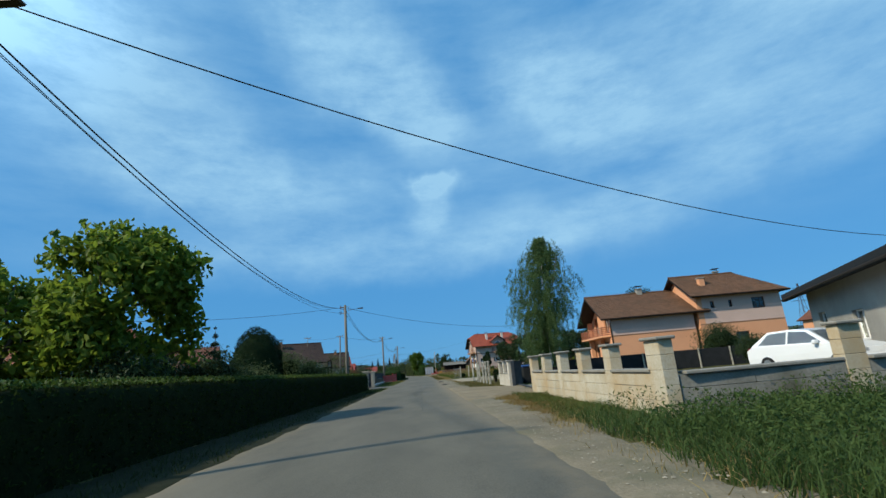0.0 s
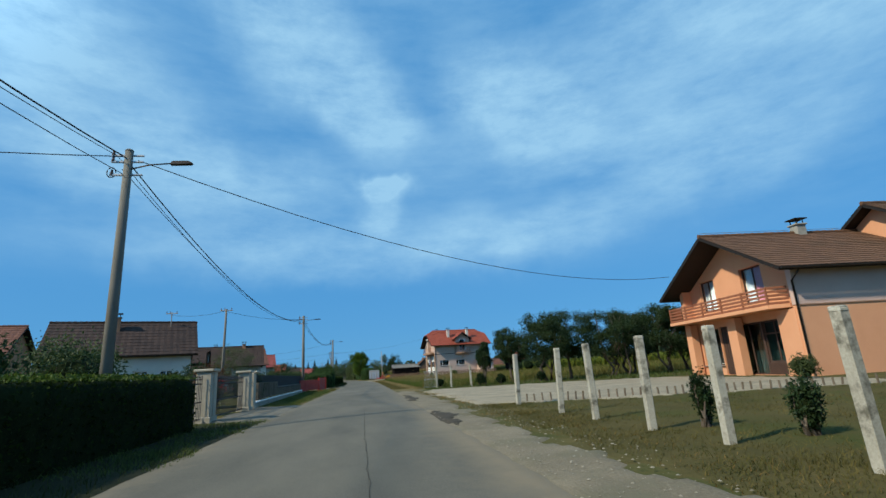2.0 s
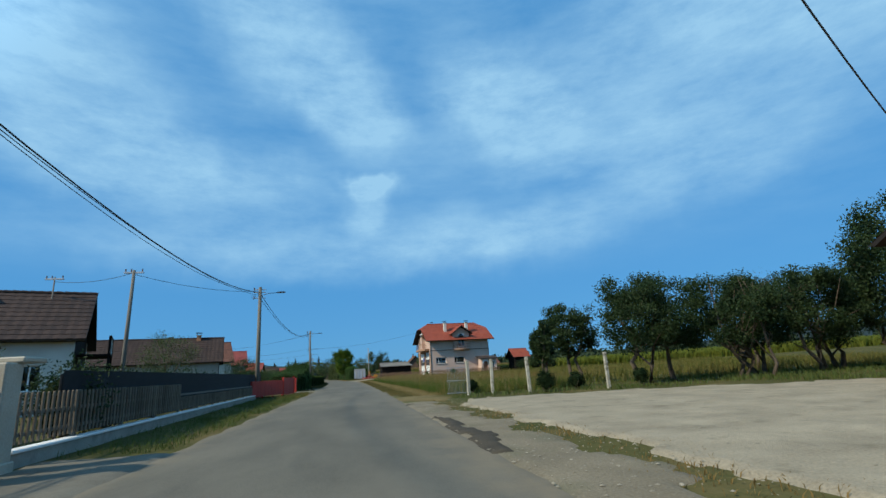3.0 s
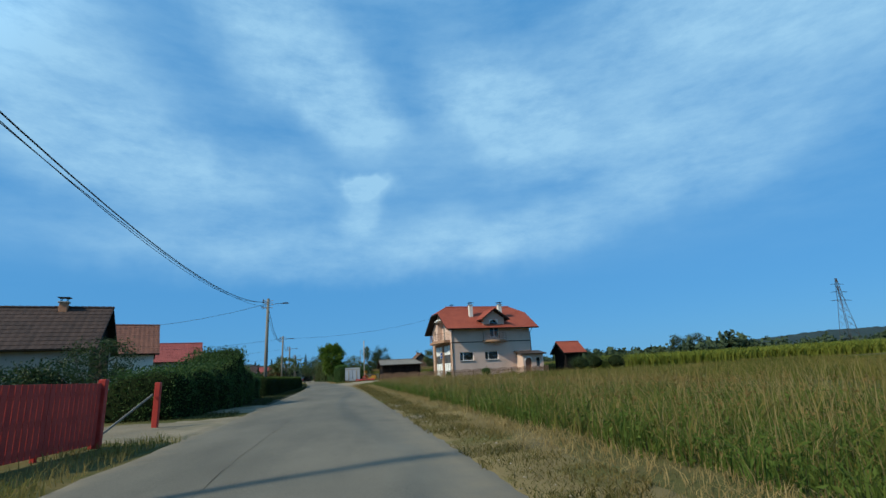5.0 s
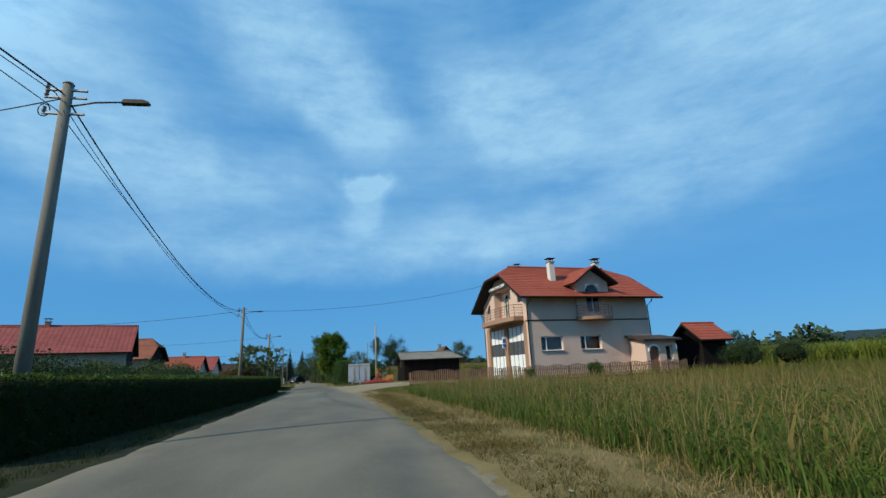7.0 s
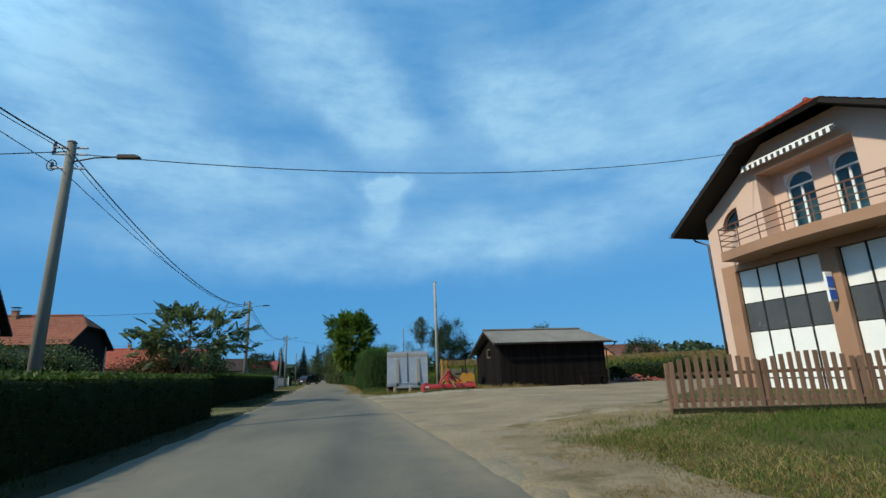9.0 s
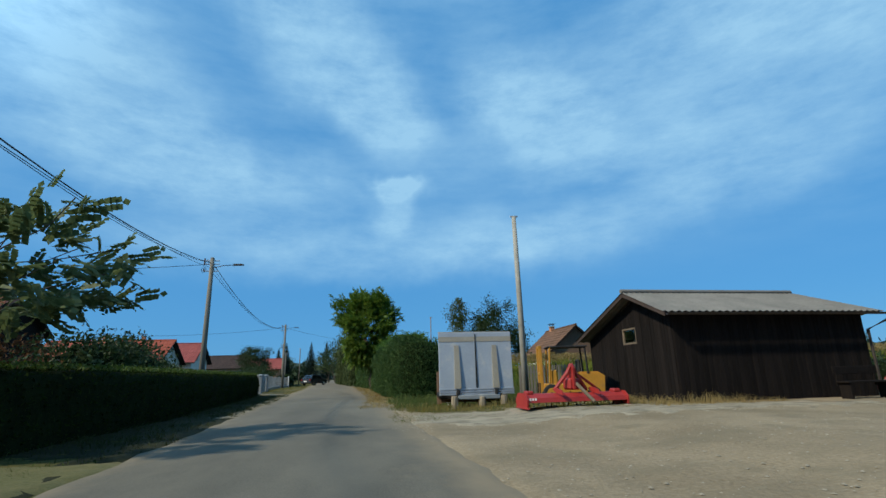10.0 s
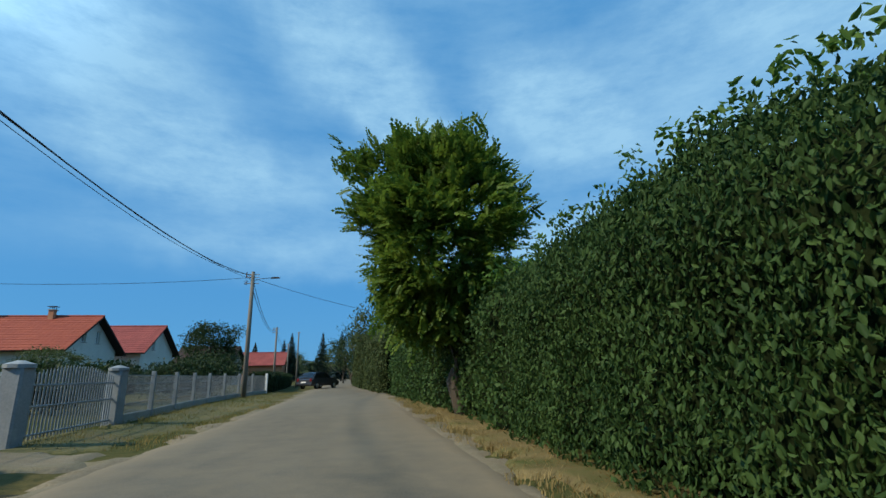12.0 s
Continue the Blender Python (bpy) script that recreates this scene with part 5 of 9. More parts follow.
def simple_house(name, x, y, rz, W, D, eave, ridge, wall_mat, roof_mat, label, wins=(), oh=.5, gable_mat=None, ch=(), hipped=(0, 0), clip=(0, 0), group="", gable_windows=(), ridge_at=None, course=.42, col=.42, west=None, ohx=None):
    """A plain village house: local x along the ridge, y = 0 the wall that looks along -y."""
    h = thing(name, pose(x, y, gzf(x, y), 0, 0, rz), label, "house", group)
    holes = [(a, z, a + w, z + hh) for a, z, w, hh, *_ in wins]
    put_wall(h, "wall", wall(W, flat_top(eave), .3, holes), wall_mat, 0, 0, 0)
    put_wall(h, "wall", wall(W, flat_top(eave), .3, ()), wall_mat, W, D, 180)
    rr = D / 2 if ridge_at is None else ridge_at
    gm = gable_mat or wall_mat
    gholes = [(a, z, a + w, z + hh) for a, z, w, hh in gable_windows]
    topz = ridge - .16
    if clip[0] or clip[1]:
        f = max(clip)
        zc = eave + (ridge - eave) * f - .1

        def cut(x_, base=gable_top(D - .6, eave, topz, rr - .3)[0]):
            return min(base(x_), zc)
        tp = (cut, ((rr - .3) * f, rr - .3, (D - .6) - (D - .6 - rr + .3) * f))
    else:
        tp = gable_top(D - .6, eave, topz, rr - .3)
    if hipped[1] and not clip[1]:
        tpE = flat_top(eave)
    else:
        tpE = tp
    tpW = flat_top(eave) if hipped[0] and not clip[0] else tp
    put_wall(h, "gable_wall", wall(D - .6, tpE, .3, gholes), gm, W, .3, 90)
    rev = tpW if ridge_at is None else ((lambda x_, g=tpW[0]: g(D - .6 - x_)), tuple(D - .6 - c for c in tpW[1]))
    put_wall(h, "gable_wall", wall(D - .6, rev, .3, ()), gm, 0, D - .3, 270)
    for a, z, w, hh, *o in wins:
        window(h, pose(a, 0, z), w, hh, *(o or ["white_paint"]))
    for a, z, w, hh in gable_windows:
        window(h, pose(W, .3 + a, z, 0, 0, 90), w, hh)
    roof(h, W, D, eave, ridge, oh, roof_mat, ridge_at, hipped=hipped, clip=clip, course=course, col=col, ohx=ohx)
    for cx, cy, cz in ch:
        chimney(h, cx, cy, ridge - 1.2, cz)
    return h


def peach_house():
    h = thing("peach_house", pose(17.35, 44.35, gzf(18, 46), 0, 0, -4.5), "two-winged peach plastered house with brown roofs and wooden balcony", "house")
    # low wing: x 0..7.6, y 0..8.5; the gable with the balcony looks along -x
    D, W, E, R = 8.5, 7.6, 4.72, 7.0
    put_wall(h, "wall", wall(W, flat_top(2.85), .3, ()), "peach", 0, 0, 0)
    up = wall(W, flat_top(E - 2.9), .3, ())
    part("upper_wall", up, M["pinkgrey"], h, "grey-pink upper plaster", pose(0, .012, 2.9))
    part("string_course", Shape().box((W / 2, -.01, 2.875), (W, .06, .05)), M["tan"], h)
    put_wall(h, "wall", wall(W, flat_top(E), .3, ()), "peach", W, D, 180)
    # upper gable wall, set back behind the balcony
    g = [(.95, 3.35, 2.27, 5.03), (4.39, 3.35, 5.89, 5.1)]
    base = gable_top(D - .6, E - 2.9, R - .16 - 2.9)
    gl = wall(D - .6, base, .3, [(a, b - 2.9, c, d - 2.9) for a, b, c, d in g])
    part("gable_wall", gl, M["peach"], h, "", pose(.5, D - .3, 2.9, 0, 0, 270))
    for (a, b, c, d), cloth in zip(g, ("curtain", "pink_curtain")):
        win = window(h, pose(.5, D - .3 - a, b, 0, 0, 270), c - a, d - b, "frame_dark", None, 1, False, True)
        part("shade", Shape().box(((c - a) * .74, .2, (d - b) / 2), ((c - a) * .42, .02, d - b - .12)), M[cloth], win, "drawn cloth behind the sash")
    # ground floor: one window in the far pier, then a dark wooden shopfront with a door
    gf = [(.31, .51, 1.94, 2.42), (2.0, .02, 6.48, 2.48)]
    part("front_wall", wall(D - .6, flat_top(2.9), .3, gf), M["peach"], h, "", pose(.5, D - .3, 0, 0, 0, 270))
    a, b, c, d = gf[0]
    window(h, pose(.5, D - .3 - a, b, 0, 0, 270), c - a, d - b, "frame_dark", None, 1, True)
    sf = new("shopfront")
    sf.parent = h
    at = pose(.5, D - .3 - 2.0, .02, 0, 0, 270)
    part("panelling", Shape().box((.82, .12, 1.23), (1.6, .06, 2.44), b=.01), M["frame_dark"], sf, "dark brown boarded panel", at)
    for i in range(5):
        part("board", Shape().box((.18 + i * .32, .08, 1.23), (.28, .03, 2.36), b=.008), M["frame_dark"], sf, "", at)
    part("apron_panel", Shape().box((3.79, .12, .28), (1.36, .07, .54), b=.012), M["frame_dark"], sf, "dark panel below the window", at)
    part("mullion", Shape().box((3.05, .12, 1.23), (.12, .1, 2.44), b=.012), M["frame_dark"], sf, "", at)
    window(h, at @ pose(1.66, 0, .02), 1.3, 2.4, "frame_dark", GLASS_BLUE, 1, False, split=.35)
    window(h, at @ pose(3.12, 0, .56), 1.36, 1.88, "frame_dark", GLASS_BLUE, 1, False)
    part("transom", Shape().box((3.79, .11, 1.86), (1.3, .07, .07), b=.008), M["frame_dark"], sf, "", at)
    for y0, y1 in ((.22, 1.3), (4.1, 4.75), (7.95, 8.47)):
        part("column", Shape().box((.18, (y0 + y1) / 2, 1.38), (.42, y1 - y0, 2.76), b=.012), M["peach"], h)
    # balcony slab and its boarded rail
    bal = new("balcony")
    bal.parent = h
    part("slab", Shape().prism([(.5, .42), (0, .42), (-.74, .74), (-.74, 8.72), (.5, 8.72)], .15, "z", 2.83), M["peach"], bal)
    run = [(.02, .45), (-.68, .78), (-.68, 8.66), (.0, 8.66)]
    for i in range(6):
        y = .8 + i * 7.84 / 5
        part("post", Shape().box((-.68, y, 3.37), (.07, .09, .82), b=.008), M["rail_wood"], bal)
    for i in range(5):
        for (xa, ya), (xb, yb) in zip(run, run[1:]):
            L = math.hypot(xb - xa, yb - ya)
            part("rail_board", Shape().box((L / 2, 0, 3.05 + i * .165), (L + .02, .035, .10), b=.008), M["rail_wood"], bal, "", pose(xa, ya, 0, 0, 0, math.degrees(math.atan2(yb - ya, xb - xa))))
    roof(h, W + .4, D, E, R, .6, "roof_brown", x0=0, y0=0, ohx=.95, course=.30, col=.25)
    downpipe(h, -.05, -.02, 4.35, .1, (0, -.5))
    downpipe(h, .3, D + .02, 4.35, .1, (0, .5))
    chimney(h, 4.6, 4.2, 6.4, 7.4, "concrete", True, .5)
    # snow-guard wire along the ridge
    part("ridge_rail", Shape().tube([(-.8, 4.25, 7.2), (7.0, 4.25, 7.2)], .012, 6), M["galv"], h)
    for i in range(5):
        part("rail_stay", Shape().tube([(-.6 + i * 1.8, 4.25, 7.0), (-.6 + i * 1.8, 4.25, 7.2)], .012, 5), M["galv"], h)
    # tall wing
    X0, W2, Y0, D2, E2, R2 = 7.9, 7.6, -.35, 6.6, 6.1, 8.1
    low = [(3.0, 1.0, 4.2, 2.3)]
    part("wall", wall(W2, flat_top(3.2), .3, low), M["peach"], h, "", pose(X0, Y0, 0))
    for a, b, c, d in low:
        window(h, pose(X0 + a, Y0, b), c - a, d - b, "frame_dark", None, 1)
    hi = [(1.25, 4.55, 1.6, 5.2), (2.9, 4.55, 3.25, 5.2), (5.0, 4.25, 6.15, 5.25)]
    part("upper_wall", wall(W2 - .5, flat_top(E2 - 3.2), .3, [(a - .5, b - 3.2, c - .5, d - 3.2) for a, b, c, d in hi]), M["pinkgrey"], h, "grey-pink upper plaster", pose(X0 + .5, Y0 + .012, 3.2))
    part("corner_strip", Shape().box((X0 + .25, Y0 + .15, (3.2 + E2) / 2), (.5, .3, E2 - 3.2)), M["peach"], h)
    part("string_course", Shape().box((X0 + W2 / 2, Y0 - .01, 3.19), (W2, .06, .05)), M["tan"], h)
    for k, (a, b, c, d) in enumerate(hi):
        window(h, pose(X0 + a, Y0, b), c - a, d - b, "frame_dark", None, 0 if k < 2 else 2, False)
    part("wall", wall(W2, flat_top(E2), .3, ()), M["peach"], h, "", pose(X0 + W2, Y0 + D2, 0, 0, 0, 180))
    part("gable_wall", wall(D2 - .6, gable_top(D2 - .6, E2, R2 - .16), .3, ()), M["peach"], h, "", pose(X0, Y0 + D2 - .3, 0, 0, 0, 270))
    part("gable_wall", wall(D2 - .6, flat_top(E2), .3, ()), M["peach"], h, "", pose(X0 + W2, Y0 + .3, 0, 0, 0, 90))
    roof(h, W2, D2, E2, R2, .65, "roof_brown", x0=X0, y0=Y0, hipped=(0, 2.6), course=.30, col=.25)
    chimney(h, X0 + 1.5, Y0 + 1.4, 6.3, 7.55, "peach", False, .5)
    chimney(h, X0 + 4.2, Y0 + 3.6, 7.5, 8.35, "concrete", True, .4)
    return h


def quarter_window(parent, m, w, h, flip):
    """A window shaped like a quarter of a disc; flip puts the upright side at the far end."""
    win = new("window")
    win.parent = parent
    win.matrix_basis = m
    n = 8

    def at(r, i):
        x = r * w * math.sin(math.pi / 2 * i / n)
        return (w - x if flip else x, r * h * math.cos(math.pi / 2 * i / n))
    fr, fill = Shape(), Shape()
    for i in range(n):
        p, q, u, v = at(1, i), at(1, i + 1), at(.88, i + 1), at(.88, i)
        fr.prism([p, q, u, v] if not flip else [v, u, q, p], .07, "y", .1)
        c = [p, (p[0], h + .001), (q[0], h + .001), q]
        fill.prism(c if not flip else c[::-1], .2, "y", .006)
    x0 = w - .03 if flip else .03
    fr.box((x0, .135, h * .5), (.06, .07, h))
    fr.box((w / 2, .135, .03), (w, .07, .06))
    part("window_frame", fr, M["frame_dark"], win)
    part("reveal", fill, M["beige"], win)
    g = part("pane", Shape().prism([at(.9, i) for i in range(n + 1)] + [at(0, 0)], .008, "y", .13), GLASS_BLUE, win)
    g.visible_shadow = False
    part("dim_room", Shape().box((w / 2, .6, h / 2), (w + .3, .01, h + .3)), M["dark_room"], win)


def red_house():
    W, D, E, R = 11.4, 8.8, 7.05, 9.9
    h = thing("roadside_house", pose(13.92, 130.05, 0.0, 0, 0, 6.28), "beige-pink house with red clipped-gable roof and white shop doors", "house")
    B, F = 4.72, 5.10
    wins = [(1.0, 2.3, 2.95, 3.4), (4.55, 2.3, 6.5, 3.4)]
    part("wall", wall(W, flat_top(B - .12), .35, wins), M["beige"], h)
    for a, b, c, d in wins:
        window(h, pose(a, 0, b), c - a, d - b, "white_paint", None, 1, split=.27)
    up = [(5.35, 5.35, 6.65, 7.0)]
    part("upper_wall", wall(W, flat_top(E - B), .35, [(a, b - B, c, d - B) for a, b, c, d in up]), M["beige"], h, "", pose(0, .012, B))
    part("string_course", Shape().box((W / 2, .08, B - .06), (W + .06, .22, .12), b=.015), M["fascia"], h)
    part("wall", wall(W, flat_top(E), .35, ()), M["beige"], h, "", pose(W, D, 0, 0, 0, 180))
    zc = E + (R - E) * .62
    rr = (D - .7) / 2

    def cut(x):
        return min(E + (R - .2 - E) * (x / rr if x <= rr else (2 * rr - x) / rr), zc)
    part("gable_wall", wall(D - .7, (cut, (rr * .668, rr, 2 * rr - rr * .668)), .35, ()), M["beige"], h, "", pose(W, .35, 0, 0, 0, 90))
    # road gable, upper floor with a balcony and arched openings; x runs from the far side to the near side
    L = D - .7
    ups = [(.4, 6.1, 1.2, 6.9), (2.25, B, 5.66, 7.8), (6.87, 6.28, 7.71, 7.18)]
    part("gable_wall", wall(L, ((lambda x: cut(x) - B), (rr * .668, rr, 2 * rr - rr * .668)), .35, [(a, b - B, c, d - B) for a, b, c, d in ups]), M["beige"], h, "", pose(0, D - .35, B, 0, 0, 270))
    for (a, b, c, d), flip in ((ups[0], True), (ups[2], False)):
        quarter_window(h, pose(0, D - .35 - a, b, 0, 0, 270), c - a, d - b, flip)
    # the loggia behind the balcony with two arched doors
    lg = new("loggia")
    lg.parent = h
    doors = [(.5, .03, 1.5, 2.5), (2.13, .03, 3.1, 2.5)]
    part("back_wall", wall(3.41, flat_top(2.72), .2, doors), M["beige"], lg, "", pose(.7, D - .35 - 2.25, F, 0, 0, 270))
    part("loggia_floor", Shape().box((.36, D - .35 - 3.955, (B + F) / 2), (.68, 3.40, F - B)), M["tan"], lg)
    for x in (2.21, 5.66):
        part("side_wall", Shape().box((.525, D - .35 - x - .02, F + 1.35), (.35, .04, 2.7)), M["beige"], lg)
    part("loggia_ceiling", Shape().box((.525, D - .35 - 3.955, 7.84), (.35, 3.5, .06)), M["beige"], lg)
    for a, b, c, d in doors:
        window(h, pose(.7, D - .35 - 2.25 - a, F + b, 0, 0, 270), c - a, d - b, "white_paint", GLASS_BLUE, 1, False, False, .08, True)
    # ground floor: pillars and white folding doors
    part("band_beam", Shape().prism([(.35, B - .25), (D - .35, B - .25), (D - .35, B), (.35, B)], .35, "x", 0), M["tan"], h)
    for y0, y1 in ((.35, .95), (4.05, 4.6), (D - .95, D - .35)):
        part("pier", Shape().box((.18, (y0 + y1) / 2, (B - .25) / 2), (.38, y1 - y0, B - .25), b=.01), M["tan"], h)
    for y0, y1 in ((.95, 4.05), (4.6, D - .95)):
        door = new("folding_door")
        door.parent = h
        n = 4
        w = (y1 - y0) / n
        for i in range(n):
            c = y0 + w * (i + .5)
            for z0, z1, mt in ((.05, 2.15, "panel_white"), (2.15, 3.2, "panel_dark"), (3.2, 4.45, "panel_white")):
                part("panel", Shape().box((.2, c, (z0 + z1) / 2), (.05, w - .07, z1 - z0 - .03), b=.008), M[mt], door)
        fr = Shape()
        for i in range(n + 1):
            fr.box((.2, y0 + w * i, 2.24), (.07, .06, 4.44))
        fr.box((.2, (y0 + y1) / 2, .5), (.062, y1 - y0, .05))
        part("door_frame", fr, M["black_steel"], door)
        # one dark sheet paints the unlit space behind the doors
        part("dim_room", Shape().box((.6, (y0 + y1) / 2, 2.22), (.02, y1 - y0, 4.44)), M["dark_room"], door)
    # balcony over the doors, bowed outwards, with a railing
    bal = new("balcony")
    bal.parent = h
    n = 14
    arc = [(-.86 - .4 * math.sin(math.pi * i / n), .68 + 6.84 * i / n) for i in range(n + 1)]
    part("slab", Shape().prism([(-.004, .68)] + arc + [(-.004, 7.52)], .34, "z", F - .34), M["tan"], bal)
    for i in range(4):
        z = F + .25 + i * .22
        rail = Shape().tube([(0, .73, z)] + [(a + .08, b, z) for a, b in arc] + [(0, 7.47, z)], .02 if i < 3 else .028, 6)
        part("rail", rail, M["brown_rail"], bal, "brown steel rail")
    for i in range(0, n + 1, 2):
        part("post", Shape().tube([(arc[i][0] + .08, arc[i][1], F), (arc[i][0] + .08, arc[i][1], F + .93)], .022, 6), M["brown_rail"], bal)
    # striped awning valance under the roof
    aw = new("awning")
    aw.parent = h
    part("cassette", Shape().tube([(-.28, 3.0, 8.13), (-.28, 6.42, 8.13)], .06, 8), M["white_paint"], aw)
    for i in range(30):
        a = 3.0 + 3.42 * i / 30
        part("stripe", Shape().box((-.36, a + .057, 8.02), (.02, .114, .17)), M["white_paint" if i % 2 else "gate_steel"], aw)
    # sign at the middle pier
    sg = new("sign")
    sg.parent = h
    part("board", Shape().box((-.2, 4.32, 3.25), (.32, .08, .95), b=.02), M["white_paint"], sg)
    part("emblem", Shape().box((-.2, 4.272, 3.4), (.27, .02, .34), b=.02), M["sign_blue"], sg)
    part("emblem", Shape().box((-.2, 4.272, 3.0), (.27, .02, .30)), M["sign_blue"], sg)
    rf = roof(h, W, D, E, R, .98, "roof_red", hipped=(1.75, 1.75), clip=(.70, .70), course=.38, col=.32)
    # dormer with its own gable, arched window and small balcony
    dm = new("dormer")
    dm.parent = h
    dy = -.25
    dl = 3.1
    x0 = 4.45
    wt = wall(dl, gable_top(dl, 7.75 - B, 8.75 - B), .25, [(.9, 5.2 - B, 2.2, 7.6 - B)])
    part("dormer_wall", wt, M["beige"], dm, "", pose(x0, dy, B))
    part("dormer_cheek", Shape().box((x0 + .1, 1.0, 6.3), (.2, 2.0, 3.1)), M["beige"], dm)
    part("dormer_cheek", Shape().box((x0 + dl - .1, 1.0, 6.3), (.2, 2.0, 3.1)), M["beige"], dm)
    window(h, pose(x0 + .9, dy, 5.2), 1.3, 2.4, "white_paint", GLASS_BLUE, 1, False, False, .1, True)
    tl = Shape()
    tiled_slope((x0 - .55, dy - .75, 7.55), (x0 - .55, 3.2, 7.55), (x0 + dl / 2, 3.2, 9.05), (x0 + dl / 2, dy - .75, 9.05), tl, .38, .32)
    tiled_slope((x0 + dl + .55, dy - .75, 7.55), (x0 + dl + .55, 3.2, 7.55), (x0 + dl / 2, 3.2, 9.05), (x0 + dl / 2, dy - .75, 9.05), tl, .38, .32)
    part("dormer_tiles", tl, M["roof_red"], dm)
    bd = slab([(x0 - .55, dy - .75, 7.54), (x0 - .55, 3.2, 7.54), (x0 + dl / 2, 3.2, 9.04), (x0 + dl / 2, dy - .75, 9.04)], .13)
    q = slab([(x0 + dl + .55, dy - .75, 7.54), (x0 + dl + .55, 3.2, 7.54), (x0 + dl / 2, 3.2, 9.04), (x0 + dl / 2, dy - .75, 9.04)], .13)
    bd.add(q.v, q.f)
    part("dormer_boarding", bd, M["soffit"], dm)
    b2 = new("small_balcony")
    b2.parent = h
    arc = [(x0 - .1 + 3.3 * i / 10, -.35 - .85 * math.sin(math.pi * i / 10)) for i in range(11)]
    part("slab", Shape().prism([(x0 - .1, 0)] + arc + [(x0 + 3.2, 0)], .25, "z", B - .1), M["tan"], b2)
    for i in range(4):
        part("rail", Shape().tube([(a, b + .06, B + .4 + i * .22) for a, b in arc], .02, 6), M["brown_rail"], b2, "brown steel rail")
    for i in (0, 2, 4, 6, 8, 10):
        part("post", Shape().tube([(arc[i][0], arc[i][1] + .06, B + .1), (arc[i][0], arc[i][1] + .06, B + 1.06)], .02, 6), M["brown_rail"], b2)
    # porch at the east end of the front
    po = new("porch")
    po.parent = h
    part("porch_wall", wall(3.0, flat_top(2.9), .25, [(.35, 0, 1.25, 2.3), (1.95, 1.1, 2.6, 2.35)]), M["beige"], po, "", pose(W - 2.3, -1.9, 0))
    part("porch_wall", wall(1.65, flat_top(2.9), .25, ()), M["beige"], po, "", pose(W - 2.3, -.0, 0, 0, 0, 270))
    part("porch_wall", wall(1.65, flat_top(2.9), .25, ()), M["beige"], po, "", pose(W + .7, -1.65, 0, 0, 0, 90))
    window(h, pose(W - 2.3 + 1.95, -1.9, 1.1), .65, 1.25, "white_paint", None, 0)
    n = 8
    part("door_panel", Shape().box((W - 1.5, -1.72, 1.15), (.86, .06, 2.28), b=.01), M["rail_wood"], po, "brown wooden door")
    arch = Shape()
    for i in range(n):
        a0, a1 = math.pi * i / n, math.pi * (i + 1) / n
        arch.prism([(W - 1.5 - .58 * math.cos(a0), 1.9 + .58 * math.sin(a0)), (W - 1.5 - .58 * math.cos(a1), 1.9 + .58 * math.sin(a1)), (W - 1.5 - .45 * math.cos(a1), 1.9 + .45 * math.sin(a1)), (W - 1.5 - .45 * math.cos(a0), 1.9 + .45 * math.sin(a0))], .06, "y", -1.96)
    part("door_arch", arch, M["white_paint"], po)
    pr = slab([(W - 2.65, -2.3, 2.85), (W + 1.05, -2.3, 2.85), (W + 1.05, .0, 3.3), (W - 2.65, .0, 3.3)], .14)
    part("porch_roof", pr, M["fascia"], po)
    for cx, cy, cz in ((3.6, 1.9, 9.82), (7.7, 1.3, 9.75)):
        chimney(h, cx, cy, 7.6, cz, "white_wall", True, .5)
    chimney(h, 1.9, 4.9, 9.4, 9.95, "white_wall", True, .3)
    downpipe(h, -.02, -.06, 6.25, .1, (0, -.7))
    downpipe(h, -.02, D + .06, 6.25, .1, (0, .7))
    downpipe(h, W + .02, -.06, 6.25, 3.2, (0, -.7))
    return h


peach_house()
red_house()

# houses on the left, from near to far
simple_house("village_house", -27.9, 32.0, 3, 8.3, 7.6, 3.75, 5.75, "white_wall", "roof_orange", "low white house with an orange tiled hipped roof behind shrubs",
             [(1.2, 1.2, 1.1, 1.3), (5.0, 1.2, 1.1, 1.3)], ch=[(2.6, 3.0, 6.1)], hipped=(0, 1.6), clip=(0, .55))
# cottage gable takes the shed's dark colour to paint its shade
simple_house("village_house", -21.84, 63.92, 21, 8.9, 6.8, 3.75, 6.2, "white_wall", "roof_dark", "long white cottage with dark tiled roof, gable coloured dark for shade", gable_mat="shed_wood", wins=[(1.2, 1.1, .9, 1.2), (5.3, 1.1, .85, 1.2), (6.9, 1.1, .85, 1.2)], ch=[(3.8, 2.5, 6.45)], oh=.45)
simple_house("village_house", -29.3, 97.4, 13, 14.5, 6.4, 3.75, 6.3, "grey_wall", "roof_dark", "old house with a broad dark brown roof and boarded gable",
             [(4.0, 1.1, 1.0, 1.2), (11.2, 1.1, 1.0, 1.2)], gable_mat="shed_wood", ch=[(12.2, 3.0, 6.6)], oh=.45)
simple_house("village_house", -26.93, 116.23, 21, 9.5, 8.4, 4.35, 7.2, "white_wall", "roof_rust", "house with rust-brown roof and dark boarded gable",
             [(2.4, 1.2, 1.0, 1.2), (6.2, 1.2, 1.0, 1.2)], gable_mat="shed_wood", ch=[(1.5, 4.2, 7.7)], oh=.45)
simple_house("village_house", -36.36, 145.49, 16, 15.0, 7.4, 4.75, 7.4, "grey_wall", "roof_maroon", "long house with a maroon roof behind shrubs", gable_mat="shed_wood",
             wins=[(3, 1.4, 1.1, 1.2), (9.5, 1.4, 1.1, 1.2)], ch=[(7.5, 3.7, 7.8)])
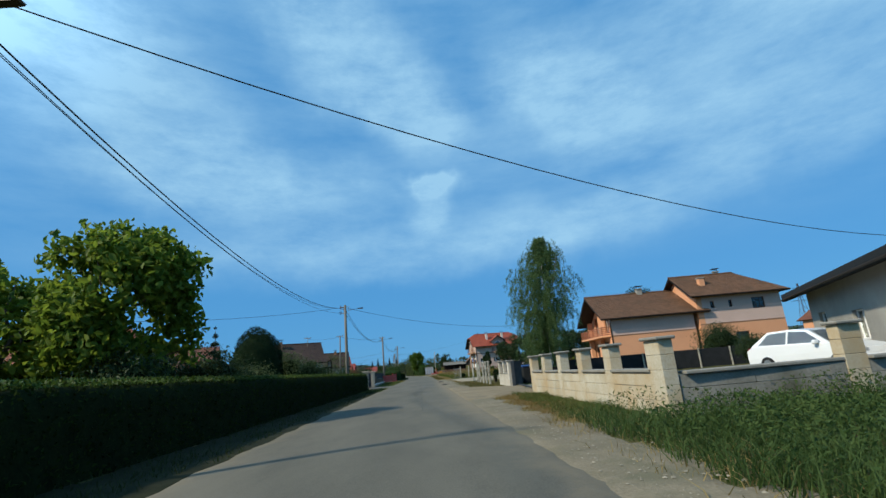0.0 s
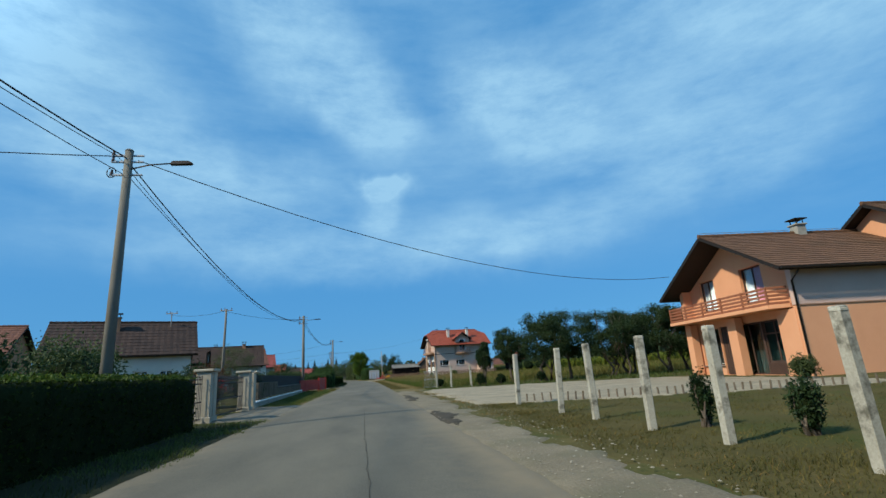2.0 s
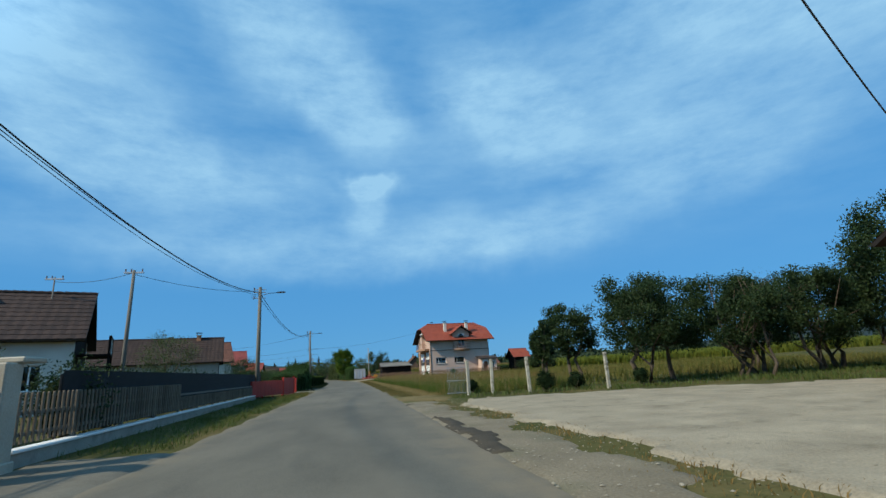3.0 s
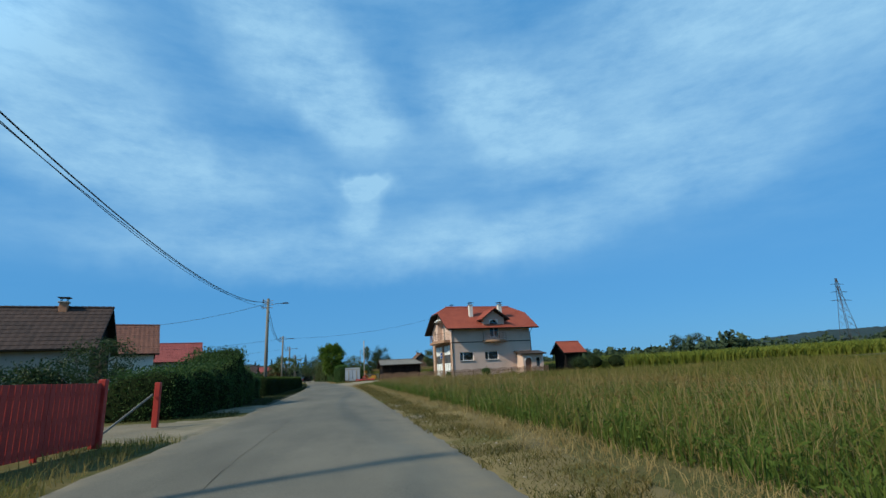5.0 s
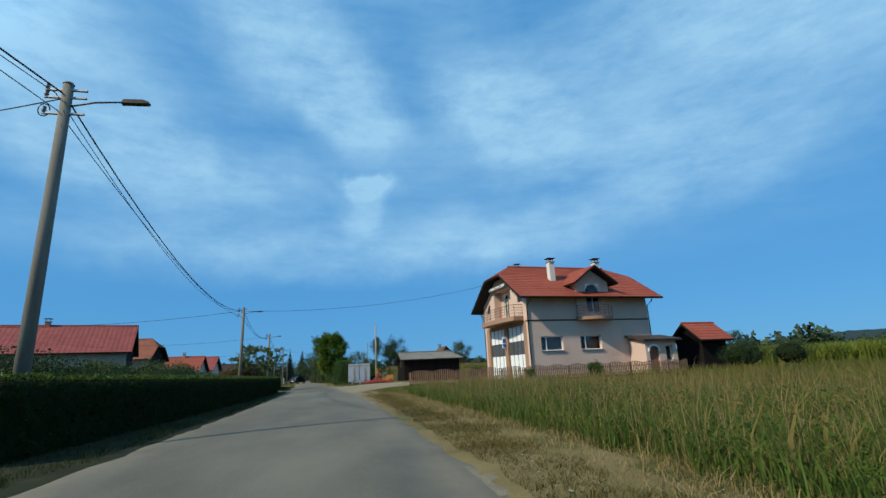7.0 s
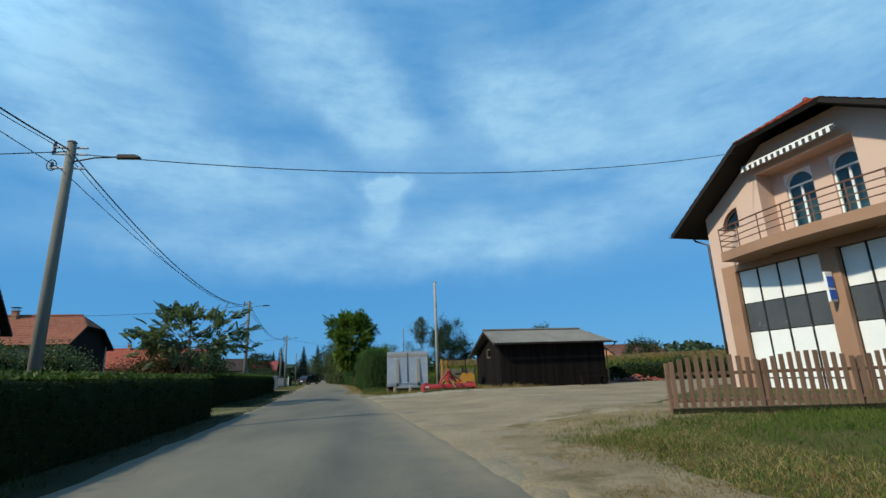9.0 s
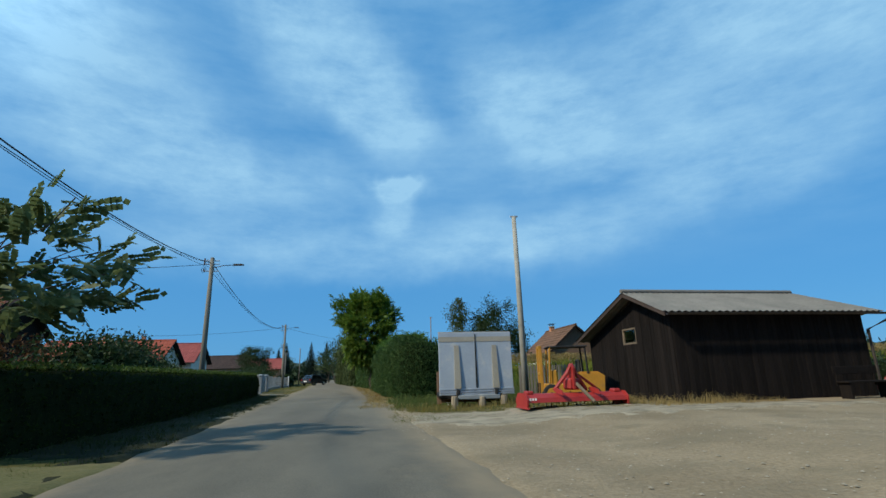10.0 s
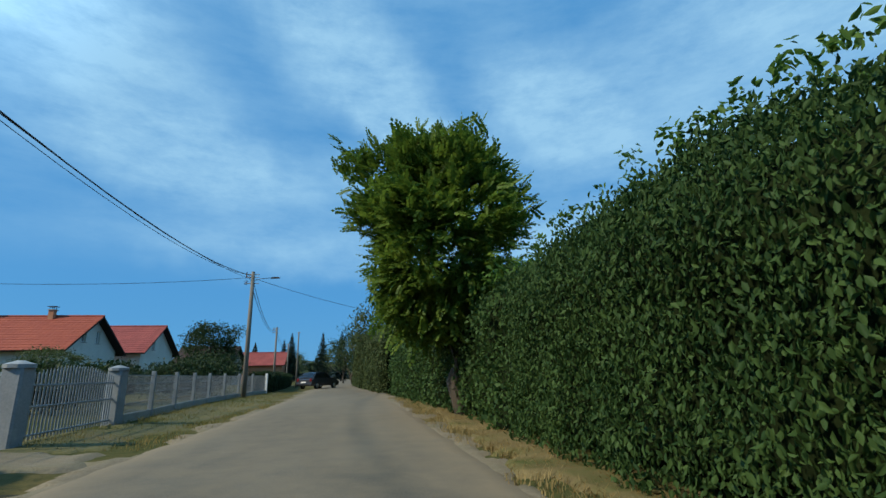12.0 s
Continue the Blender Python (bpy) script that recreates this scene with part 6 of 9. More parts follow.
simple_house("village_house", -36.5, 168.6, 3, 9.7, 8.0, 4.9, 7.6, "grey_wall", "roof_orange", "plastered house with a faded orange clipped-gable roof",
             [(2.2, 1.5, 1.2, 1.2), (6.4, 1.5, 1.2, 1.2)], ch=[(3.5, 3.6, 8.0)], clip=(.6, .6), hipped=(1.3, 1.3), gable_mat="shed_wood")
simple_house("village_house", -45.5, 205.4, 2, 15.0, 8.6, 3.9, 6.7, "white_wall", "roof_red", "white house with a bright red tiled roof",
             [(2.5, 1.2, 1.2, 1.2), (6.5, 1.2, 1.2, 1.2)], ch=[(6.5, 4.0, 7.3), (11.5, 4.0, 7.2)], gable_windows=[(2.3, 4.3, .7, 1.1), (4.5, 4.3, .7, 1.1), (2.9, 1.2, 1.6, 1.2)], oh=.7)
simple_house("village_house", -42, 219.5, 2, 11.0, 8.6, 4.3, 7.15, "white_wall", "roof_maroon", "white house with a dark red roof", gable_windows=[(2.3, 4.3, .7, 1.1)], oh=.7)
simple_house("village_house", -37, 243, 2, 8.0, 8.0, 3.6, 6.0, "grey_wall", "roof_dark", "distant house with a dark brown roof among shrubs", oh=.6)
simple_house("village_house", -34, 262, 4, 9.0, 7.0, 3.6, 5.9, "brick", "roof_maroon", "distant brick house with a dull red roof", oh=.5)
simple_house("village_house", -39.14, 70.68, 15, 9.0, 8.0, 4.6, 7.3, "brick", "roof_rust", "unplastered brick house with a rust-brown roof behind gardens", oh=.5)
gp = bpy.data.objects["village_house.001"]
pr_ = new("porch")
pr_.parent = gp
part("deck", Shape().box((9.65, 2.2, 2.72), (1.4, 2.6, .12), b=.01), M["shed_wood"], pr_)
part("top_rail", Shape().box((10.3, 2.2, 3.66), (.07, 2.6, .08), b=.01), M["shed_wood"], pr_)
for i in range(9):
    part("baluster", Shape().box((10.3, 1.0 + i * .3, 3.2), (.03, .09, .9), b=.006), M["old_picket" if i % 3 else "white_paint"], pr_)
for y_ in (.95, 3.45):
    part("porch_post", Shape().box((10.28, y_, 1.85), (.12, .12, 3.7), b=.01), M["shed_wood"], pr_)
# houses on the right, far side
simple_house("garden_hut", 30.6, 132.0, 6, 2.7, 3.0, 3.0, 4.2, "shed_wood", "roof_red", "small dark wooden hut with an orange tiled roof", oh=.5)
simple_house("field_house", 20.7, 181.2, 90, 8.0, 5.9, 2.9, 5.5, "white_wall", "roof_brown", "small house with brown tiled roof and boarded gable behind the meadow", gable_mat="old_gable", oh=.35, ch=[(6.5, 2.9, 5.9)])
simple_house("village_house", 66.0, 73.0, 2, 13.0, 9.0, 4.8, 8.0, "peach", "roof_rust", "further house with a dark rust-red roof and peach walls", oh=.6, hipped=(2.2, 0), ch=[(6.0, 4.5, 8.5)])
simple_house("field_house", 36.5, 190.0, 8, 9.0, 7.0, 2.4, 4.4, "brick", "roof_rust", "low farmhouse with a rust-red roof beyond the meadow", oh=.4)
# the building at the near right: wide dark eaves over a plastered wall
simple_house("roadside_garage", 18.9, 22.95, -116.3, 12.6, 8.5, 3.4, 4.7, "grey_wall", "gutter", "grey plastered building with a low dark roof and deep eaves",
             [(1.2, .02, 1.1, 2.2, "white_paint"), (5.5, .9, 1.2, 1.1, "white_paint")], oh=.8)
gar = bpy.data.objects["roadside_garage"]
part("fascia_board", Shape().box((6.3, -.84, 3.2), (14.3, .05, .36), b=.012), M["net"], gar, "broad black fascia board")


def shed():
    """Long boarded shed with a corrugated roof; its gable looks along -x."""
    s = thing("wooden_shed", pose(6.15, 147.35, gzf(8, 148), 0, 0, 2.0), "dark weathered board shed with a corrugated fibre cement roof", "shed")
    W, D, R, at = 6.1, 4.75, 3.05, 1.55
    E, EN = 2.42, 1.95
    for x, y in ((.06, .06), (W - .06, .06), (.06, D - .06), (W - .06, D - .06), (W * .62, .06)):
        hgt = (E if y < 1 else EN) - .05
        part("corner_post", Shape().box((x, y, hgt / 2 - .1), (.12, .12, hgt + .15)), M["shed_wood"], s)
    rng = random.Random(4)
    meshes = {}

    def board(w, hgt):
        k = (round(w, 2), round(hgt, 2))
        if k not in meshes:
            meshes[k] = Shape().box((0, 0, hgt / 2), (w, .024, hgt), b=.004).mesh("board")
            meshes[k].materials.append(M["shed_wood"])
        return meshes[k]
    n = 40
    for i in range(n):
        w = W / n
        part("board", board(w - .008, E), M["shed_wood"], s, "", pose(w * (i + .5), -.012 - rng.random() * .012, .02))
        part("board", board(w - .008, EN), M["shed_wood"], s, "", pose(w * (i + .5), D + .012, .02))
    n = 30
    for i in range(n):
        w = D / n
        y = w * (i + .5)
        top = E + (R - E) * y / at if y < at else EN + (R - EN) * (D - y) / (D - at)
        if not (11 <= i <= 15):
            part("board", board(w - .008, top - .05), M["shed_wood"], s, "", pose(-.012 - rng.random() * .012, y, .02, 0, 0, 90))
        else:
            part("board", board(w - .008, 1.63), M["shed_wood"], s, "", pose(-.012, y, .02, 0, 0, 90))
            part("board", board(w - .008, top - 2.20), M["shed_wood"], s, "", pose(-.012, y, 2.15, 0, 0, 90))
        part("board", board(w - .008, top - .05), M["shed_wood"], s, "", pose(W + .012, y, .02, 0, 0, 90))
    window(s, pose(-.03, D * 16 / 30, 1.65, 0, 0, 270), D * 5 / 30, .50, "old_picket", None, 0, False, deep=.02)
    # corrugated roof: two slopes and a slanted end
    oh = .38
    rf = new("roof")
    rf.parent = s

    def sheet(p0, p1, p2, p3, cols):
        p0, p1, p2, p3 = (Vector(p) for p in (p0, p1, p2, p3))
        nr = (p1 - p0).cross(p3 - p0).normalized()
        if nr.z < 0:
            nr = -nr
        sh = Shape()
        vs = []
        for i in range(cols * 4 + 1):
            t = i / (cols * 4)
            o = nr * (.022 * math.sin(t * cols * 2 * math.pi))
            vs += [p0.lerp(p1, t) + o, p3.lerp(p2, t) + o, p0.lerp(p1, t) + o - nr * .012, p3.lerp(p2, t) + o - nr * .012]
        fs = []
        for i in range(cols * 4):
            a = i * 4
            fs += [(a, a + 4, a + 5, a + 1), (a + 2, a + 3, a + 7, a + 6), (a, a + 2, a + 6, a + 4), (a + 1, a + 5, a + 7, a + 3)]
        sh.add(vs, fs)
        return sh
    zs = E - oh * (R - E) / at + .1
    zn = EN - oh * (R - EN) / (D - at) + .1
    part("roof_sheet", sheet((-.45, -oh, zs), (W + .4, -oh, zs), (W - .6, at, R + .12), (-.45, at, R + .12), 34), M["fibre"], rf)
    part("roof_sheet", sheet((-.45, D + oh, zn), (W + .4, D + oh, zn), (W - .6, at, R + .12), (-.45, at, R + .12), 34), M["fibre"], rf)
    part("roof_sheet", sheet((W + .4, -oh, zs), (W + .4, D + oh, zn), (W - .6, at + .02, R + .12), (W - .6, at, R + .12), 24), M["fibre"], rf)
    rg = Shape().tube([(-.47, at, R + .15), (W - .6, at, R + .15)], .07, 8)
    part("ridge_cap", rg, M["fibre"], rf)
    for a, b in (((-.43, -oh, zs - .06), (-.43, at, R + .05)), ((-.43, D + oh, zn - .06), (-.43, at, R + .05))):
        a, b = Vector(a), Vector(b)
        up = Vector((0, 0, .07))
        bb = Shape().add([a - up, b - up, b + up, a + up, a - up + Vector((.03, 0, 0)), b - up + Vector((.03, 0, 0)), b + up + Vector((.03, 0, 0)), a + up + Vector((.03, 0, 0))],
               [(0, 1, 2, 3), (7, 6, 5, 4), (0, 4, 5, 1), (3, 2, 6, 7), (0, 3, 7, 4), (1, 5, 6, 2)])
        part("barge_board", bb, M["fascia"], rf)
    g = Shape()
    for (p, q) in zip(*(lambda a: (a, a[1:]))([(-oh - .07 + .06 * math.cos(math.pi * i / 6), zs - .05 - .06 * math.sin(math.pi * i / 6)) for i in range(7)])):
        g.add([(-.4, *p), (W + .6, *p), (W + .6, *q), (-.4, *q)], [(0, 1, 2, 3)])
    part("gutter", g, M["gutter"], rf)
    part("downpipe", Shape().tube([(W + .5, -oh - .07, zs - .1), (W + .45, -oh, zs - .25), (W + .08, -.08, zs - .5), (W + .08, -.08, .1)], .04, 7), M["gutter"], s)
    # a bench against the wall
    b = thing("bench", pose(11.0, 146.75, gzf(11, 147), 0, 0, 2), "dark weathered wooden bench against the shed", "bench")
    part("seat", Shape().box((0, 0, .45), (1.4, .35, .05), b=.01), M["shed_wood"], b)
    part("backrest", Shape().box((0, .2, .75), (1.4, .04, .2), b=.01), M["shed_wood"], b)
    for x in (-.6, .6):
        part("leg", Shape().box((x, 0, .22), (.07, .3, .44), b=.006), M["shed_wood"], b)
        part("leg", Shape().box((x, .2, .6), (.07, .05, .5), b=.006), M["shed_wood"], b)


shed()


# ---------------------------------------------------------------- poles and lines
POLES = {"z": (-6.3, 5.5, 6.95), "a": (-5.9, 38.58, 6.62), "c": (-5.66, 70.5, 6.38), "d": (-5.33, 103.35, 6.66), "e": (-7.62, 132.7, 6.36), "f": (-9.46, 158.9, 6.62), "g": (-11.36, 189.9, 6.62), "h": (-17.0, 221.0, 6.6), "i": (-21.5, 250.0, 6.6)}


def utility_pole(key, lamp=True):
    x, y, h = POLES[key]
    p = thing("utility_pole", pose(x, y, gzf(x, y)), "grey concrete power pole with a street lamp arm" if lamp else "grey concrete power pole", "pole", "power poles along the road")
    part("shaft", Shape().tube([(0, 0, -.3), (0, 0, h * .5), (0, 0, h)], [.13, .112, .09], 12), M["pole"], p, smooth=True)
    part("cap", Shape().tube([(0, 0, h), (0, 0, h + .04)], [.10, .07], 12), M["pole"], p)
    for k, z in enumerate((h - .12, h - .28, h - .62)):
        part("bracket", Shape().box((-.17, 0, z), (.42, .05, .05), b=.006), M["galv"], p)
        part("insulator", Shape().tube([(-.34, 0, z), (-.34, 0, z + .05), (-.34, 0, z + .07), (-.34, 0, z + .13)], [.035, .045, .028, .032], 8), M["porcelain"], p)
        part("bracket", Shape().box((.16, 0, z), (.36, .05, .04), b=.006), M["galv"], p)
    part("cable_coil", Shape().tube([(-.36 + .10 * math.cos(a), .02, h - .55 + .13 * math.sin(a)) for a in np.linspace(0, 6.0, 12)], .012, 5), M["cable"], p)
    if lamp:
        h -= .62 if key == "z" else .05
        arm = part("lamp_arm", Shape().tube([(.05, 0, h - .42), (.5, 0, h - .30), (1.0, 0, h - .26)], .018, 7), M["gutter"], p, smooth=True)
        part("lamp_head", Shape().prism([(.95, h - .30), (1.0, h - .22), (1.35, h - .21), (1.45, h - .25), (1.43, h - .28), (1.3, h - .29)], .13, "y", -.065), M["gutter"], p)
    return p


for k_ in POLES:
    utility_pole(k_, k_ not in "hi")


def plain_pole(x, y, h, r, label, mat, arms=0, lean=(0, 0)):
    p = thing("utility_pole", pose(x, y, gzf(x, y)), label, "pole")
    part("shaft", Shape().tube([(0, 0, -.3), (lean[0] * .5, lean[1] * .5, h * .5), (lean[0], lean[1], h)], [r, r * .85, r * .65], 10), M[mat], p, smooth=True)
    if arms:
        part("crossarm", Shape().box((lean[0], lean[1], h - .12), (.9, .08, .08), b=.01), M["galv"], p)
        for q in (-.38, -.12, .38):
            part("insulator", Shape().tube([(lean[0] + q, lean[1], h - .09), (lean[0] + q, lean[1], h + .06)], [.03, .035], 7), M["porcelain"], p)
    else:
        part("cap", Shape().box((lean[0], lean[1], h), (.3, .06, .06), b=.01), M["galv"], p)
    return p


plain_pole(-11.1, 66.5, 6.7, .11, "wooden side pole with a crossarm among gardens", "wood_pole", 1, (.12, 0))
plain_pole(-15.9, 69.2, 7.0, .05, "thin roof aerial mast with crossarm", "wood_pole", 1)
plain_pole(3.45, 152.1, 6.62, .12, "leaning bare concrete pole beside the loading platform", "concrete", 0, (-.05, 0))
plain_pole(3.9, 185.0, 6.8, .07, "thin dark wooden pole behind the hedge", "wood_pole", 0)
plain_pole(-13.2, 214.0, 5.4, .09, "thin grey lamp post beyond the gardens", "pole", 0)


def cable(name, a, b, sag, r, label, n=18):
    a, b = Vector(a), Vector(b)
    pts = []
    for i in range(n + 1):
        t = i / n
        p = a.lerp(b, t)
        p.z -= sag * 4 * t * (1 - t)
        pts.append(p)
    return solo(name, Shape().tube(pts, r, 5), M["cable"], label, "cable", "overhead lines", smooth=True)


# spans: height at each end and sag of the power cable, then of the lower line
SPANS = {"za": (6.86, 6.5, 1.35, 6.75, 6.1, 1.25), "ac": (6.46, 6.18, 1.3, 6.2, 6.0, 1.05), "cd": (6.2, 6.5, 1.25, 5.95, 6.15, .95), "de": (6.5, 6.25, 1.2, 6.15, 5.75, .75),
         "ef": (6.25, 6.46, 1.0, 5.75, 6.25, .67), "fg": (6.58, 6.5, 1.2, 6.2, 6.3, .85), "gh": (6.46, 6.4, 1.1, 6.2, 6.1, .9), "hi": (6.4, 6.4, 1.0, 6.1, 6.1, .9)}
for span, (za, zb, sag, la, lb, lsag) in SPANS.items():
    (x0, y0, h0), (x1, y1, h1) = POLES[span[0]], POLES[span[1]]
    cable("power_cable", (x0 - .05, y0, za), (x1 - .05, y1, zb), sag, .017, "thick black twisted power cable between poles")
    cable("phone_cable", (x0 - .22, y0, za + .05), (x1 - .22, y1, zb + .03), sag + .06, .0085, "thin black line between poles")
    cable("phone_cable", (x0 - .12, y0, la), (x1 - .12, y1, lb), lsag, .0095, "thin black line between poles")
# behind the camera's start the lines go on
cable("power_cable", (-6.0, -26, 7.2), (-6.3, 5.5, 6.86), .75, .024, "thick black twisted power cable between poles")
for a, b, s_ in (((-6.2, 5.5, 6.62), (16.5, 15.6, 4.31), .75), ((-5.7, 38.6, 6.45), (15.6, 50.0, 5.22), 1.1), ((-5.9, 38.6, 6.55), (-29, 32, 7.1), .8), ((-5.3, 103.3, 6.4), (-21, 105, 5.2), .7),
                 ((-5.7, 70.5, 6.2), (-11.1, 66.5, 6.6), .25), ((-7.5, 132.7, 6.15), (12.32, 135.9, 8.5), .62), ((-7.7, 132.7, 6.2), (-30, 130, 5.6), .7), ((-9.5, 158.9, 6.4), (-33, 154, 6.0), .7),
                 ((-11.3, 189.9, 6.4), (-32, 183, 5.6), .6), ((-11.2, 189.9, 6.3), (1, 205, 5.6), .5), ((-11.1, 66.5, 6.6), (-15.9, 69.2, 6.8), .2)):
    cable("service_line", a, b, s_, .012, "thin overhead service line to a house")


# ---------------------------------------------------------------- block walls, posts and gates on the right
BLOCKS = {}


def block_mesh(sx, sy, sz, mat="block"):
    k = (round(sx, 2), round(sy, 2), round(sz, 2))
    if (k, mat) not in BLOCKS:
        BLOCKS[k, mat] = Shape().box((0, 0, 0), k, b=.005).mesh("block")
        BLOCKS[k, mat].materials.append(M[mat])
    return BLOCKS[k, mat]


def block_wall(t, x0, y0, x1, y1, h, courses, thick=.22, bl=.6, rng=random.Random(1), mat="block"):
    """Courses of blocks with recessed joints between two points."""
    d = Vector((x1 - x0, y1 - y0))
    L, rz = d.length, math.degrees(math.atan2(d.y, d.x))
    base = pose(x0, y0, 0, 0, 0, rz)
    part("mortar", Shape().box((L / 2, 0, h / 2 - .1), (L - .02, thick - .03, h + .16)), M["mortar"], t, "", base)
    ch = h / courses
    for c in range(courses):
        x = 0.0
        first = bl * (.5 if c % 2 else 1)
        while x < L - .02:
            w = min(first if x == 0 else bl, L - x)
            if L - x - w < .15:
                w = L - x
            m = base @ pose(x + w / 2, rng.uniform(-.004, .004), ch * (c + .5))
            part("block", block_mesh(w - .004, thick, ch - .006, mat), M[mat], t, "", m)
            x += w


def block_pillar(t, x, y, h, w, courses, rz=0, d=None, mat="block"):
    """w along y, d across; a thin worn slab on top."""
    d = d or w
    base = pose(x, y, 0, 0, 0, rz)
    part("mortar", Shape().box((0, 0, h / 2 - .1), (d - .03, w - .03, h + .19)), M["mortar"], t, "", base)
    for c in range(courses):
        part("block", block_mesh(d, w, h / courses - .006, mat), M[mat], t, "", base @ pose(0, 0, h / courses * (c + .5)))
    part("cap", Shape().box((0, 0, h + .03), (d + .11, w + .11, .06), b=.018), M["cap"], t, "weathered grey capping slab", base @ pose(0, 0, 0, .8, -.6, 0))


def walls_right():
    t = thing("garden_wall", pose(0, 0, 0), "stained pale block wall with pillars and grey capping slabs", "wall")
    ys = [8.55, 10.78, 12.73, 14.70, 16.66, 18.62]
    block_wall(t, 4.12, 8.28, 4.12, 18.8, .72, 3, .24, 1.3)
    for k, y in enumerate(ys):
        block_pillar(t, 4.12, y, 1.27, .55 if k == 0 else .40, 5, 0, .25)
    for a, b in zip(ys, ys[1:]):
        part("coping", Shape().box((4.12, (a + b) / 2, .755), (.33, b - a - .38, .06), b=.012), M["cap"], t)
    # the return along the neighbour's side
    # greyer blocks put this side's weak light into the colour
    block_wall(t, 4.26, 8.41, 12.5, 8.41 - .25, .66, 3, .22, 1.3, mat="dim_side_block")
    for x in (7.35, 10.9):
        block_pillar(t, x, 8.41 - (x - 4.3) * .03, 1.28, .25, 5, 0, .40)
    for a, b in ((4.35, 7.15), (7.55, 10.7), (11.1, 12.6)):
        part("coping", Shape().box(((a + b) / 2, 8.40 - ((a + b) / 2 - 4.3) * .03, .695), (b - a, .32, .06), b=.012), M["cap"], t)
    t = thing("garden_wall", pose(0, 0, 0), "short white block wall with pillars beside the yard gate", "wall")
    ys = [25.75, 27.25, 28.8]
    block_wall(t, 4.42, 25.6, 4.42, 28.95, .62, 3, .22, 1.2, mat="white_block")
    for y, w in zip(ys, (.44, .34, .34)):
        block_pillar(t, 4.42, y, 1.25, w, 5, 0, .24, "white_block")
    for a, b in zip(ys, ys[1:]):
        part("coping", Shape().box((4.42, (a + b) / 2, .65), (.32, b - a - .36, .06), b=.012), M["cap"], t)
        part("screen", Shape().box((4.45, (a + b) / 2, .90), (.012, b - a - .36, .42)), M["net"], t, "dark screen between the pillars")
    # border fence of black netting across the yard
    f = thing("netting_fence", pose(0, 0, 0), "long black netting fence between two gardens", "fence")
    pts = [(4.9, 29.0), (6.8, 28.78), (9.1, 28.72), (11.0, 28.7), (12.8, 28.65), (14.45, 28.5), (16.0, 28.35), (17.8, 28.2), (19.6, 28.1), (22, 28.0), (25, 27.9)]
    for (xa, ya), (xb, yb) in zip(pts, pts[1:]):
        L = math.hypot(xb - xa, yb - ya)
        m = pose(xa, ya, 0, 0, 0, math.degrees(math.atan2(yb - ya, xb - xa)))
        part("net", Shape().box((L / 2, 0, .54), (L, .012, 1.0)), M["net"], f, "", m)
        part("post", Shape().box((0, -.04, .45), (.08, .06, 1.3), b=.008), M["post_concrete"], f, "slim pale concrete post", m)
        part("rail", Shape().tube([(0, .01, 1.05), (L, .01, 1.05)], .015, 5), M["black_steel"], f, "", m)


def yard_gate():
    g = thing("yard_gate", pose(0, 0, 0), "slate-grey steel yard gate with pale rods, standing half open", "gate")
    for x, y, w in ((4.55, 20.75, .17), (4.42, 19.8, .16), (4.48, 25.3, .16)):
        part("gate_post", Shape().box((x, y, .60), (w, w, 1.3), b=.012), M["gate_steel"], g)

    def leaf(xa, ya, xb, yb, h=1.12):
        L = math.hypot(xb - xa, yb - ya)
        m = pose(xa, ya, .08, 0, 0, math.degrees(math.atan2(yb - ya, xb - xa)))
        s = Shape()
        for z in (.02, .42, h):
            s.box((L / 2, 0, z), (L, .045, .05))
        for x in (.02, L - .02):
            s.box((x, 0, h / 2), (.05, .045, h))
        fr = part("leaf_frame", s, M["gate_steel"], g, "", m)
        w = Shape()
        k = int(L / .075)
        for i in range(1, k):
            w.tube([(L * i / k, 0, .02), (L * i / k, 0, .42)], .006, 4, caps=False)
        part("rods", w, M["galv"], fr, "pale steel rods in the lower half", kind="stuff")
    leaf(4.56, 20.86, 4.88, 22.12)
    leaf(4.43, 19.9, 4.52, 20.64)
    leaf(4.22, 18.92, 4.4, 19.7)
    solo("gate_track", Shape().tube([(4.2, 18.9, .075), (4.42, 20.5, .08), (4.6, 22.8, .085), (4.72, 25.4, .08)], .035, 6), M["gate_steel"], "dark steel gate track set in the ground", "gate track")
    # second leaf swung inwards beside the short wall
    part("leaf_sheet", Shape().box((.3, 0, .66), (.6, .06, 1.15), b=.01), M["gate_steel"], g, "solid dark sheet leaf swung open", pose(4.55, 25.35, 0, 0, 0, 42))
    b = thing("wheelie_bin", pose(5.5, 26.9, 0.03), "blue plastic bin behind the gate", "bin")
    part("body", Shape().box((0, 0, .45), (.5, .5, .85), b=.05), M["net"], b)
    part("lid", Shape().box((0, 0, .92), (.56, .56, .09), b=.03), M["blue_plastic"], b, "blue lid")


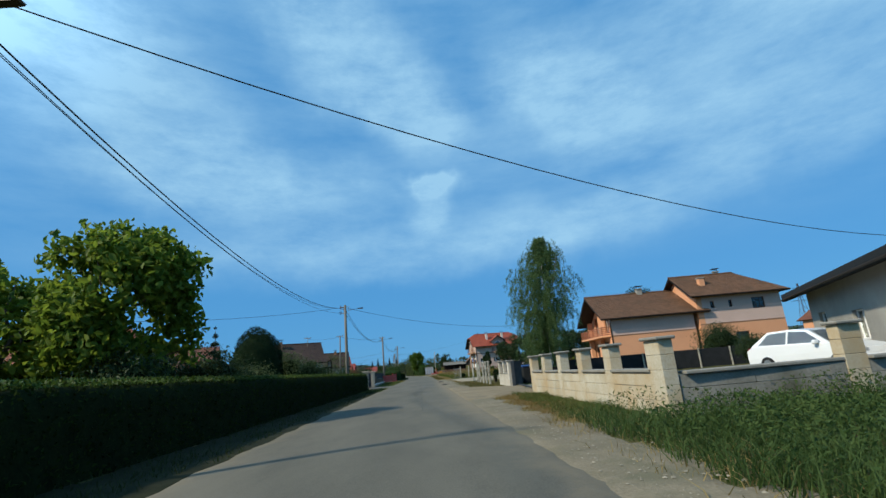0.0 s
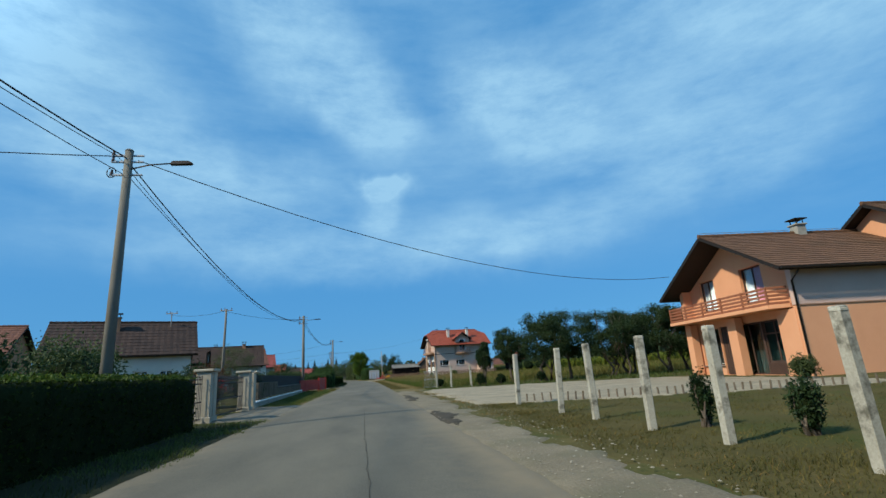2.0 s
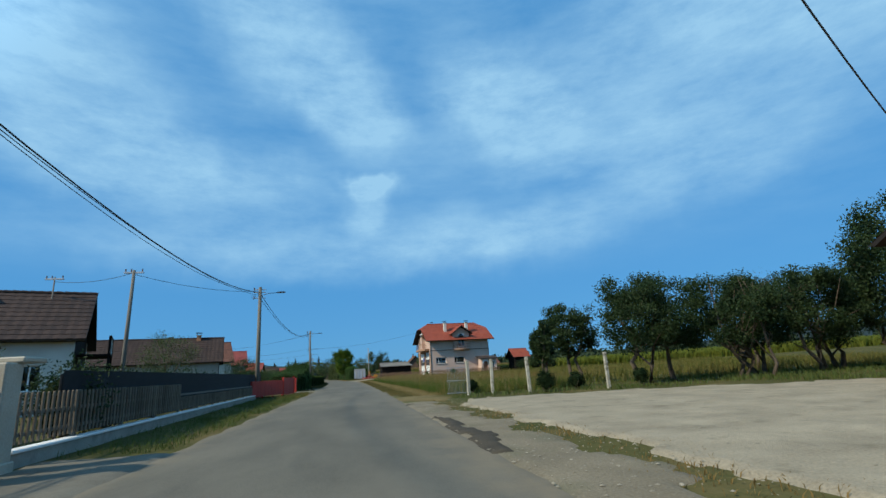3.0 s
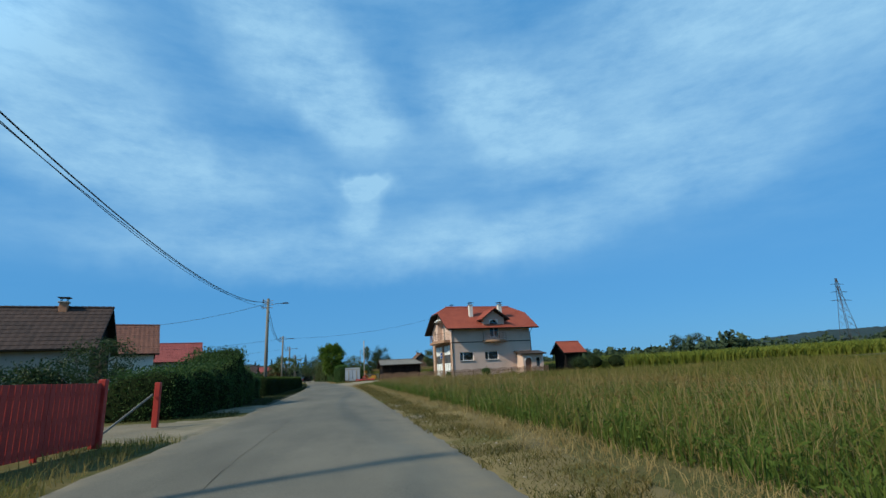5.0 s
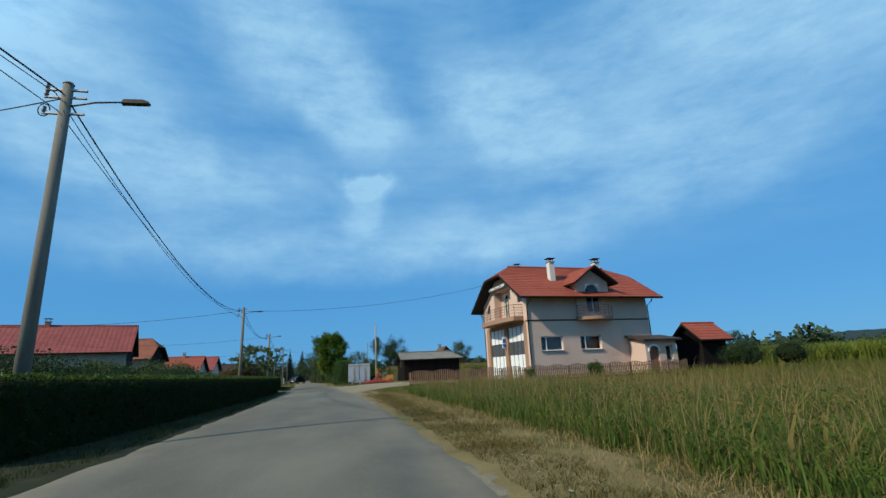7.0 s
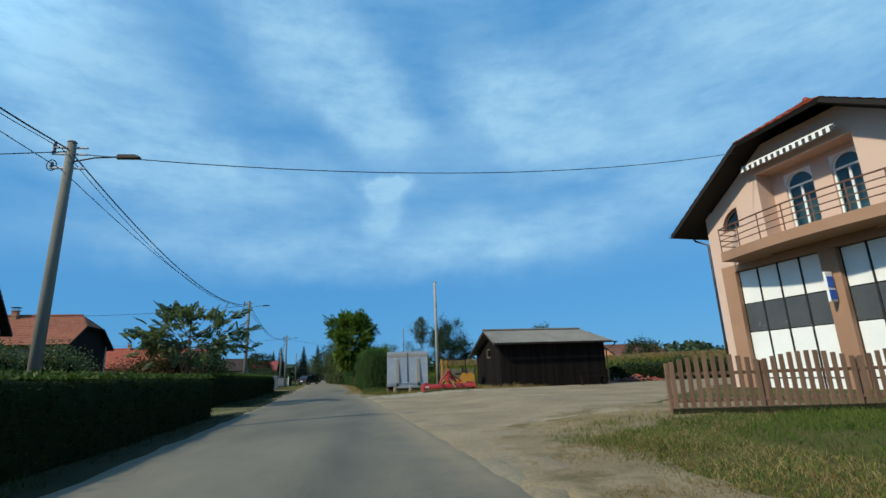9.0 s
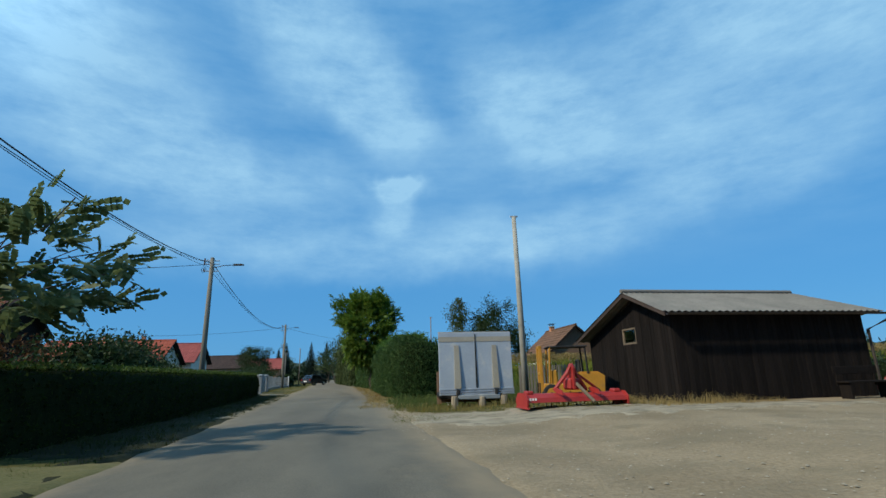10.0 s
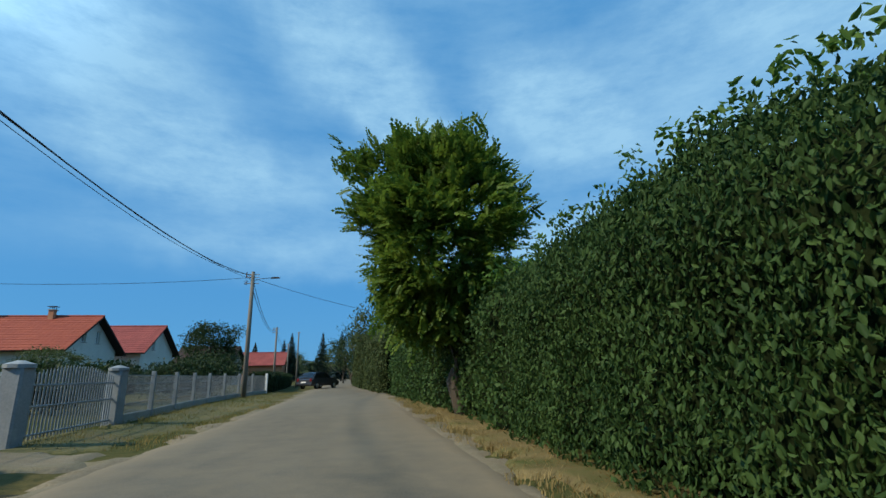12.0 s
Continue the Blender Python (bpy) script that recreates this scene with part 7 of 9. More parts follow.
def concrete_posts():
    rng = random.Random(7)
    me = Shape()
    me.box((0, 0, .62), (.12, .11, 1.62), b=.012)
    me.box((0, 0, 1.39), (.13, .12, .06), b=.02)
    mesh = me.mesh("post")
    mesh.materials.append(M["post_concrete"])
    spots = [(3.95, y_) for y_ in (30.6, 32.4, 34.05, 35.95, 37.65, 40.85)] + [(4.35, 60.6), (5.3, 60.4), (6.4, 59.0), (9.4, 58.4)]
    for k, (x, y) in enumerate(spots):
        ob = new("concrete_post", mesh)
        ob.matrix_basis = pose(x, y, gzf(x, y) - (.0 if k < 6 else .05), rng.uniform(-1.6, 1.6), rng.uniform(-1.6, 2.2), rng.uniform(-8, 8))
        tagged(ob, "slim weathered concrete fence post without wires", "post", "concrete posts")
    stake = Shape().box((0, 0, .06), (.05, .05, .30), b=.008).mesh("stake")
    stake.materials.append(M["old_picket"])
    ed = thing("lawn_edging", pose(0, 0, 0), "row of short wooden stakes edging the gravel court", "edging")
    for i in range(46):
        t = i / 45
        part("stake", stake, M["old_picket"], ed, "", pose(4.5 + 10.5 * t, 41.75 - 2.9 * t + .05 * math.sin(i), .03 + .03 * rng.random(), rng.uniform(-5, 5), rng.uniform(-5, 5), -15))
    # wire panel between posts at the far side of the court
    w = thing("wire_panel", pose(0, 0, 0), "grey wire fence panel between two posts", "fence")
    s = Shape()
    for i in range(14):
        s.tube([(3.55 + .06 * i, 60.9, .05), (3.55 + .06 * i, 60.9, 1.15)], .006, 4)
    for z in (.1, .6, 1.12):
        s.tube([(3.5, 60.9, z), (4.4, 60.9, z)], .012, 5)
    part("mesh", s, M["galv"], w)


def pickets(t, xa, ya, xb, yb, h, step, w, mat, rails=(.25, .75), z0=.06, scallop=0.0, point=True, every=2.2, rail_mat=None, thick=.022):
    """A run of pickets with posts and rails; scallop lifts the tops between posts."""
    L = math.hypot(xb - xa, yb - ya)
    base = pose(xa, ya, 0, 0, 0, math.degrees(math.atan2(yb - ya, xb - xa)))
    heights = {}
    n = int(L / step)
    for i in range(n + 1):
        x = L * (i + .5) / (n + 1)
        ph = (x % every) / every
        hh = round(h + scallop * math.sin(math.pi * ph), 2)
        if hh not in heights:
            s = Shape()
            if point:
                s.prism([(-w / 2, 0), (w / 2, 0), (w / 2, hh - z0 - w * .45), (w * .2, hh - z0), (-w * .2, hh - z0), (-w / 2, hh - z0 - w * .45)], thick, "y", -thick / 2)
            else:
                s.box((0, 0, (hh - z0) / 2), (w, thick, hh - z0), b=.004)
            heights[hh] = s.mesh("picket")
            heights[hh].materials.append(M[mat])
        p = base @ Matrix.Translation((x, -.03, z0))
        p.translation.z += gzf(p.translation.x, p.translation.y)
        part("picket", heights[hh], M[mat], t, "", p)
    k = max(1, round(L / every))
    for i in range(k + 1):
        p = base @ Matrix.Translation((L * i / k, .03, 0))
        p.translation.z += gzf(p.translation.x, p.translation.y)
        part("post", Shape().box((0, 0, h / 2 - .1), (.07, .07, h + .2), b=.008), M[rail_mat or mat], t, "", p)
    for z in rails:
        p0, p1 = base @ Vector((0, 0, z)), base @ Vector((L, 0, z))
        part("rail", Shape().box((L / 2, 0, z + gzf((p0.x + p1.x) / 2, (p0.y + p1.y) / 2)), (L, .035, .06), b=.006), M[rail_mat or mat], t, "", base)


def house_fence():
    f = thing("picket_fence", pose(0, 0, 0), "brown wooden picket fence with arched tops on a low kerb", "fence")
    pickets(f, 4.5, 130.0, 12.6, 127.9, .93, .15, .085, "picket", (.25, .72), .1, .14, False, 1.65)
    pickets(f, 12.6, 127.9, 26.5, 128.9, .93, .15, .085, "picket", (.25, .72), .1, .14, False, 1.65)
    for (xa, ya), (xb, yb) in (((4.5, 130.0), (12.6, 127.9)), ((12.6, 127.9), (26.5, 128.9))):
        L = math.hypot(xb - xa, yb - ya)
        part("kerb", Shape().box((L / 2, .02, .04 + gzf(xa + 2, ya)), (L, .16, .16), b=.01), M["shade_soil"], f, "dark weathered kerb", pose(xa, ya, 0, 0, 0, math.degrees(math.atan2(yb - ya, xb - xa))))


def left_gate():
    """Cream pillars with iron gates and spiked railings."""
    t = thing("gate_pillars", pose(0, 0, 0), "weathered cream concrete gate pillars with flat caps", "gate pillar")
    for y, w in ((42.26, .20), (42.62, .30), (47.15, .40), (47.95, .36)):
        b = pose(-4.98, y, 0)
        part("shaft", Shape().box((0, 0, .70), (.42, w, 1.52), b=.02), M["pillar"], t, "", b)
        part("plinth", Shape().box((0, 0, .06), (.48, w + .06, .28), b=.015), M["pillar"], t, "", b)
    for y, w in ((42.47, .72), (47.15, .56), (48.25, .52)):
        part("cap", Shape().box((-4.98, y, 1.50), (.56, w, .08), b=.02), M["pillar"], t)
    g = thing("iron_gate", pose(0, 0, 0), "black wrought iron gate with spiked bars between cream pillars", "gate")

    def bars(y0, y1, h=1.38, x=-5.0):
        n = int((y1 - y0) / .13)
        for i in range(n + 1):
            y = y0 + (y1 - y0) * i / n
            part("bar", Shape().tube([(x, y, .12), (x, y, h - .1), (x, y, h - .09), (x, y, h)], [.009, .009, .02, .001], 5), M["iron"], g)
        for z in (.16, .62, 1.12, 1.24):
            part("rail", Shape().box((x, (y0 + y1) / 2, z), (.02, y1 - y0, .03)), M["iron"], g)
    bars(40.3, 42.1)
    bars(42.82, 46.9)
    bars(47.38, 48.05)
    for i in range(3):
        part("scroll", Shape().tube([(-5.0, 40.6 + i * .5 + .12 * math.cos(a), .38 + .12 * math.sin(a)) for a in np.linspace(0, 6.28, 14)], .008, 5), M["iron"], g)
    # low wall with white coping; railing and dark screen on it
    w = thing("plinth_wall", pose(0, 0, 0), "low grey concrete plinth wall with a white coping", "wall")
    line = [(-5.08, 48.45), (-5.35, 56.5), (-5.6, 65), (-5.85, 73.6)]
    for (xa, ya), (xb, yb) in zip(line, line[1:]):
        L = math.hypot(xb - xa, yb - ya)
        m = pose(xa, ya, 0, 0, 0, math.degrees(math.atan2(yb - ya, xb - xa)))
        part("plinth", Shape().box((L / 2, 0, .06), (L, .20, .38), b=.01), M["concrete"], w, "", m)
        part("coping", Shape().box((L / 2, 0, .27), (L, .26, .045), b=.01), M["white_paint"], w, "", m)
    f = thing("picket_fence", pose(0, 0, 0), "grey-brown wooden picket fence on the plinth wall", "fence")
    for (xa, ya), (xb, yb) in zip(line, line[1:]):
        pickets(f, xa - .02, ya, xb - .02, yb, 1.02 if ya < 50 else .66, .15, .06, "old_picket", (.42, .72), .30, 0, True, 2.0, "wood_pole")
    s = thing("netting_fence", pose(0, 0, 0), "dark shade netting stretched above the pickets", "fence")
    for (xa, ya), (xb, yb) in (((-5.3, 50.3), (-5.65, 65)), ((-5.65, 65), (-5.92, 73.5))):
        L = math.hypot(xb - xa, yb - ya)
        m = pose(xa, ya, 0, 0, 0, math.degrees(math.atan2(yb - ya, xb - xa)))
        part("net", Shape().box((L / 2, .07, .87), (L, .012, 1.1)), M["net"], s, "", m)
        for i in range(int(L / 2.4) + 1):
            part("post", Shape().tube([(i * 2.4, .1, -.2), (i * 2.4, .1, 1.36)], .025, 6), M["black_steel"], s, "", m)


def red_fence():
    f = thing("board_fence", pose(0, 0, 0), "bright red painted board fence with gate leaf and posts", "fence")
    pickets(f, -5.75, 69.5, -4.75, 74.2, .98, .12, .10, "red_paint", (.3, .8), .12, 0, False, 1.6)
    pickets(f, -4.72, 74.4, -4.42, 77.2, 1.14, .125, .112, "red_paint", (.2, .6, 1.0), .08, 0, False, 1.4)
    for x, y, h in ((-4.72, 74.35, 1.2), (-4.4, 77.3, 1.22), (-4.62, 80.8, 1.14)):
        part("gate_post", Shape().box((x, y, h / 2 - .05), (.13, .13, h + .1), b=.012), M["red_paint"], f)
    b = solo("wood_brace", Shape().tube([(-5.0, 78.8, .1), (-4.7, 80.7, .85)], .025, 6), M["wood_pole"], "slanting wooden brace against the red gate post", "brace")


def grey_fence():
    """Garden fence with a grey gate at the end of the way."""
    g = thing("garden_gate", pose(0, 0, 0), "pale grey steel garden gate with arched bars between pillars", "gate")
    a, b = Vector((-9.62, 171.4)), Vector((-10.02, 175.1))
    for p in (a, b):
        part("pillar", Shape().box((p.x, p.y, .62), (.32, .32, 1.34), b=.03), M["grey_steel"], g, "pale grey painted pillar")
        part("pillar_cap", Shape().tube([(p.x, p.y, 1.27), (p.x, p.y, 1.33), (p.x, p.y, 1.39)], [.22, .22, .05], 10), M["grey_steel"], g)
    n = 30
    for i in range(n):
        t = (i + .5) / n
        p = a.lerp(b, .05 + .9 * t)
        h = 1.10 + .20 * math.sin(math.pi * t)
        part("bar", Shape().tube([(p.x, p.y, .12), (p.x, p.y, h), (p.x, p.y, h + .06)], [.016, .016, .003], 5), M["grey_steel"], g)
    for z in (.2, .65, 1.0):
        part("rail", Shape().tube([(a.x, a.y, z), (b.x, b.y, z)], .02, 6), M["grey_steel"], g)
    w = thing("wicket", pose(-9.45, 169.35, .02, 0, 0, 97), "low wire wicket with a brown board and rusty post", "gate")
    part("board", Shape().box((.85, 0, .16), (1.6, .04, .3), b=.01), M["picket"], w, "weathered brown kick board")
    net = Shape()
    for i in range(17):
        net.tube([(.08 + i * .096, 0, .3), (.08 + i * .096, 0, 1.08)], .006, 4, caps=False)
    for z in (.5, .8, 1.08):
        net.tube([(.05, 0, z), (1.65, 0, z)], .01, 4, caps=False)
    part("wire_mesh", net, M["grey_steel"], w, kind="stuff")
    part("post", Shape().tube([(1.6, 0, -.1), (1.58, .05, .6), (1.72, .08, 1.15)], .03, 7), M["red_paint"], w, "rusty red post", smooth=True)
    f = thing("panel_fence", pose(0, 0, 0), "grey wire mesh fence with pale posts along the verge", "fence")
    pts = [(-10.02, 175.3), (-10.35, 177.6), (-10.8, 180.2), (-11.2, 182.8), (-11.55, 185.4), (-11.75, 188), (-11.85, 190.6), (-11.9, 193.4), (-11.9, 196.6)]
    for (xa, ya), (xb, yb) in zip(pts, pts[1:]):
        L = math.hypot(xb - xa, yb - ya)
        m = pose(xa, ya, 0, 0, 0, math.degrees(math.atan2(yb - ya, xb - xa)))
        part("post", Shape().box((0, 0, .6), (.11, .11, 1.36), b=.012), M["grey_steel"], f, "", m)
        part("kerb", Shape().box((L / 2, 0, .12), (L, .08, .3), b=.01), M["concrete"], f, "", m)
        k = int(L / .055)
        net = Shape()
        for i in range(k):
            x = .06 + (L - .12) * (i + .5) / k
            net.tube([(x, 0, .25), (x, 0, 1.18)], .0042, 4, caps=False)
        for z in (.27, .5, .73, .96, 1.17):
            net.tube([(0, 0, z), (L, 0, z)], .009, 4, caps=False)
        part("wire_mesh", net, M["grey_steel"], f, "", m, kind="stuff")
    part("post", Shape().box((-11.9, 196.7, .62), (.14, .14, 1.4), b=.012), M["white_paint"], f)


walls_right()
yard_gate()
concrete_posts()
house_fence()
left_gate()
red_fence()
grey_fence()


# ---------------------------------------------------------------- vehicles and machines
def wheel(parent, x, y, r, w, rim="grey_steel"):
    t = part("wheel", Shape().tube([(x, y - w / 2, r), (x, y - w / 2 + .02, r), (x, y + w / 2 - .02, r), (x, y + w / 2, r)], [r * .9, r, r, r * .9], 20), M["rubber"], parent, smooth=False)
    for s in (-1, 1):
        part("rim", Shape().tube([(x, y + s * w * .42, r), (x, y + s * (w / 2 + .006), r)], [r * .62, r * .58], 14), M[rim], t)
    return t


def car(m, paint, label, rear_lamps=True):
    c = thing("parked_car", m, label, "car")
    low = [(-2.0, .28), (2.02, .28), (2.05, .55), (1.95, .72), (1.1, .92), (-1.75, .95), (-2.02, .8), (-2.05, .5)]
    hi = [(1.1, .92), (.35, 1.38), (-.2, 1.45), (-1.2, 1.42), (-1.85, .95)]

    def loft(profile, w0, w1, zsplit):
        n = len(profile)
        s = Shape()
        vs = []
        for sgn in (-1, 1):
            for x, z in profile:
                k = w0 + (w1 - w0) * max(0, min(1, (z - zsplit[0]) / (zsplit[1] - zsplit[0])))
                vs.append((x, sgn * k, z))
        s.add(vs, [tuple(range(n)), tuple(range(2 * n - 1, n - 1, -1))] + [(i, i + n, (i + 1) % n + n, (i + 1) % n) for i in range(n)])
        return s
    me = loft(low, .80, .84, (.28, .6))
    part("body", me, M[paint], c)
    part("cabin", loft(hi, .80, .60, (.92, 1.45)), M[paint], c)
    k = .012

    def side(poly, sgn):
        s = Shape()
        v = [(x, sgn * (.80 + (.60 - .80) * (z - .92) / .53 + k), z) for x, z in poly]
        v2 = [(x, y - sgn * .02, z) for x, y, z in v]
        n = len(v)
        s.add(v + v2, [tuple(range(n)) if sgn < 0 else tuple(range(n - 1, -1, -1))] + [(i, i + n, (i + 1) % n + n, (i + 1) % n) for i in range(n)])
        return s
    for sgn in (-1, 1):
        part("side_window", side([(.85, .97), (.28, 1.33), (-.35, 1.38), (-.35, .97)], sgn), CAR_GLASS, c)
        part("side_window", side([(-.43, .97), (-.43, 1.38), (-1.15, 1.35), (-1.55, .98)], sgn), CAR_GLASS, c)
        part("mirror", Shape().box((.75, sgn * .92, .98), (.14, .2, .13), b=.03), M[paint], c)
        part("headlamp", Shape().box((1.93, sgn * .62, .64), (.2, .3, .16), b=.04), M["headlamp"], c)
        part("tail_lamp", Shape().box((-1.99, sgn * .68, .78), (.12, .22, .26), b=.03), M["lamp_red"], c)
    part("windscreen", Shape().add([(1.08, -.72, .95), (1.08, .72, .95), (.40, .57, 1.37), (.40, -.57, 1.37), (1.05, -.70, .93), (1.05, .70, .93), (.36, .56, 1.35), (.36, -.56, 1.35)], [(0, 1, 2, 3), (7, 6, 5, 4), (0, 4, 5, 1), (2, 6, 7, 3)]), CAR_GLASS, c)
    part("rear_window", Shape().add([(-1.80, -.70, 1.0), (-1.80, .70, 1.0), (-1.28, .56, 1.38), (-1.28, -.56, 1.38), (-1.77, -.70, .99), (-1.77, .70, .99), (-1.25, .56, 1.36), (-1.25, -.56, 1.36)], [(3, 2, 1, 0), (4, 5, 6, 7), (1, 5, 4, 0), (3, 7, 6, 2)]), CAR_GLASS, c)
    part("bumper", Shape().box((2.0, 0, .42), (.2, 1.62, .24), b=.05), M[paint], c)
    part("bumper", Shape().box((-2.0, 0, .42), (.2, 1.62, .24), b=.05), M[paint], c)
    part("number_plate", Shape().box((-2.11, 0, .6), (.02, .5, .11)), M["white_paint"], c)
    part("grille", Shape().box((2.105, 0, .44), (.02, .8, .1)), M["black_steel"], c)
    for x in (-1.25, 1.3):
        for y in (-.74, .74):
            wheel(c, x, y, .3, .19, "chrome")
    return c


car(pose(13.45, 16.5, gzf(13, 16), 0, 0, -78), "car_white", "white hatchback parked behind the garden wall")
car(pose(-10.4, 209.5, gzf(-10, 207), 0, 0, 62), "car_grey", "dark grey car parked at the roadside")
car(pose(-8.0, 262, gzf(-8, 262), 0, 0, 100), "car_white", "white car far down the road")


def lift_platform():
    """The loading platform of a lorry, standing upright on its short frame."""
    t = thing("loading_platform", pose(1.47, 150.85, gzf(1, 151), 0, 0, 1.0), "pale grey lorry loading platform standing upright on wooden blocks", "loading platform")
    w, h0, h1 = 2.40, .42, 2.34
    lean = pose(0, 0, 0, -2.0)
    tg = part("plate", Shape().box((0, 0, (h0 + h1) / 2), (w, .05, h1 - h0), b=.012), M["trailer"], t, "", lean)
    part("top_band", Shape().add([(-w / 2, -.035, h1 - .3), (w / 2, -.035, h1 - .3), (w / 2, -.015, h1 + .02), (-w / 2, -.015, h1 + .02), (-w / 2, .04, h1 - .3), (w / 2, .04, h1 - .3), (w / 2, .04, h1 + .02), (-w / 2, .04, h1 + .02)],
                                 [(0, 1, 2, 3), (7, 6, 5, 4), (3, 2, 6, 7), (0, 4, 5, 1), (0, 3, 7, 4), (1, 5, 6, 2)]), M["trailer_rim"], tg, "beige folded upper edge")
    for x in (-.62, .62):
        part("rib", Shape().add([(x - .10, -.11, h0 + .16), (x + .10, -.11, h0 + .16), (x + .075, -.05, h1 - .42), (x - .075, -.05, h1 - .42), (x - .10, -.02, h0 + .16), (x + .10, -.02, h0 + .16), (x + .075, -.02, h1 - .42), (x - .075, -.02, h1 - .42)],
                                [(0, 1, 2, 3), (0, 4, 5, 1), (3, 2, 6, 7), (0, 3, 7, 4), (1, 5, 6, 2)]), M["trailer_rim"], tg, "beige stiffening rib")
        part("hinge", Shape().box((x, -.10, h0 + .05), (.11, .09, .16), b=.02), M["black_steel"], tg)
    part("seam", Shape().prism([(-.012, h1 - .05), (.012, h1 - .05), (.03, h0 + .18), (-.03, h0 + .18)], .02, "y", -.045), M["black_steel"], tg, "dark rusty seam down the middle")
    for k in range(3):
        part("lip", Shape().box((0, -.02 - .012 * k, h0 + .13 - .07 * k), (w + .02, .07, .06), b=.012), M["galv"], tg, "ridged aluminium lower lip")
    part("pivot_beam", Shape().box((.05, -.05, h0 - .1), (1.35, .14, .14), b=.02), M["grey_steel"], t)
    for x in (-.62, .62):
        part("frame_arm", Shape().box((x, .25, h0 - .06), (.1, .6, .14), b=.01), M["black_steel"], t)
        part("cylinder", Shape().tube([(x * .7, -.02, h0 - .08), (x * .7, .5, h0 + .12)], .045, 8), M["black_steel"], t)
    part("cross_beam", Shape().box((0, .5, h0 - .06), (w - .2, .16, .22), b=.012), M["black_steel"], t)
    for z, hh in ((.16, .16), (1.0, .14), (.30, .06)):
        part("crate_rail", Shape().box((-.1, .6, z + .06), (w - .3, .04, hh), b=.006), M["picket"], t, "dark brown rail of a wooden crate")
    for i in range(6):
        part("crate_upright", Shape().box((-1.13 + i * .42, .57, .6), (.15 if i in (0, 5) else .09, .035, 1.0), b=.006), M["picket"], t)
    part("light_box", Shape().box((-w / 2 + .05, .3, h0 - .02), (.12, .5, .16), b=.02), M["black_steel"], t)
    for x, h in ((-.74, .36), (.14, .33), (.84, .36)):
        solo("wooden_block", Shape().tube([(0, 0, -.06), (0, 0, h * .5), (.01, 0, h - .02), (.01, 0, h)], [.12, .115, .11, .095], 9), M["old_log"], "short sawn log propping up the platform", "log", "props under the platform", m=pose(1.47 + x, 150.78, gzf(1, 151), 0, 0, 25 * x))


def cultivator():
    c = thing("rotary_cultivator", pose(3.35, 147.75, gzf(3.4, 148), 0, 0, 4), "red tractor-mounted rotary cultivator standing on gravel", "farm machine")
    L = 2.75
    hood = [(-.36, .16), (-.32, .27), (-.12, .36), (.2, .36), (.36, .25), (.38, .12), (.33, .12), (.31, .22), (.17, .31), (-.1, .31), (-.27, .24), (-.31, .16)]
    part("hood", Shape().prism([(a, b) for a, b in hood], L, "x", -L / 2), M["red_machine"], c)
    for s in (-1, 1):
        part("side_plate", Shape().prism([(-.40, .24), (-.25, .38), (.25, .39), (.42, .22), (.38, .06), (-.2, .0), (-.38, .08)], .04, "x", s * L / 2 - .025), M["red_machine"], c)
        part("skid", Shape().box((s * L / 2, .0, .03), (.07, .85, .05), b=.01), M["red_machine"], c)
        part("side_box", Shape().box((s * (L / 2 - .16), -.02, .385), (.2, .26, .10), b=.03), M["red_machine"], c)
    rot = part("rotor", Shape().tube([(-L / 2, 0, .2), (L / 2, 0, .2)], .05, 10), M["black_steel"], c)
    tine = Shape().prism([(-.02, 0), (.02, 0), (.03, .17), (.07, .2), (.0, .2)], .012, "x", -.006).mesh("tine")
    tine.materials.append(M["black_steel"])
    for i in range(44):
        part("tine", tine, M["black_steel"], rot, "", pose(-L / 2 + .06 + (L - .12) * i / 43, 0, .2, i * 137, 0, 0))
    # three-point headstock
    for s in (-1, 1):
        part("mast_leg", Shape().tube([(s * .45, .1, .42), (s * .12, -.05, .86), (0, -.08, 1.08)], [.05, .05, .05], 8), M["red_machine"], c)
        part("hitch_arm", Shape().prism([(-.5, .32), (-.15, .36), (.1, .46), (-.1, .5), (-.45, .44)], .03, "x", s * .5), M["red_machine"], c)
    part("mast_plate", Shape().prism([(-.2, .46), (.35, .46), (.05, .98), (-.12, 1.08), (-.2, .98)], .05, "x", -.025), M["red_machine"], c)
    part("brace", Shape().tube([(0, -.02, .95), (.75, .1, .46)], .035, 7), M["red_machine"], c)
    part("gearbox", Shape().box((.05, .08, .58), (.34, .4, .3), b=.05), M["red_machine"], c)
    part("drive_shaft", Shape().tube([(.06, -.15, .6), (.22, -.75, .16)], [.045, .04], 8), M["old_picket"], c, "dusty drive shaft")
    # red lettering bars on the end box
    for i in range(3):
        part("mark", Shape().box((-L / 2 + .08 + i * .07, -.345, .24), (.042, .006, .06)), M["white_paint"], c)


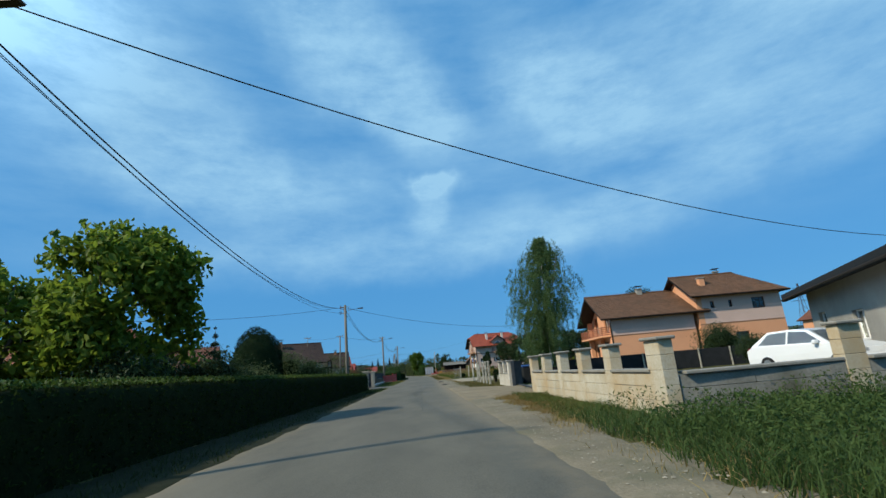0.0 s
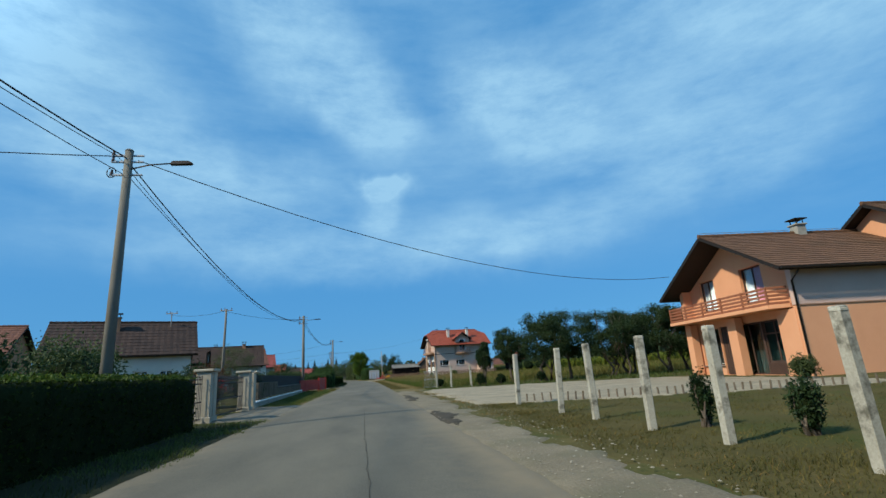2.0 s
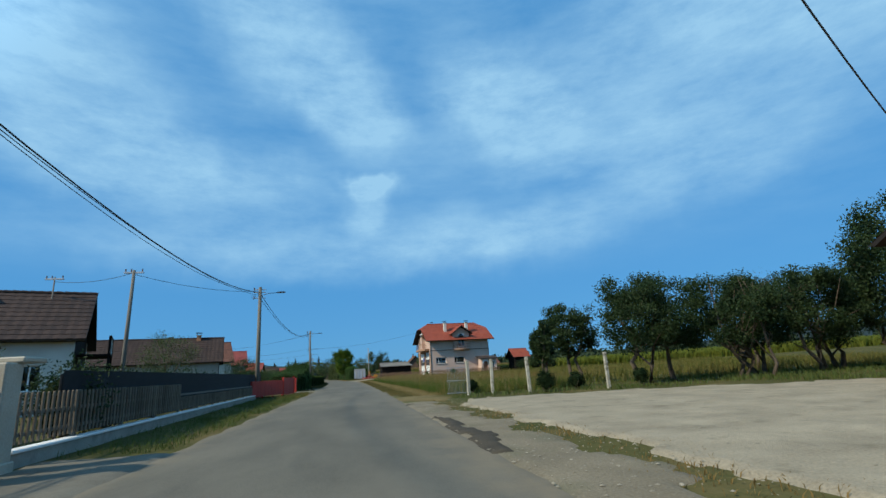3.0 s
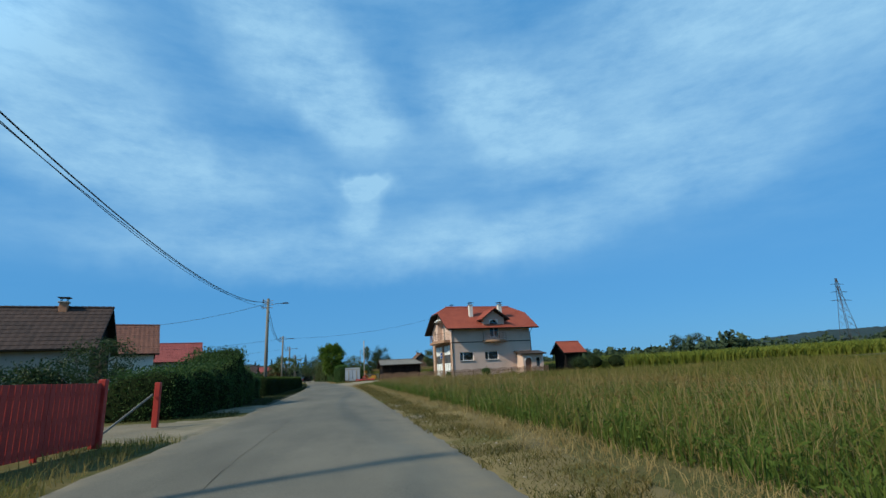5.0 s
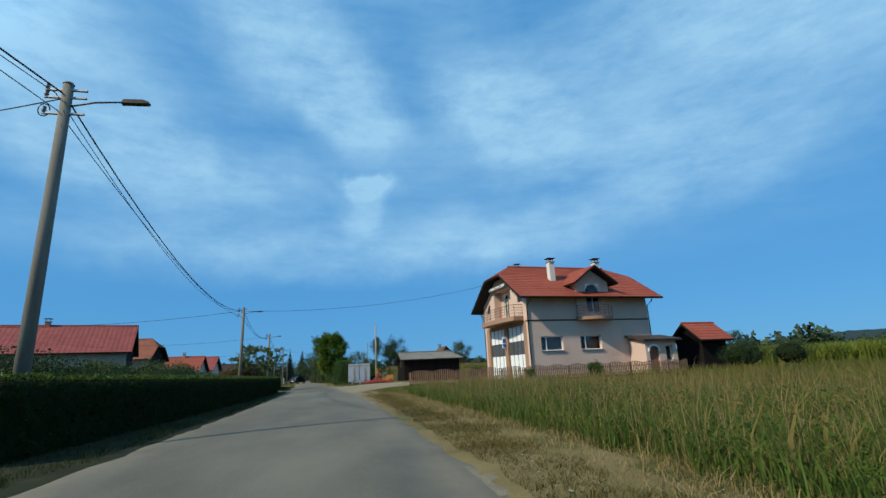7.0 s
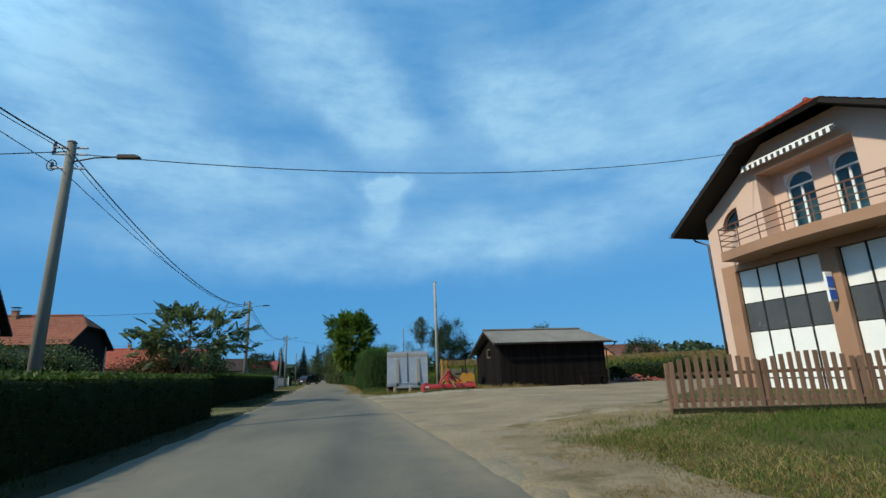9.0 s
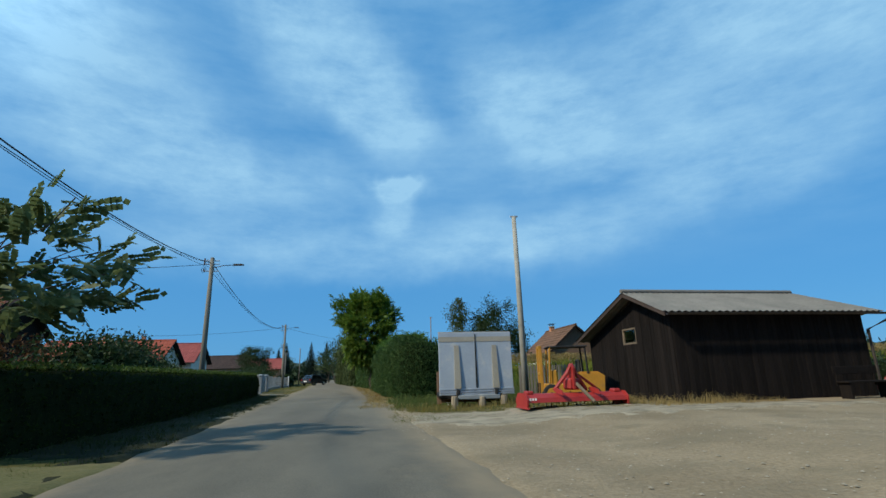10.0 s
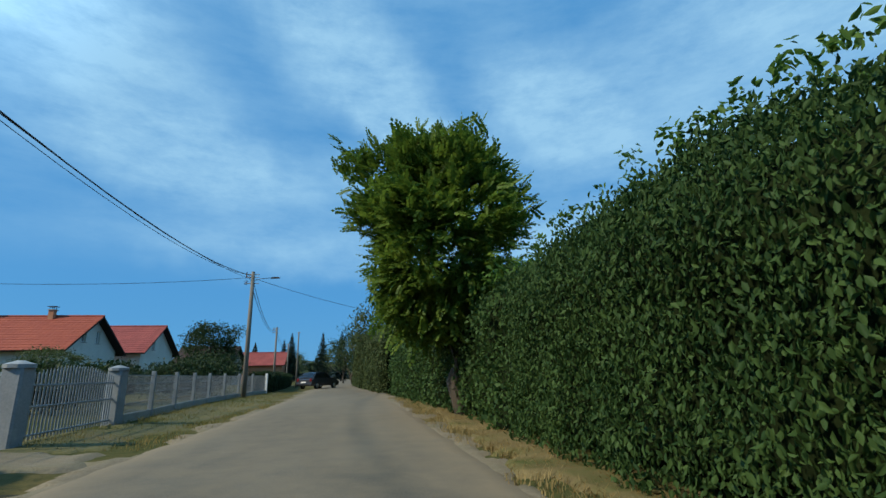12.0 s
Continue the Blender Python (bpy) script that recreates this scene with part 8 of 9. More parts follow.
def loader():
    f = thing("forklift", pose(4.32, 150.3, gzf(4, 150), 0, 0, -12) @ Matrix.Scale(.88, 4), "old yellow forklift with a roof frame parked beside the shed", "forklift")
    part("counterweight", Shape().prism([(.2, .25), (1.1, .25), (1.15, .85), (1.05, .92), (.3, .92), (.2, .8)], 1.0, "y", -.5), M["yellow"], f)
    part("chassis", Shape().box((-.35, 0, .42), (1.2, .95, .38), b=.04), M["yellow"], f)
    part("hood", Shape().prism([(.25, .92), (1.05, .92), (.95, 1.0), (.35, 1.0)], .8, "y", -.4), M["yellow"], f)
    part("seat", Shape().box((.1, 0, .95), (.5, .5, .14), b=.05), M["black_steel"], f)
    part("seat_back", Shape().box((.36, 0, 1.2), (.1, .5, .45), b=.04), M["black_steel"], f)
    part("steering_wheel", Shape().tube([(-.42 + .0 * a, .17 * math.cos(a), 1.15 + .17 * math.sin(a)) for a in np.linspace(0, 6.28, 14)], .015, 5), M["black_steel"], f)
    part("dash", Shape().box((-.55, 0, .82), (.2, .8, .5), b=.04), M["yellow"], f)
    for x, y in ((-.75, -.45), (-.75, .45), (.62, -.42), (.62, .42)):
        part("roof_post", Shape().tube([(x, y, .6), (x * .9, y, 1.85)], .035, 7), M["yellow" if x < 0 else "black_steel"], f)
    part("roof_frame", Shape().box((-.06, 0, 1.87), (1.4, .98, .06), b=.02), M["black_steel"], f)
    for y in (-.3, .3):
        part("mast_rail", Shape().box((-1.0, y, 1.0), (.12, .1, 1.85), b=.012), M["yellow"], f)
        part("fork", Shape().box((-1.5, y, .08), (.9, .1, .05), b=.01), M["black_steel"], f)
        part("fork_back", Shape().box((-1.08, y, .35), (.05, .1, .6), b=.01), M["black_steel"], f)
    for z in (.3, .95, 1.88):
        part("mast_cross", Shape().box((-1.0, 0, z), (.1, .7, .1), b=.012), M["yellow"], f)
    part("lift_cylinder", Shape().tube([(-.95, 0, .2), (-.95, 0, 1.5)], .045, 8), M["chrome"], f)
    for x, y, r in ((-.7, -.48, .3), (-.7, .48, .3), (.75, -.45, .24), (.75, .45, .24)):
        wheel(f, x, y, r, .2, "yellow")


def marker_post():
    m = thing("marker_post", pose(.78, 152.45, gzf(.7, 152) - .02, 3, -9, 10), "white plastic roadside marker post with red band", "marker post")
    part("shaft", Shape().prism([(-.05, -.035), (.05, -.035), (.04, .035), (-.04, .035)], .70, "z", 0), M["marker_white"], m)
    part("band", Shape().prism([(-.053, -.038), (.053, -.038), (.043, .038), (-.043, .038)], .27, "z", .34), M["marker_red"], m, "dark red band")
    part("head", Shape().prism([(-.052, -.037), (.052, -.037), (.042, .037), (-.042, .037)], .04, "z", .70), M["marker_white"], m)


lift_platform()
cultivator()
loader()
marker_post()
f_ = thing("picket_fence", pose(0, 0, 0), "grey weathered picket fence behind the trailer", "fence")
pickets(f_, 3.6, 153.2, 5.9, 152.9, 1.15, .12, .08, "wood_pole", (.3, .9), .05, 0, True, 1.8)

# rubble and small clutter
rng_ = random.Random(11)
pile = thing("rubble_heap", pose(0, 0, 0), "heap of old bricks and scrap at the yard's far edge", "rubble")
for i in range(70):
    x, y = 15.2 + rng_.gauss(0, 1.1), 149.6 + rng_.gauss(0, .35)
    part("brick", Shape().box((0, 0, 0), (.25, .13, .09), b=.01).mesh("piece"), M["roof_maroon"] if i % 3 else M["old_picket"], pile, "",
         pose(x, y, gzf(x, y) + .05 + max(0, .4 - abs(x - 15.2) * .25) * rng_.random(), rng_.uniform(-30, 30), rng_.uniform(-30, 30), rng_.uniform(0, 180)))
st = np.random.default_rng(5)
pts = np.concatenate([scatter([(-1.4, 145.0), (9.4, 144.6), (6, 148.6), (-1.2, 149.6)], 95, st), scatter([(3.2, 41.6), (16, 39.5), (16, 50), (12, 55), (3.6, 57)], 16, st), scatter([(1.3, 30), (2.7, 30), (3.3, 58), (1.4, 58)], 45, st), scatter([(1.6, 17.3), (4.3, 18), (4.5, 25.5), (2.6, 29), (1.5, 30)], 45, st), scatter([(1.55, 1), (2.9, 1), (2.3, 12), (2.3, 17.5), (1.6, 17.5)], 60, st), scatter([(0, 131), (3, 131), (12, 138), (14, 147), (-1, 147)], 32, st), scatter([(1.6, 62), (2.3, 62), (2.0, 121), (1.3, 121)], 8, st)])
n_ = len(pts)
ring = np.array([[math.cos(a), math.sin(a), 0] for a in np.linspace(0, 6.28, 6)[:-1]])
sz = (.006 + .019 * st.random(n_) ** 2.8)[:, None, None]
v_ = np.concatenate([ring[None] * sz * st.uniform(.7, 1.3, (n_, 5, 1)), np.array([[[0, 0, .55]]]) * sz], 1)
v_ += np.stack([pts[:, 0], pts[:, 1], gz(pts[:, 0], pts[:, 1]) + .035], 1)[:, None]
fc = np.concatenate([np.arange(n_)[:, None] * 6 + [a, (a + 1) % 5, 5] for a in range(5)], 1).reshape(-1, 3)
tagged(new("loose_stones", fast_mesh("loose_stones", v_.reshape(-1, 3), fc, M["stone"])), "small loose stones scattered over gravel and shoulder", "stones", kind="stuff")


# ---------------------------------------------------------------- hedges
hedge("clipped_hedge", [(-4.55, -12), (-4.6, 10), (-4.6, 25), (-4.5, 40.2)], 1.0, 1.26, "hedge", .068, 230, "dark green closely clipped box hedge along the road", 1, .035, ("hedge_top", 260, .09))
hedge("free_hedge", [(-5.0, 83.5, 1.3), (-4.75, 86, 1.5), (-4.4, 88.3, 1.75), (-4.35, 90.6, 2.45), (-4.45, 92.2, 1.7), (-4.7, 94.5, 1.3), (-4.95, 99.0, 1.15)], 2.2, 2, "creeper", .085, 330, "overgrown leafy hedge of mixed shrubs", 2, .22, ("creeper", 160, .24))
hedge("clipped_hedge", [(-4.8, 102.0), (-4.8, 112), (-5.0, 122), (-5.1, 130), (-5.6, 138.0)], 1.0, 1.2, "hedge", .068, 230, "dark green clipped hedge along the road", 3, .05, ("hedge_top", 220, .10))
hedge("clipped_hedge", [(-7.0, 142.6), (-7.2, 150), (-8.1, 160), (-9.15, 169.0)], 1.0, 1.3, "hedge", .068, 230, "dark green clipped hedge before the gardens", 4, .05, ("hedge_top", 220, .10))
hedge("tall_hedge", [(1.75, 158.9, 2.4), (1.1, 158.0, 2.65), (.2, 157.75, 2.85), (-.6, 158.1, 2.9), (-1.05, 159.2, 2.95), (-1.15, 160.8, 2.95), (-1.2, 162.2, 2.65), (-1.22, 163.0, 2.45), (-1.25, 164.2, 2.6), (-1.32, 165.4, 2.95), (-1.4, 166.4, 3.1), (-1.5, 169, 3.1), (-1.65, 171.6, 2.95)][::-1], 2.0, 3, "creeper", .070, 900, "tall leafy dogwood hedge crowding the roadside", 5, .22, ("creeper_top", 130, .27), .5, .36, True, 1.2, 1.2, .2)
hedge("tall_hedge", [(-1.65, 171.2, 3.0), (-1.85, 176, 3.0), (-2.75, 184, 2.9), (-3.8, 192, 2.8)][::-1], 2.2, 3, "creeper", .11, 260, "tall leafy dogwood hedge further along the road", 55, .24, ("creeper_top", 60, .45), .7, .3, False, 1.1, .6)
hedge("tall_hedge", [(-4.3, 193, 3.6), (-6.2, 206, 4.4), (-8.2, 222, 5.0)][::-1], 3.0, 4, "olive", .15, 100, "taller roadside growth further along", 6, .4, ("olive", 60, .8))
hedge("low_hedge", [(-11.9, 197.5), (-13.0, 207), (-16.0, 226)], 1.6, 1.3, "orchard", .11, 140, "dark low hedge beyond the grey fence", 7, .15)
hedge("field_hedge", [(14.5, 152.0, 1.0), (22, 151.5, 1.05), (40, 153, 1.2), (70, 150, 1.2)][::-1], 2.0, 1.4, "orchard", .13, 75, "dark green hedge at the back of the gravel yard", 8, .25, ("orchard", 50, .5))

# ---------------------------------------------------------------- trees, near to far
tree("catalpa_tree", -7.9, 13.3, 5.7, 2.0, .8, "big", .22, 10500, "broad-leaved tree with large bright green leaves behind the hedge", 11, trunk_r=.13, width=.58, gaps=.1, clump=.42, fine=True)
tree("catalpa_tree", -11.2, 13.8, 5.0, 2.2, 1.2, "big", .21, 8000, "broad-leaved garden tree with large green leaves", 12, trunk_r=.13, width=.66, gaps=.22, clump=.42, fine=True)
tree("catalpa_tree", -15, 12.5, 4.8, 2.4, 1.2, "big", .26, 3800, "broad-leaved garden tree with large green leaves", 13, trunk_r=.13, width=.72, gaps=.3)
shrub("garden_shrub", -6.9, 16.5, 2.4, 1.3, "orchard", .09, 5200, "dark leafy shrub behind the hedge", 14)
shrub("garden_shrub", -9.7, 15.4, 2.5, 1.7, "orchard", .10, 5200, "dense dark shrub behind the hedge", 19)
shrub("garden_shrub", -12.8, 15.8, 2.7, 1.8, "orchard", .10, 5200, "dense dark shrub behind the hedge", 28)
shrub("garden_shrub", -7.2, 12.3, 2.1, 1.2, "orchard", .09, 4200, "dense dark shrub behind the hedge", 29)
shrub("garden_shrub", -9.3, 17.5, 2.6, 1.5, "orchard", .09, 5200, "dark leafy shrub behind the hedge", 15)
tree("young_spruce", -8.5, 20.6, 3.5, .8, .3, "fir", .17, 5200, "young spruce with sparse blue-green branches", 16, style="cone", trunk_r=.05, width=.18)
shrub("clipped_thuja", -7.98, 24.2, 3.72, 1.16, "thuja", .06, 26000, "dense dark egg-shaped clipped thuja", 17, .34, category="thuja", egg=True)
shrub("garden_shrub", -6.7, 20.5, 1.9, .9, "olive", .07, 3600, "grey-green shrub behind the hedge", 18)
for k, (x, y, h, r, lf) in enumerate(((-11.0, 36.4, 3.6, 1.25, "orchard"), (-9.8, 36.8, 3.3, 1.15, "olive"), (-8.6, 38.0, 2.6, 1.2, "orchard"), (-13.2, 37.2, 2.95, 1.3, "orchard"), (-15.0, 38.5, 2.6, 1.3, "olive"), (-13, 40.5, 3.0, 2.0, "olive"), (-16.5, 42, 3.2, 2.1, "orchard"), (-20, 45, 3.2, 2.4, "orchard"), (-9.5, 44.0, 2.5, 1.6, "orchard"), (-11.5, 47.5, 3.2, 1.9, "olive"), (-13.5, 51, 3.0, 2.0, "olive"), (-8.2, 51.5, 2.0, 1.2, "orchard"), (-16, 47, 3.0, 2, "orchard"))):
    shrub("garden_shrub", x, y, h, r, lf, .11, 4200, "leafy garden shrub behind the fence", 20 + k)
shrub("garden_shrub", -5.75, 51.3, 1.55, .75, "orchard", .06, 3200, "dark straggling shrub pressing against the pickets", 127)
shrub("rose_bush", -5.9, 45.6, 1.15, .7, "orchard", .06, 2400, "dark rose bush behind the iron gate", 26)
rr_ = np.random.default_rng(3)
tagged(new("rose_blooms", leaves("rose_blooms", np.array([-5.7, 46.3, .95]) + rr_.normal(0, 1, (60, 3)) * [.15, .3, .14], .07, LEAF["flower"], rr_, 0, .9)), "red roses in bloom", "flowers", kind="stuff")
shrub("rust_shrub", -7.2, 50.2, 1.9, .9, "rust", .07, 3000, "reddish-leaved shrub behind the fence", 27)
for k, (x, y, h, r) in enumerate(((-6.9, 55.5, 1.6, 1.0), (-7.2, 59.5, 1.5, 1.1), (-7.3, 64, 1.6, 1.2), (-7.6, 68.5, 1.5, 1.0))):
    shrub("garden_shrub", x, y, h, r, "orchard", .075, 3600, "dark shrub behind the netting fence", 30 + k)
tree("fruit_tree", -14.5, 82.5, 5.2, 2.2, 1.3, "olive", .10, 6000, "loose grey-green fruit tree in a garden", 35, gaps=.45)
tree("fruit_tree", -11.0, 92.5, 3.4, 1.8, .8, "orchard", .10, 5000, "small dark fruit tree", 36)
for k, (x, y, h, r) in enumerate(((-8.5, 80, 1.7, 1.2), (-9.5, 85, 1.9, 1.5), (-9.0, 105, 2.0, 1.6), (-10, 111, 2.2, 1.8), (-12, 118, 2.3, 1.8), (-10, 126, 2.0, 1.7))):
    shrub("garden_shrub", x, y, h, r, "orchard", .09, 4600, "leafy shrub behind the roadside hedge", 40 + k)
tree("walnut_tree", -8.35, 143.8, 4.35, 2.45, 1.5, "walnut", .33, 620, "spreading open walnut tree with pale leaves", 50, gaps=.35, clump=.36, trunk_r=.12, width=.5, sprays=True)
shrub("rust_shrub", -10.2, 145.4, 2.5, 2.1, "rust", .09, 5200, "reddish-brown shrub below the walnut tree", 51)
for k, (x, y, h, r, lf) in enumerate(((-10.5, 152.0, 2.6, 1.9, "orchard"), (-11.5, 156, 2.8, 2.0, "orchard"), (-14, 162, 2.6, 2.0, "orchard"), (-14.5, 172, 1.4, 1.5, "orchard"), (-14.5, 180, 1.6, 1.6, "orchard"), (-15.5, 185, 1.7, 1.7, "orchard"), (-15.0, 190.5, 2.0, 1.8, "orchard"), (-14.8, 194, 2.2, 1.8, "orchard"), (-18.8, 147, 3.5, 2.4, "olive"), (-17.0, 149.5, 3.2, 2.2, "olive"), (-21, 144, 3.2, 2.4, "olive"),
                                      (-15.5, 197, 2.8, 2.2, "orchard"), (-17, 136, 2.4, 2, "orchard"), (-20, 140, 3.2, 2.2, "olive"))):
    shrub("garden_shrub", x, y, h, r, lf, .14, 5200, "dark rounded garden shrub", 60 + k)
tree("garden_tree", -16.7, 200, 5.4, 2.1, 1.0, "orchard", .15, 9000, "round dark garden tree", 75)
tree("garden_tree", -27, 199, 3.4, 2.2, 1.2, "olive", .13, 4500, "pale green garden tree", 76)
for k, (x, y, h) in enumerate(((-24.5, 268, 10), (-18.6, 271, 10.2), (-14.9, 274, 10.8), (-29, 282, 9.5), (-35, 280, 9))):
    tree("fir_tree", x, y, h, 3.0, .8, "fir", .50, 3600, "dark pointed fir beyond the village", 80 + k, style="cone", trunk_r=.16, width=.22, group="firs")

# right-hand side
tree("weeping_birch", 6.4, 26.3, 8.0, 2.15, 1.0, "birch", .070, 104000, "tall weeping birch with white trunk behind the gate", 90, bark="birch_bark", trunk_r=.065, style="weep", gaps=.2, width=.42, lean=(.6, 0))
shrub("garden_shrub", 20.15, 32.77, 2.55, 1.75, "orchard", .08, 9000, "broad green shrub beyond the netting fence", 91)
shrub("garden_shrub", 16.81, 24.55, 1.6, .95, "orchard", .065, 6500, "green shrub in the neighbouring yard", 92)
shrub("climbing_shrub", 5.6, 30.7, 1.1, .5, "olive", .08, 1600, "big-leaved climbing shrub by the posts", 93, category="shrub")
shrub("conical_shrub", 4.75, 33.9, .85, .17, "thuja", .045, 1500, "small dark conical evergreen on the lawn", 94)
shrub("conical_shrub", 5.2, 32.5, .75, .22, "orchard", .06, 900, "low leafy shrub on the lawn", 95)
shrub("palm_shrub", 15.5, 42.9, .9, .5, "olive", .22, 420, "small spiky yucca by the house", 96, width=.12)
for k, (x, y, h, r, th) in enumerate(((7.75, 60.6, 2.95, .5, .95), (12.2, 60.2, 4.8, 2.0, 1.0), (14.4, 61.5, 5.2, 2.3, 1.0), (16.8, 60.0, 5.1, 2.1, 1.05), (19.2, 61.5, 4.9, 2.2, 1.0), (21.5, 60.3, 5.1, 2.3, 1.05), (24.2, 61.8, 5.3, 2.4, 1.0), (26.2, 58.2, 9.0, 3.3, 1.6), (29.5, 63.0, 5.5, 2.2, 1.3), (11.0, 64.5, 4.2, 1.6, 1.3), (33, 60, 6, 2.5, 1.4), (23, 66, 5.2, 2, 1.3))):
    tree("fruit_tree", x, y, h, r, th, "orchard", .11 if r < 3 else .16, int(3500 + 7200 * r), "dark leafy fruit tree at the edge of the orchard", 100 + k, trunk_r=.11, gaps=.3, clump=.42, group="orchard trees", stems=1 if k in (0, 2) else 2)
tree("bare_fruit_tree", 17.6, 59.2, 4.9, 1.2, 1.2, "olive", .05, 900, "half-bare grey fruit tree in the orchard", 115, trunk_r=.08, gaps=.5)
for k, (x, y, r) in enumerate(((7.05, 58.9, .42), (8.5, 59.3, .36), (11.2, 59.0, .36), (4.75, 61.8, .3))):
    shrub("clipped_ball_shrub", x, y, r * 2, r, "thuja", .05, 2600, "dark clipped ball shrub on short trunk", 120 + k, .34, category="shrub", group="clipped balls")
for k, (x, y, h, r) in enumerate(((31, 128.5, 2.2, 1.6), (34.5, 131.5, 2.6, 1.8), (36.5, 129, 2.4, 1.7), (12.6, 126.9, .8, .3), (17.2, 126.4, 1.1, .6), (20, 151.5, 1.5, 1.2), (16.8, 139.8, 2.2, 1.6))):
    shrub("garden_shrub", x, y, h, r, "orchard" if k not in (3, 4) else "weed", .085, 3000, "leafy shrub by the house" if k < 5 else "dark shrub at the yard", 130 + k)
tree("ash_tree", -1.75, 176.0, 8.05, 2.55, 1.5, "ash", .31, 9200, "leafy roadside tree rising out of the hedge", 140, trunk_r=.22, gaps=.12, clump=.46, width=.36, lean=(-.75, 0), sprays=True)
shrub("ivy_growth", -1.4, 176.0, 3.6, 1.1, "creeper", .11, 4200, "ivy climbing the trunk of the roadside tree", 141)
tree("elder_tree", 7.9, 172.9, 6.9, 2.3, 1.0, "orchard", .14, 16000, "loose grey-green tree behind the round bush", 142, gaps=.3)
tree("drooping_tree", 4.9, 173.8, 7.2, 1.1, 4.2, "olive", .13, 4400, "thin drooping tree top above the hedge", 143, gaps=.5, style="weep", trunk_r=.05)
shrub("round_bush", 1.6, 161.5, 2.2, 1.6, "creeper", .10, 7200, "rounded dark green bush at the hedge's end", 144)
shrub("round_bush", 2.7, 160.0, 1.6, 1.0, "creeper", .08, 5200, "low dark green bush beside the hedge", 149)
tree("thin_sapling", 2.3, 159.4, 3.5, .55, 1.6, "olive", .075, 1000, "thin straggling sapling beside the hedge", 148, trunk_r=.022, gaps=.5)
shrub("round_bush", 3.4, 164.0, 2.9, 1.7, "creeper", .10, 6200, "tall green bush behind the hedge", 145)
tree("field_tree", 18.4, 173.0, 6.3, 1.75, 1.7, "olive", .15, 6500, "open-crowned tree standing in the field", 146, gaps=.25)
tree("field_tree", 28.0, 170.0, 4.1, 2.0, .5, "orchard", .16, 6000, "low round dark tree at the edge of the field", 147, gaps=.1)
tree("field_tree", 188, 318, 14.0, 5.0, 3.0, "far", .7, 2600, "round tree standing above the far tree line", 171)
tree("field_tree", 199, 318, 15.6, 5.6, 3.0, "far", .7, 2800, "tall round tree standing above the far tree line", 172)
for k, (x, y, h, r) in enumerate(((-5.6, 208, 7.5, 2.6), (-8.5, 226, 8, 3), (-11, 240, 7, 3), (-3, 232, 8, 3.2), (-30, 300, 8, 4), (-6, 262, 9, 4), (-22, 310, 9, 4), (-14, 330, 9, 5), (3, 215, 7, 3))):
    tree("roadside_tree", x, y, h, r, 1.4, "olive" if k % 2 == 0 else "orchard", .24, 3000, "tree at the bend of the road", 150 + k, gaps=.35)

# far woods: rows of clumps along the skyline
far = np.random.default_rng(9)
rows_ = []
for x0, y0, x1, y1, n, h, r in ((-140, 290, -26, 330, 90, 8, 3), (-200, 210, -60, 260, 80, 8, 3.5), (40, 330, 160, 300, 120, 7, 3), (150, 305, 330, 240, 130, 8, 3.5), (-20, 360, 60, 380, 60, 9, 4), (60, 240, 110, 250, 24, 6.5, 2.6), (-120, 110, -55, 190, 50, 7, 3), (-110, 20, -50, 90, 40, 7, 3), (60, 20, 120, 90, 40, 8, 3), (118, 205, 128, 208, 9, 8, 3)):
    t = far.random(n)
    c = np.stack([x0 + (x1 - x0) * t + far.normal(0, 2, n), y0 + (y1 - y0) * t + far.normal(0, 6, n), 0 * t], 1)
    hh = h * far.uniform(.6, 1.15, n)
    k = 50
    q = np.repeat(c, k, 0) + unit(far.normal(size=(n * k, 3))) * far.random((n * k, 1)) ** .4 * np.stack([np.full(n * k, r), np.full(n * k, r), np.repeat(hh, k) * .5], 1)
    q[:, 2] += np.repeat(hh, k) * .5 + gz(q[:, 0], q[:, 1])
    rows_.append(q)
tagged(new("far_woods", leaves("far_woods", np.concatenate(rows_), 2.0, LEAF["far"], far, .2, .7)), "line of distant woods and copses", "woods", kind="stuff")


def hills():
    for name, pts, y, seed in (("backdrop_hills", [(-900, 22), (-500, 27), (-260, 23), (-150, 28), (-60, 17), (40, 9), (200, 8), (500, 12)], 900, 1), ("backdrop_hills", [(180, 4), (420, 13), (640, 27), (900, 40), (1300, 54)], 760, 2), ("backdrop_hills", [(-1500, 60), (-900, 50), (-500, 30)], 500, 3)):
        xs = np.linspace(pts[0][0], pts[-1][0], 160)
        h = np.interp(xs, [p[0] for p in pts], [p[1] for p in pts])
        h = h + np.random.default_rng(seed).uniform(0, 1.6, 160) + np.sin(xs * .023 + seed) * 1.5
        V = np.concatenate([np.stack([xs, np.full(160, y - 120.0), np.full(160, -2.0)], 1), np.stack([xs, np.full(160, y - 30.0), h * .75], 1), np.stack([xs, np.full(160, float(y)), h], 1), np.stack([xs, np.full(160, y + 150.0), np.full(160, -2.0)], 1)])
        i = (np.arange(3)[:, None] * 160 + np.arange(159)[None]).ravel()
        me = fast_mesh(name, V, np.stack([i, i + 1, i + 161, i + 160], 1), M["hill"])
        me.shade_smooth()
        tagged(new(name, me), "low wooded hills on the horizon", "hills", kind="structure")


hills()


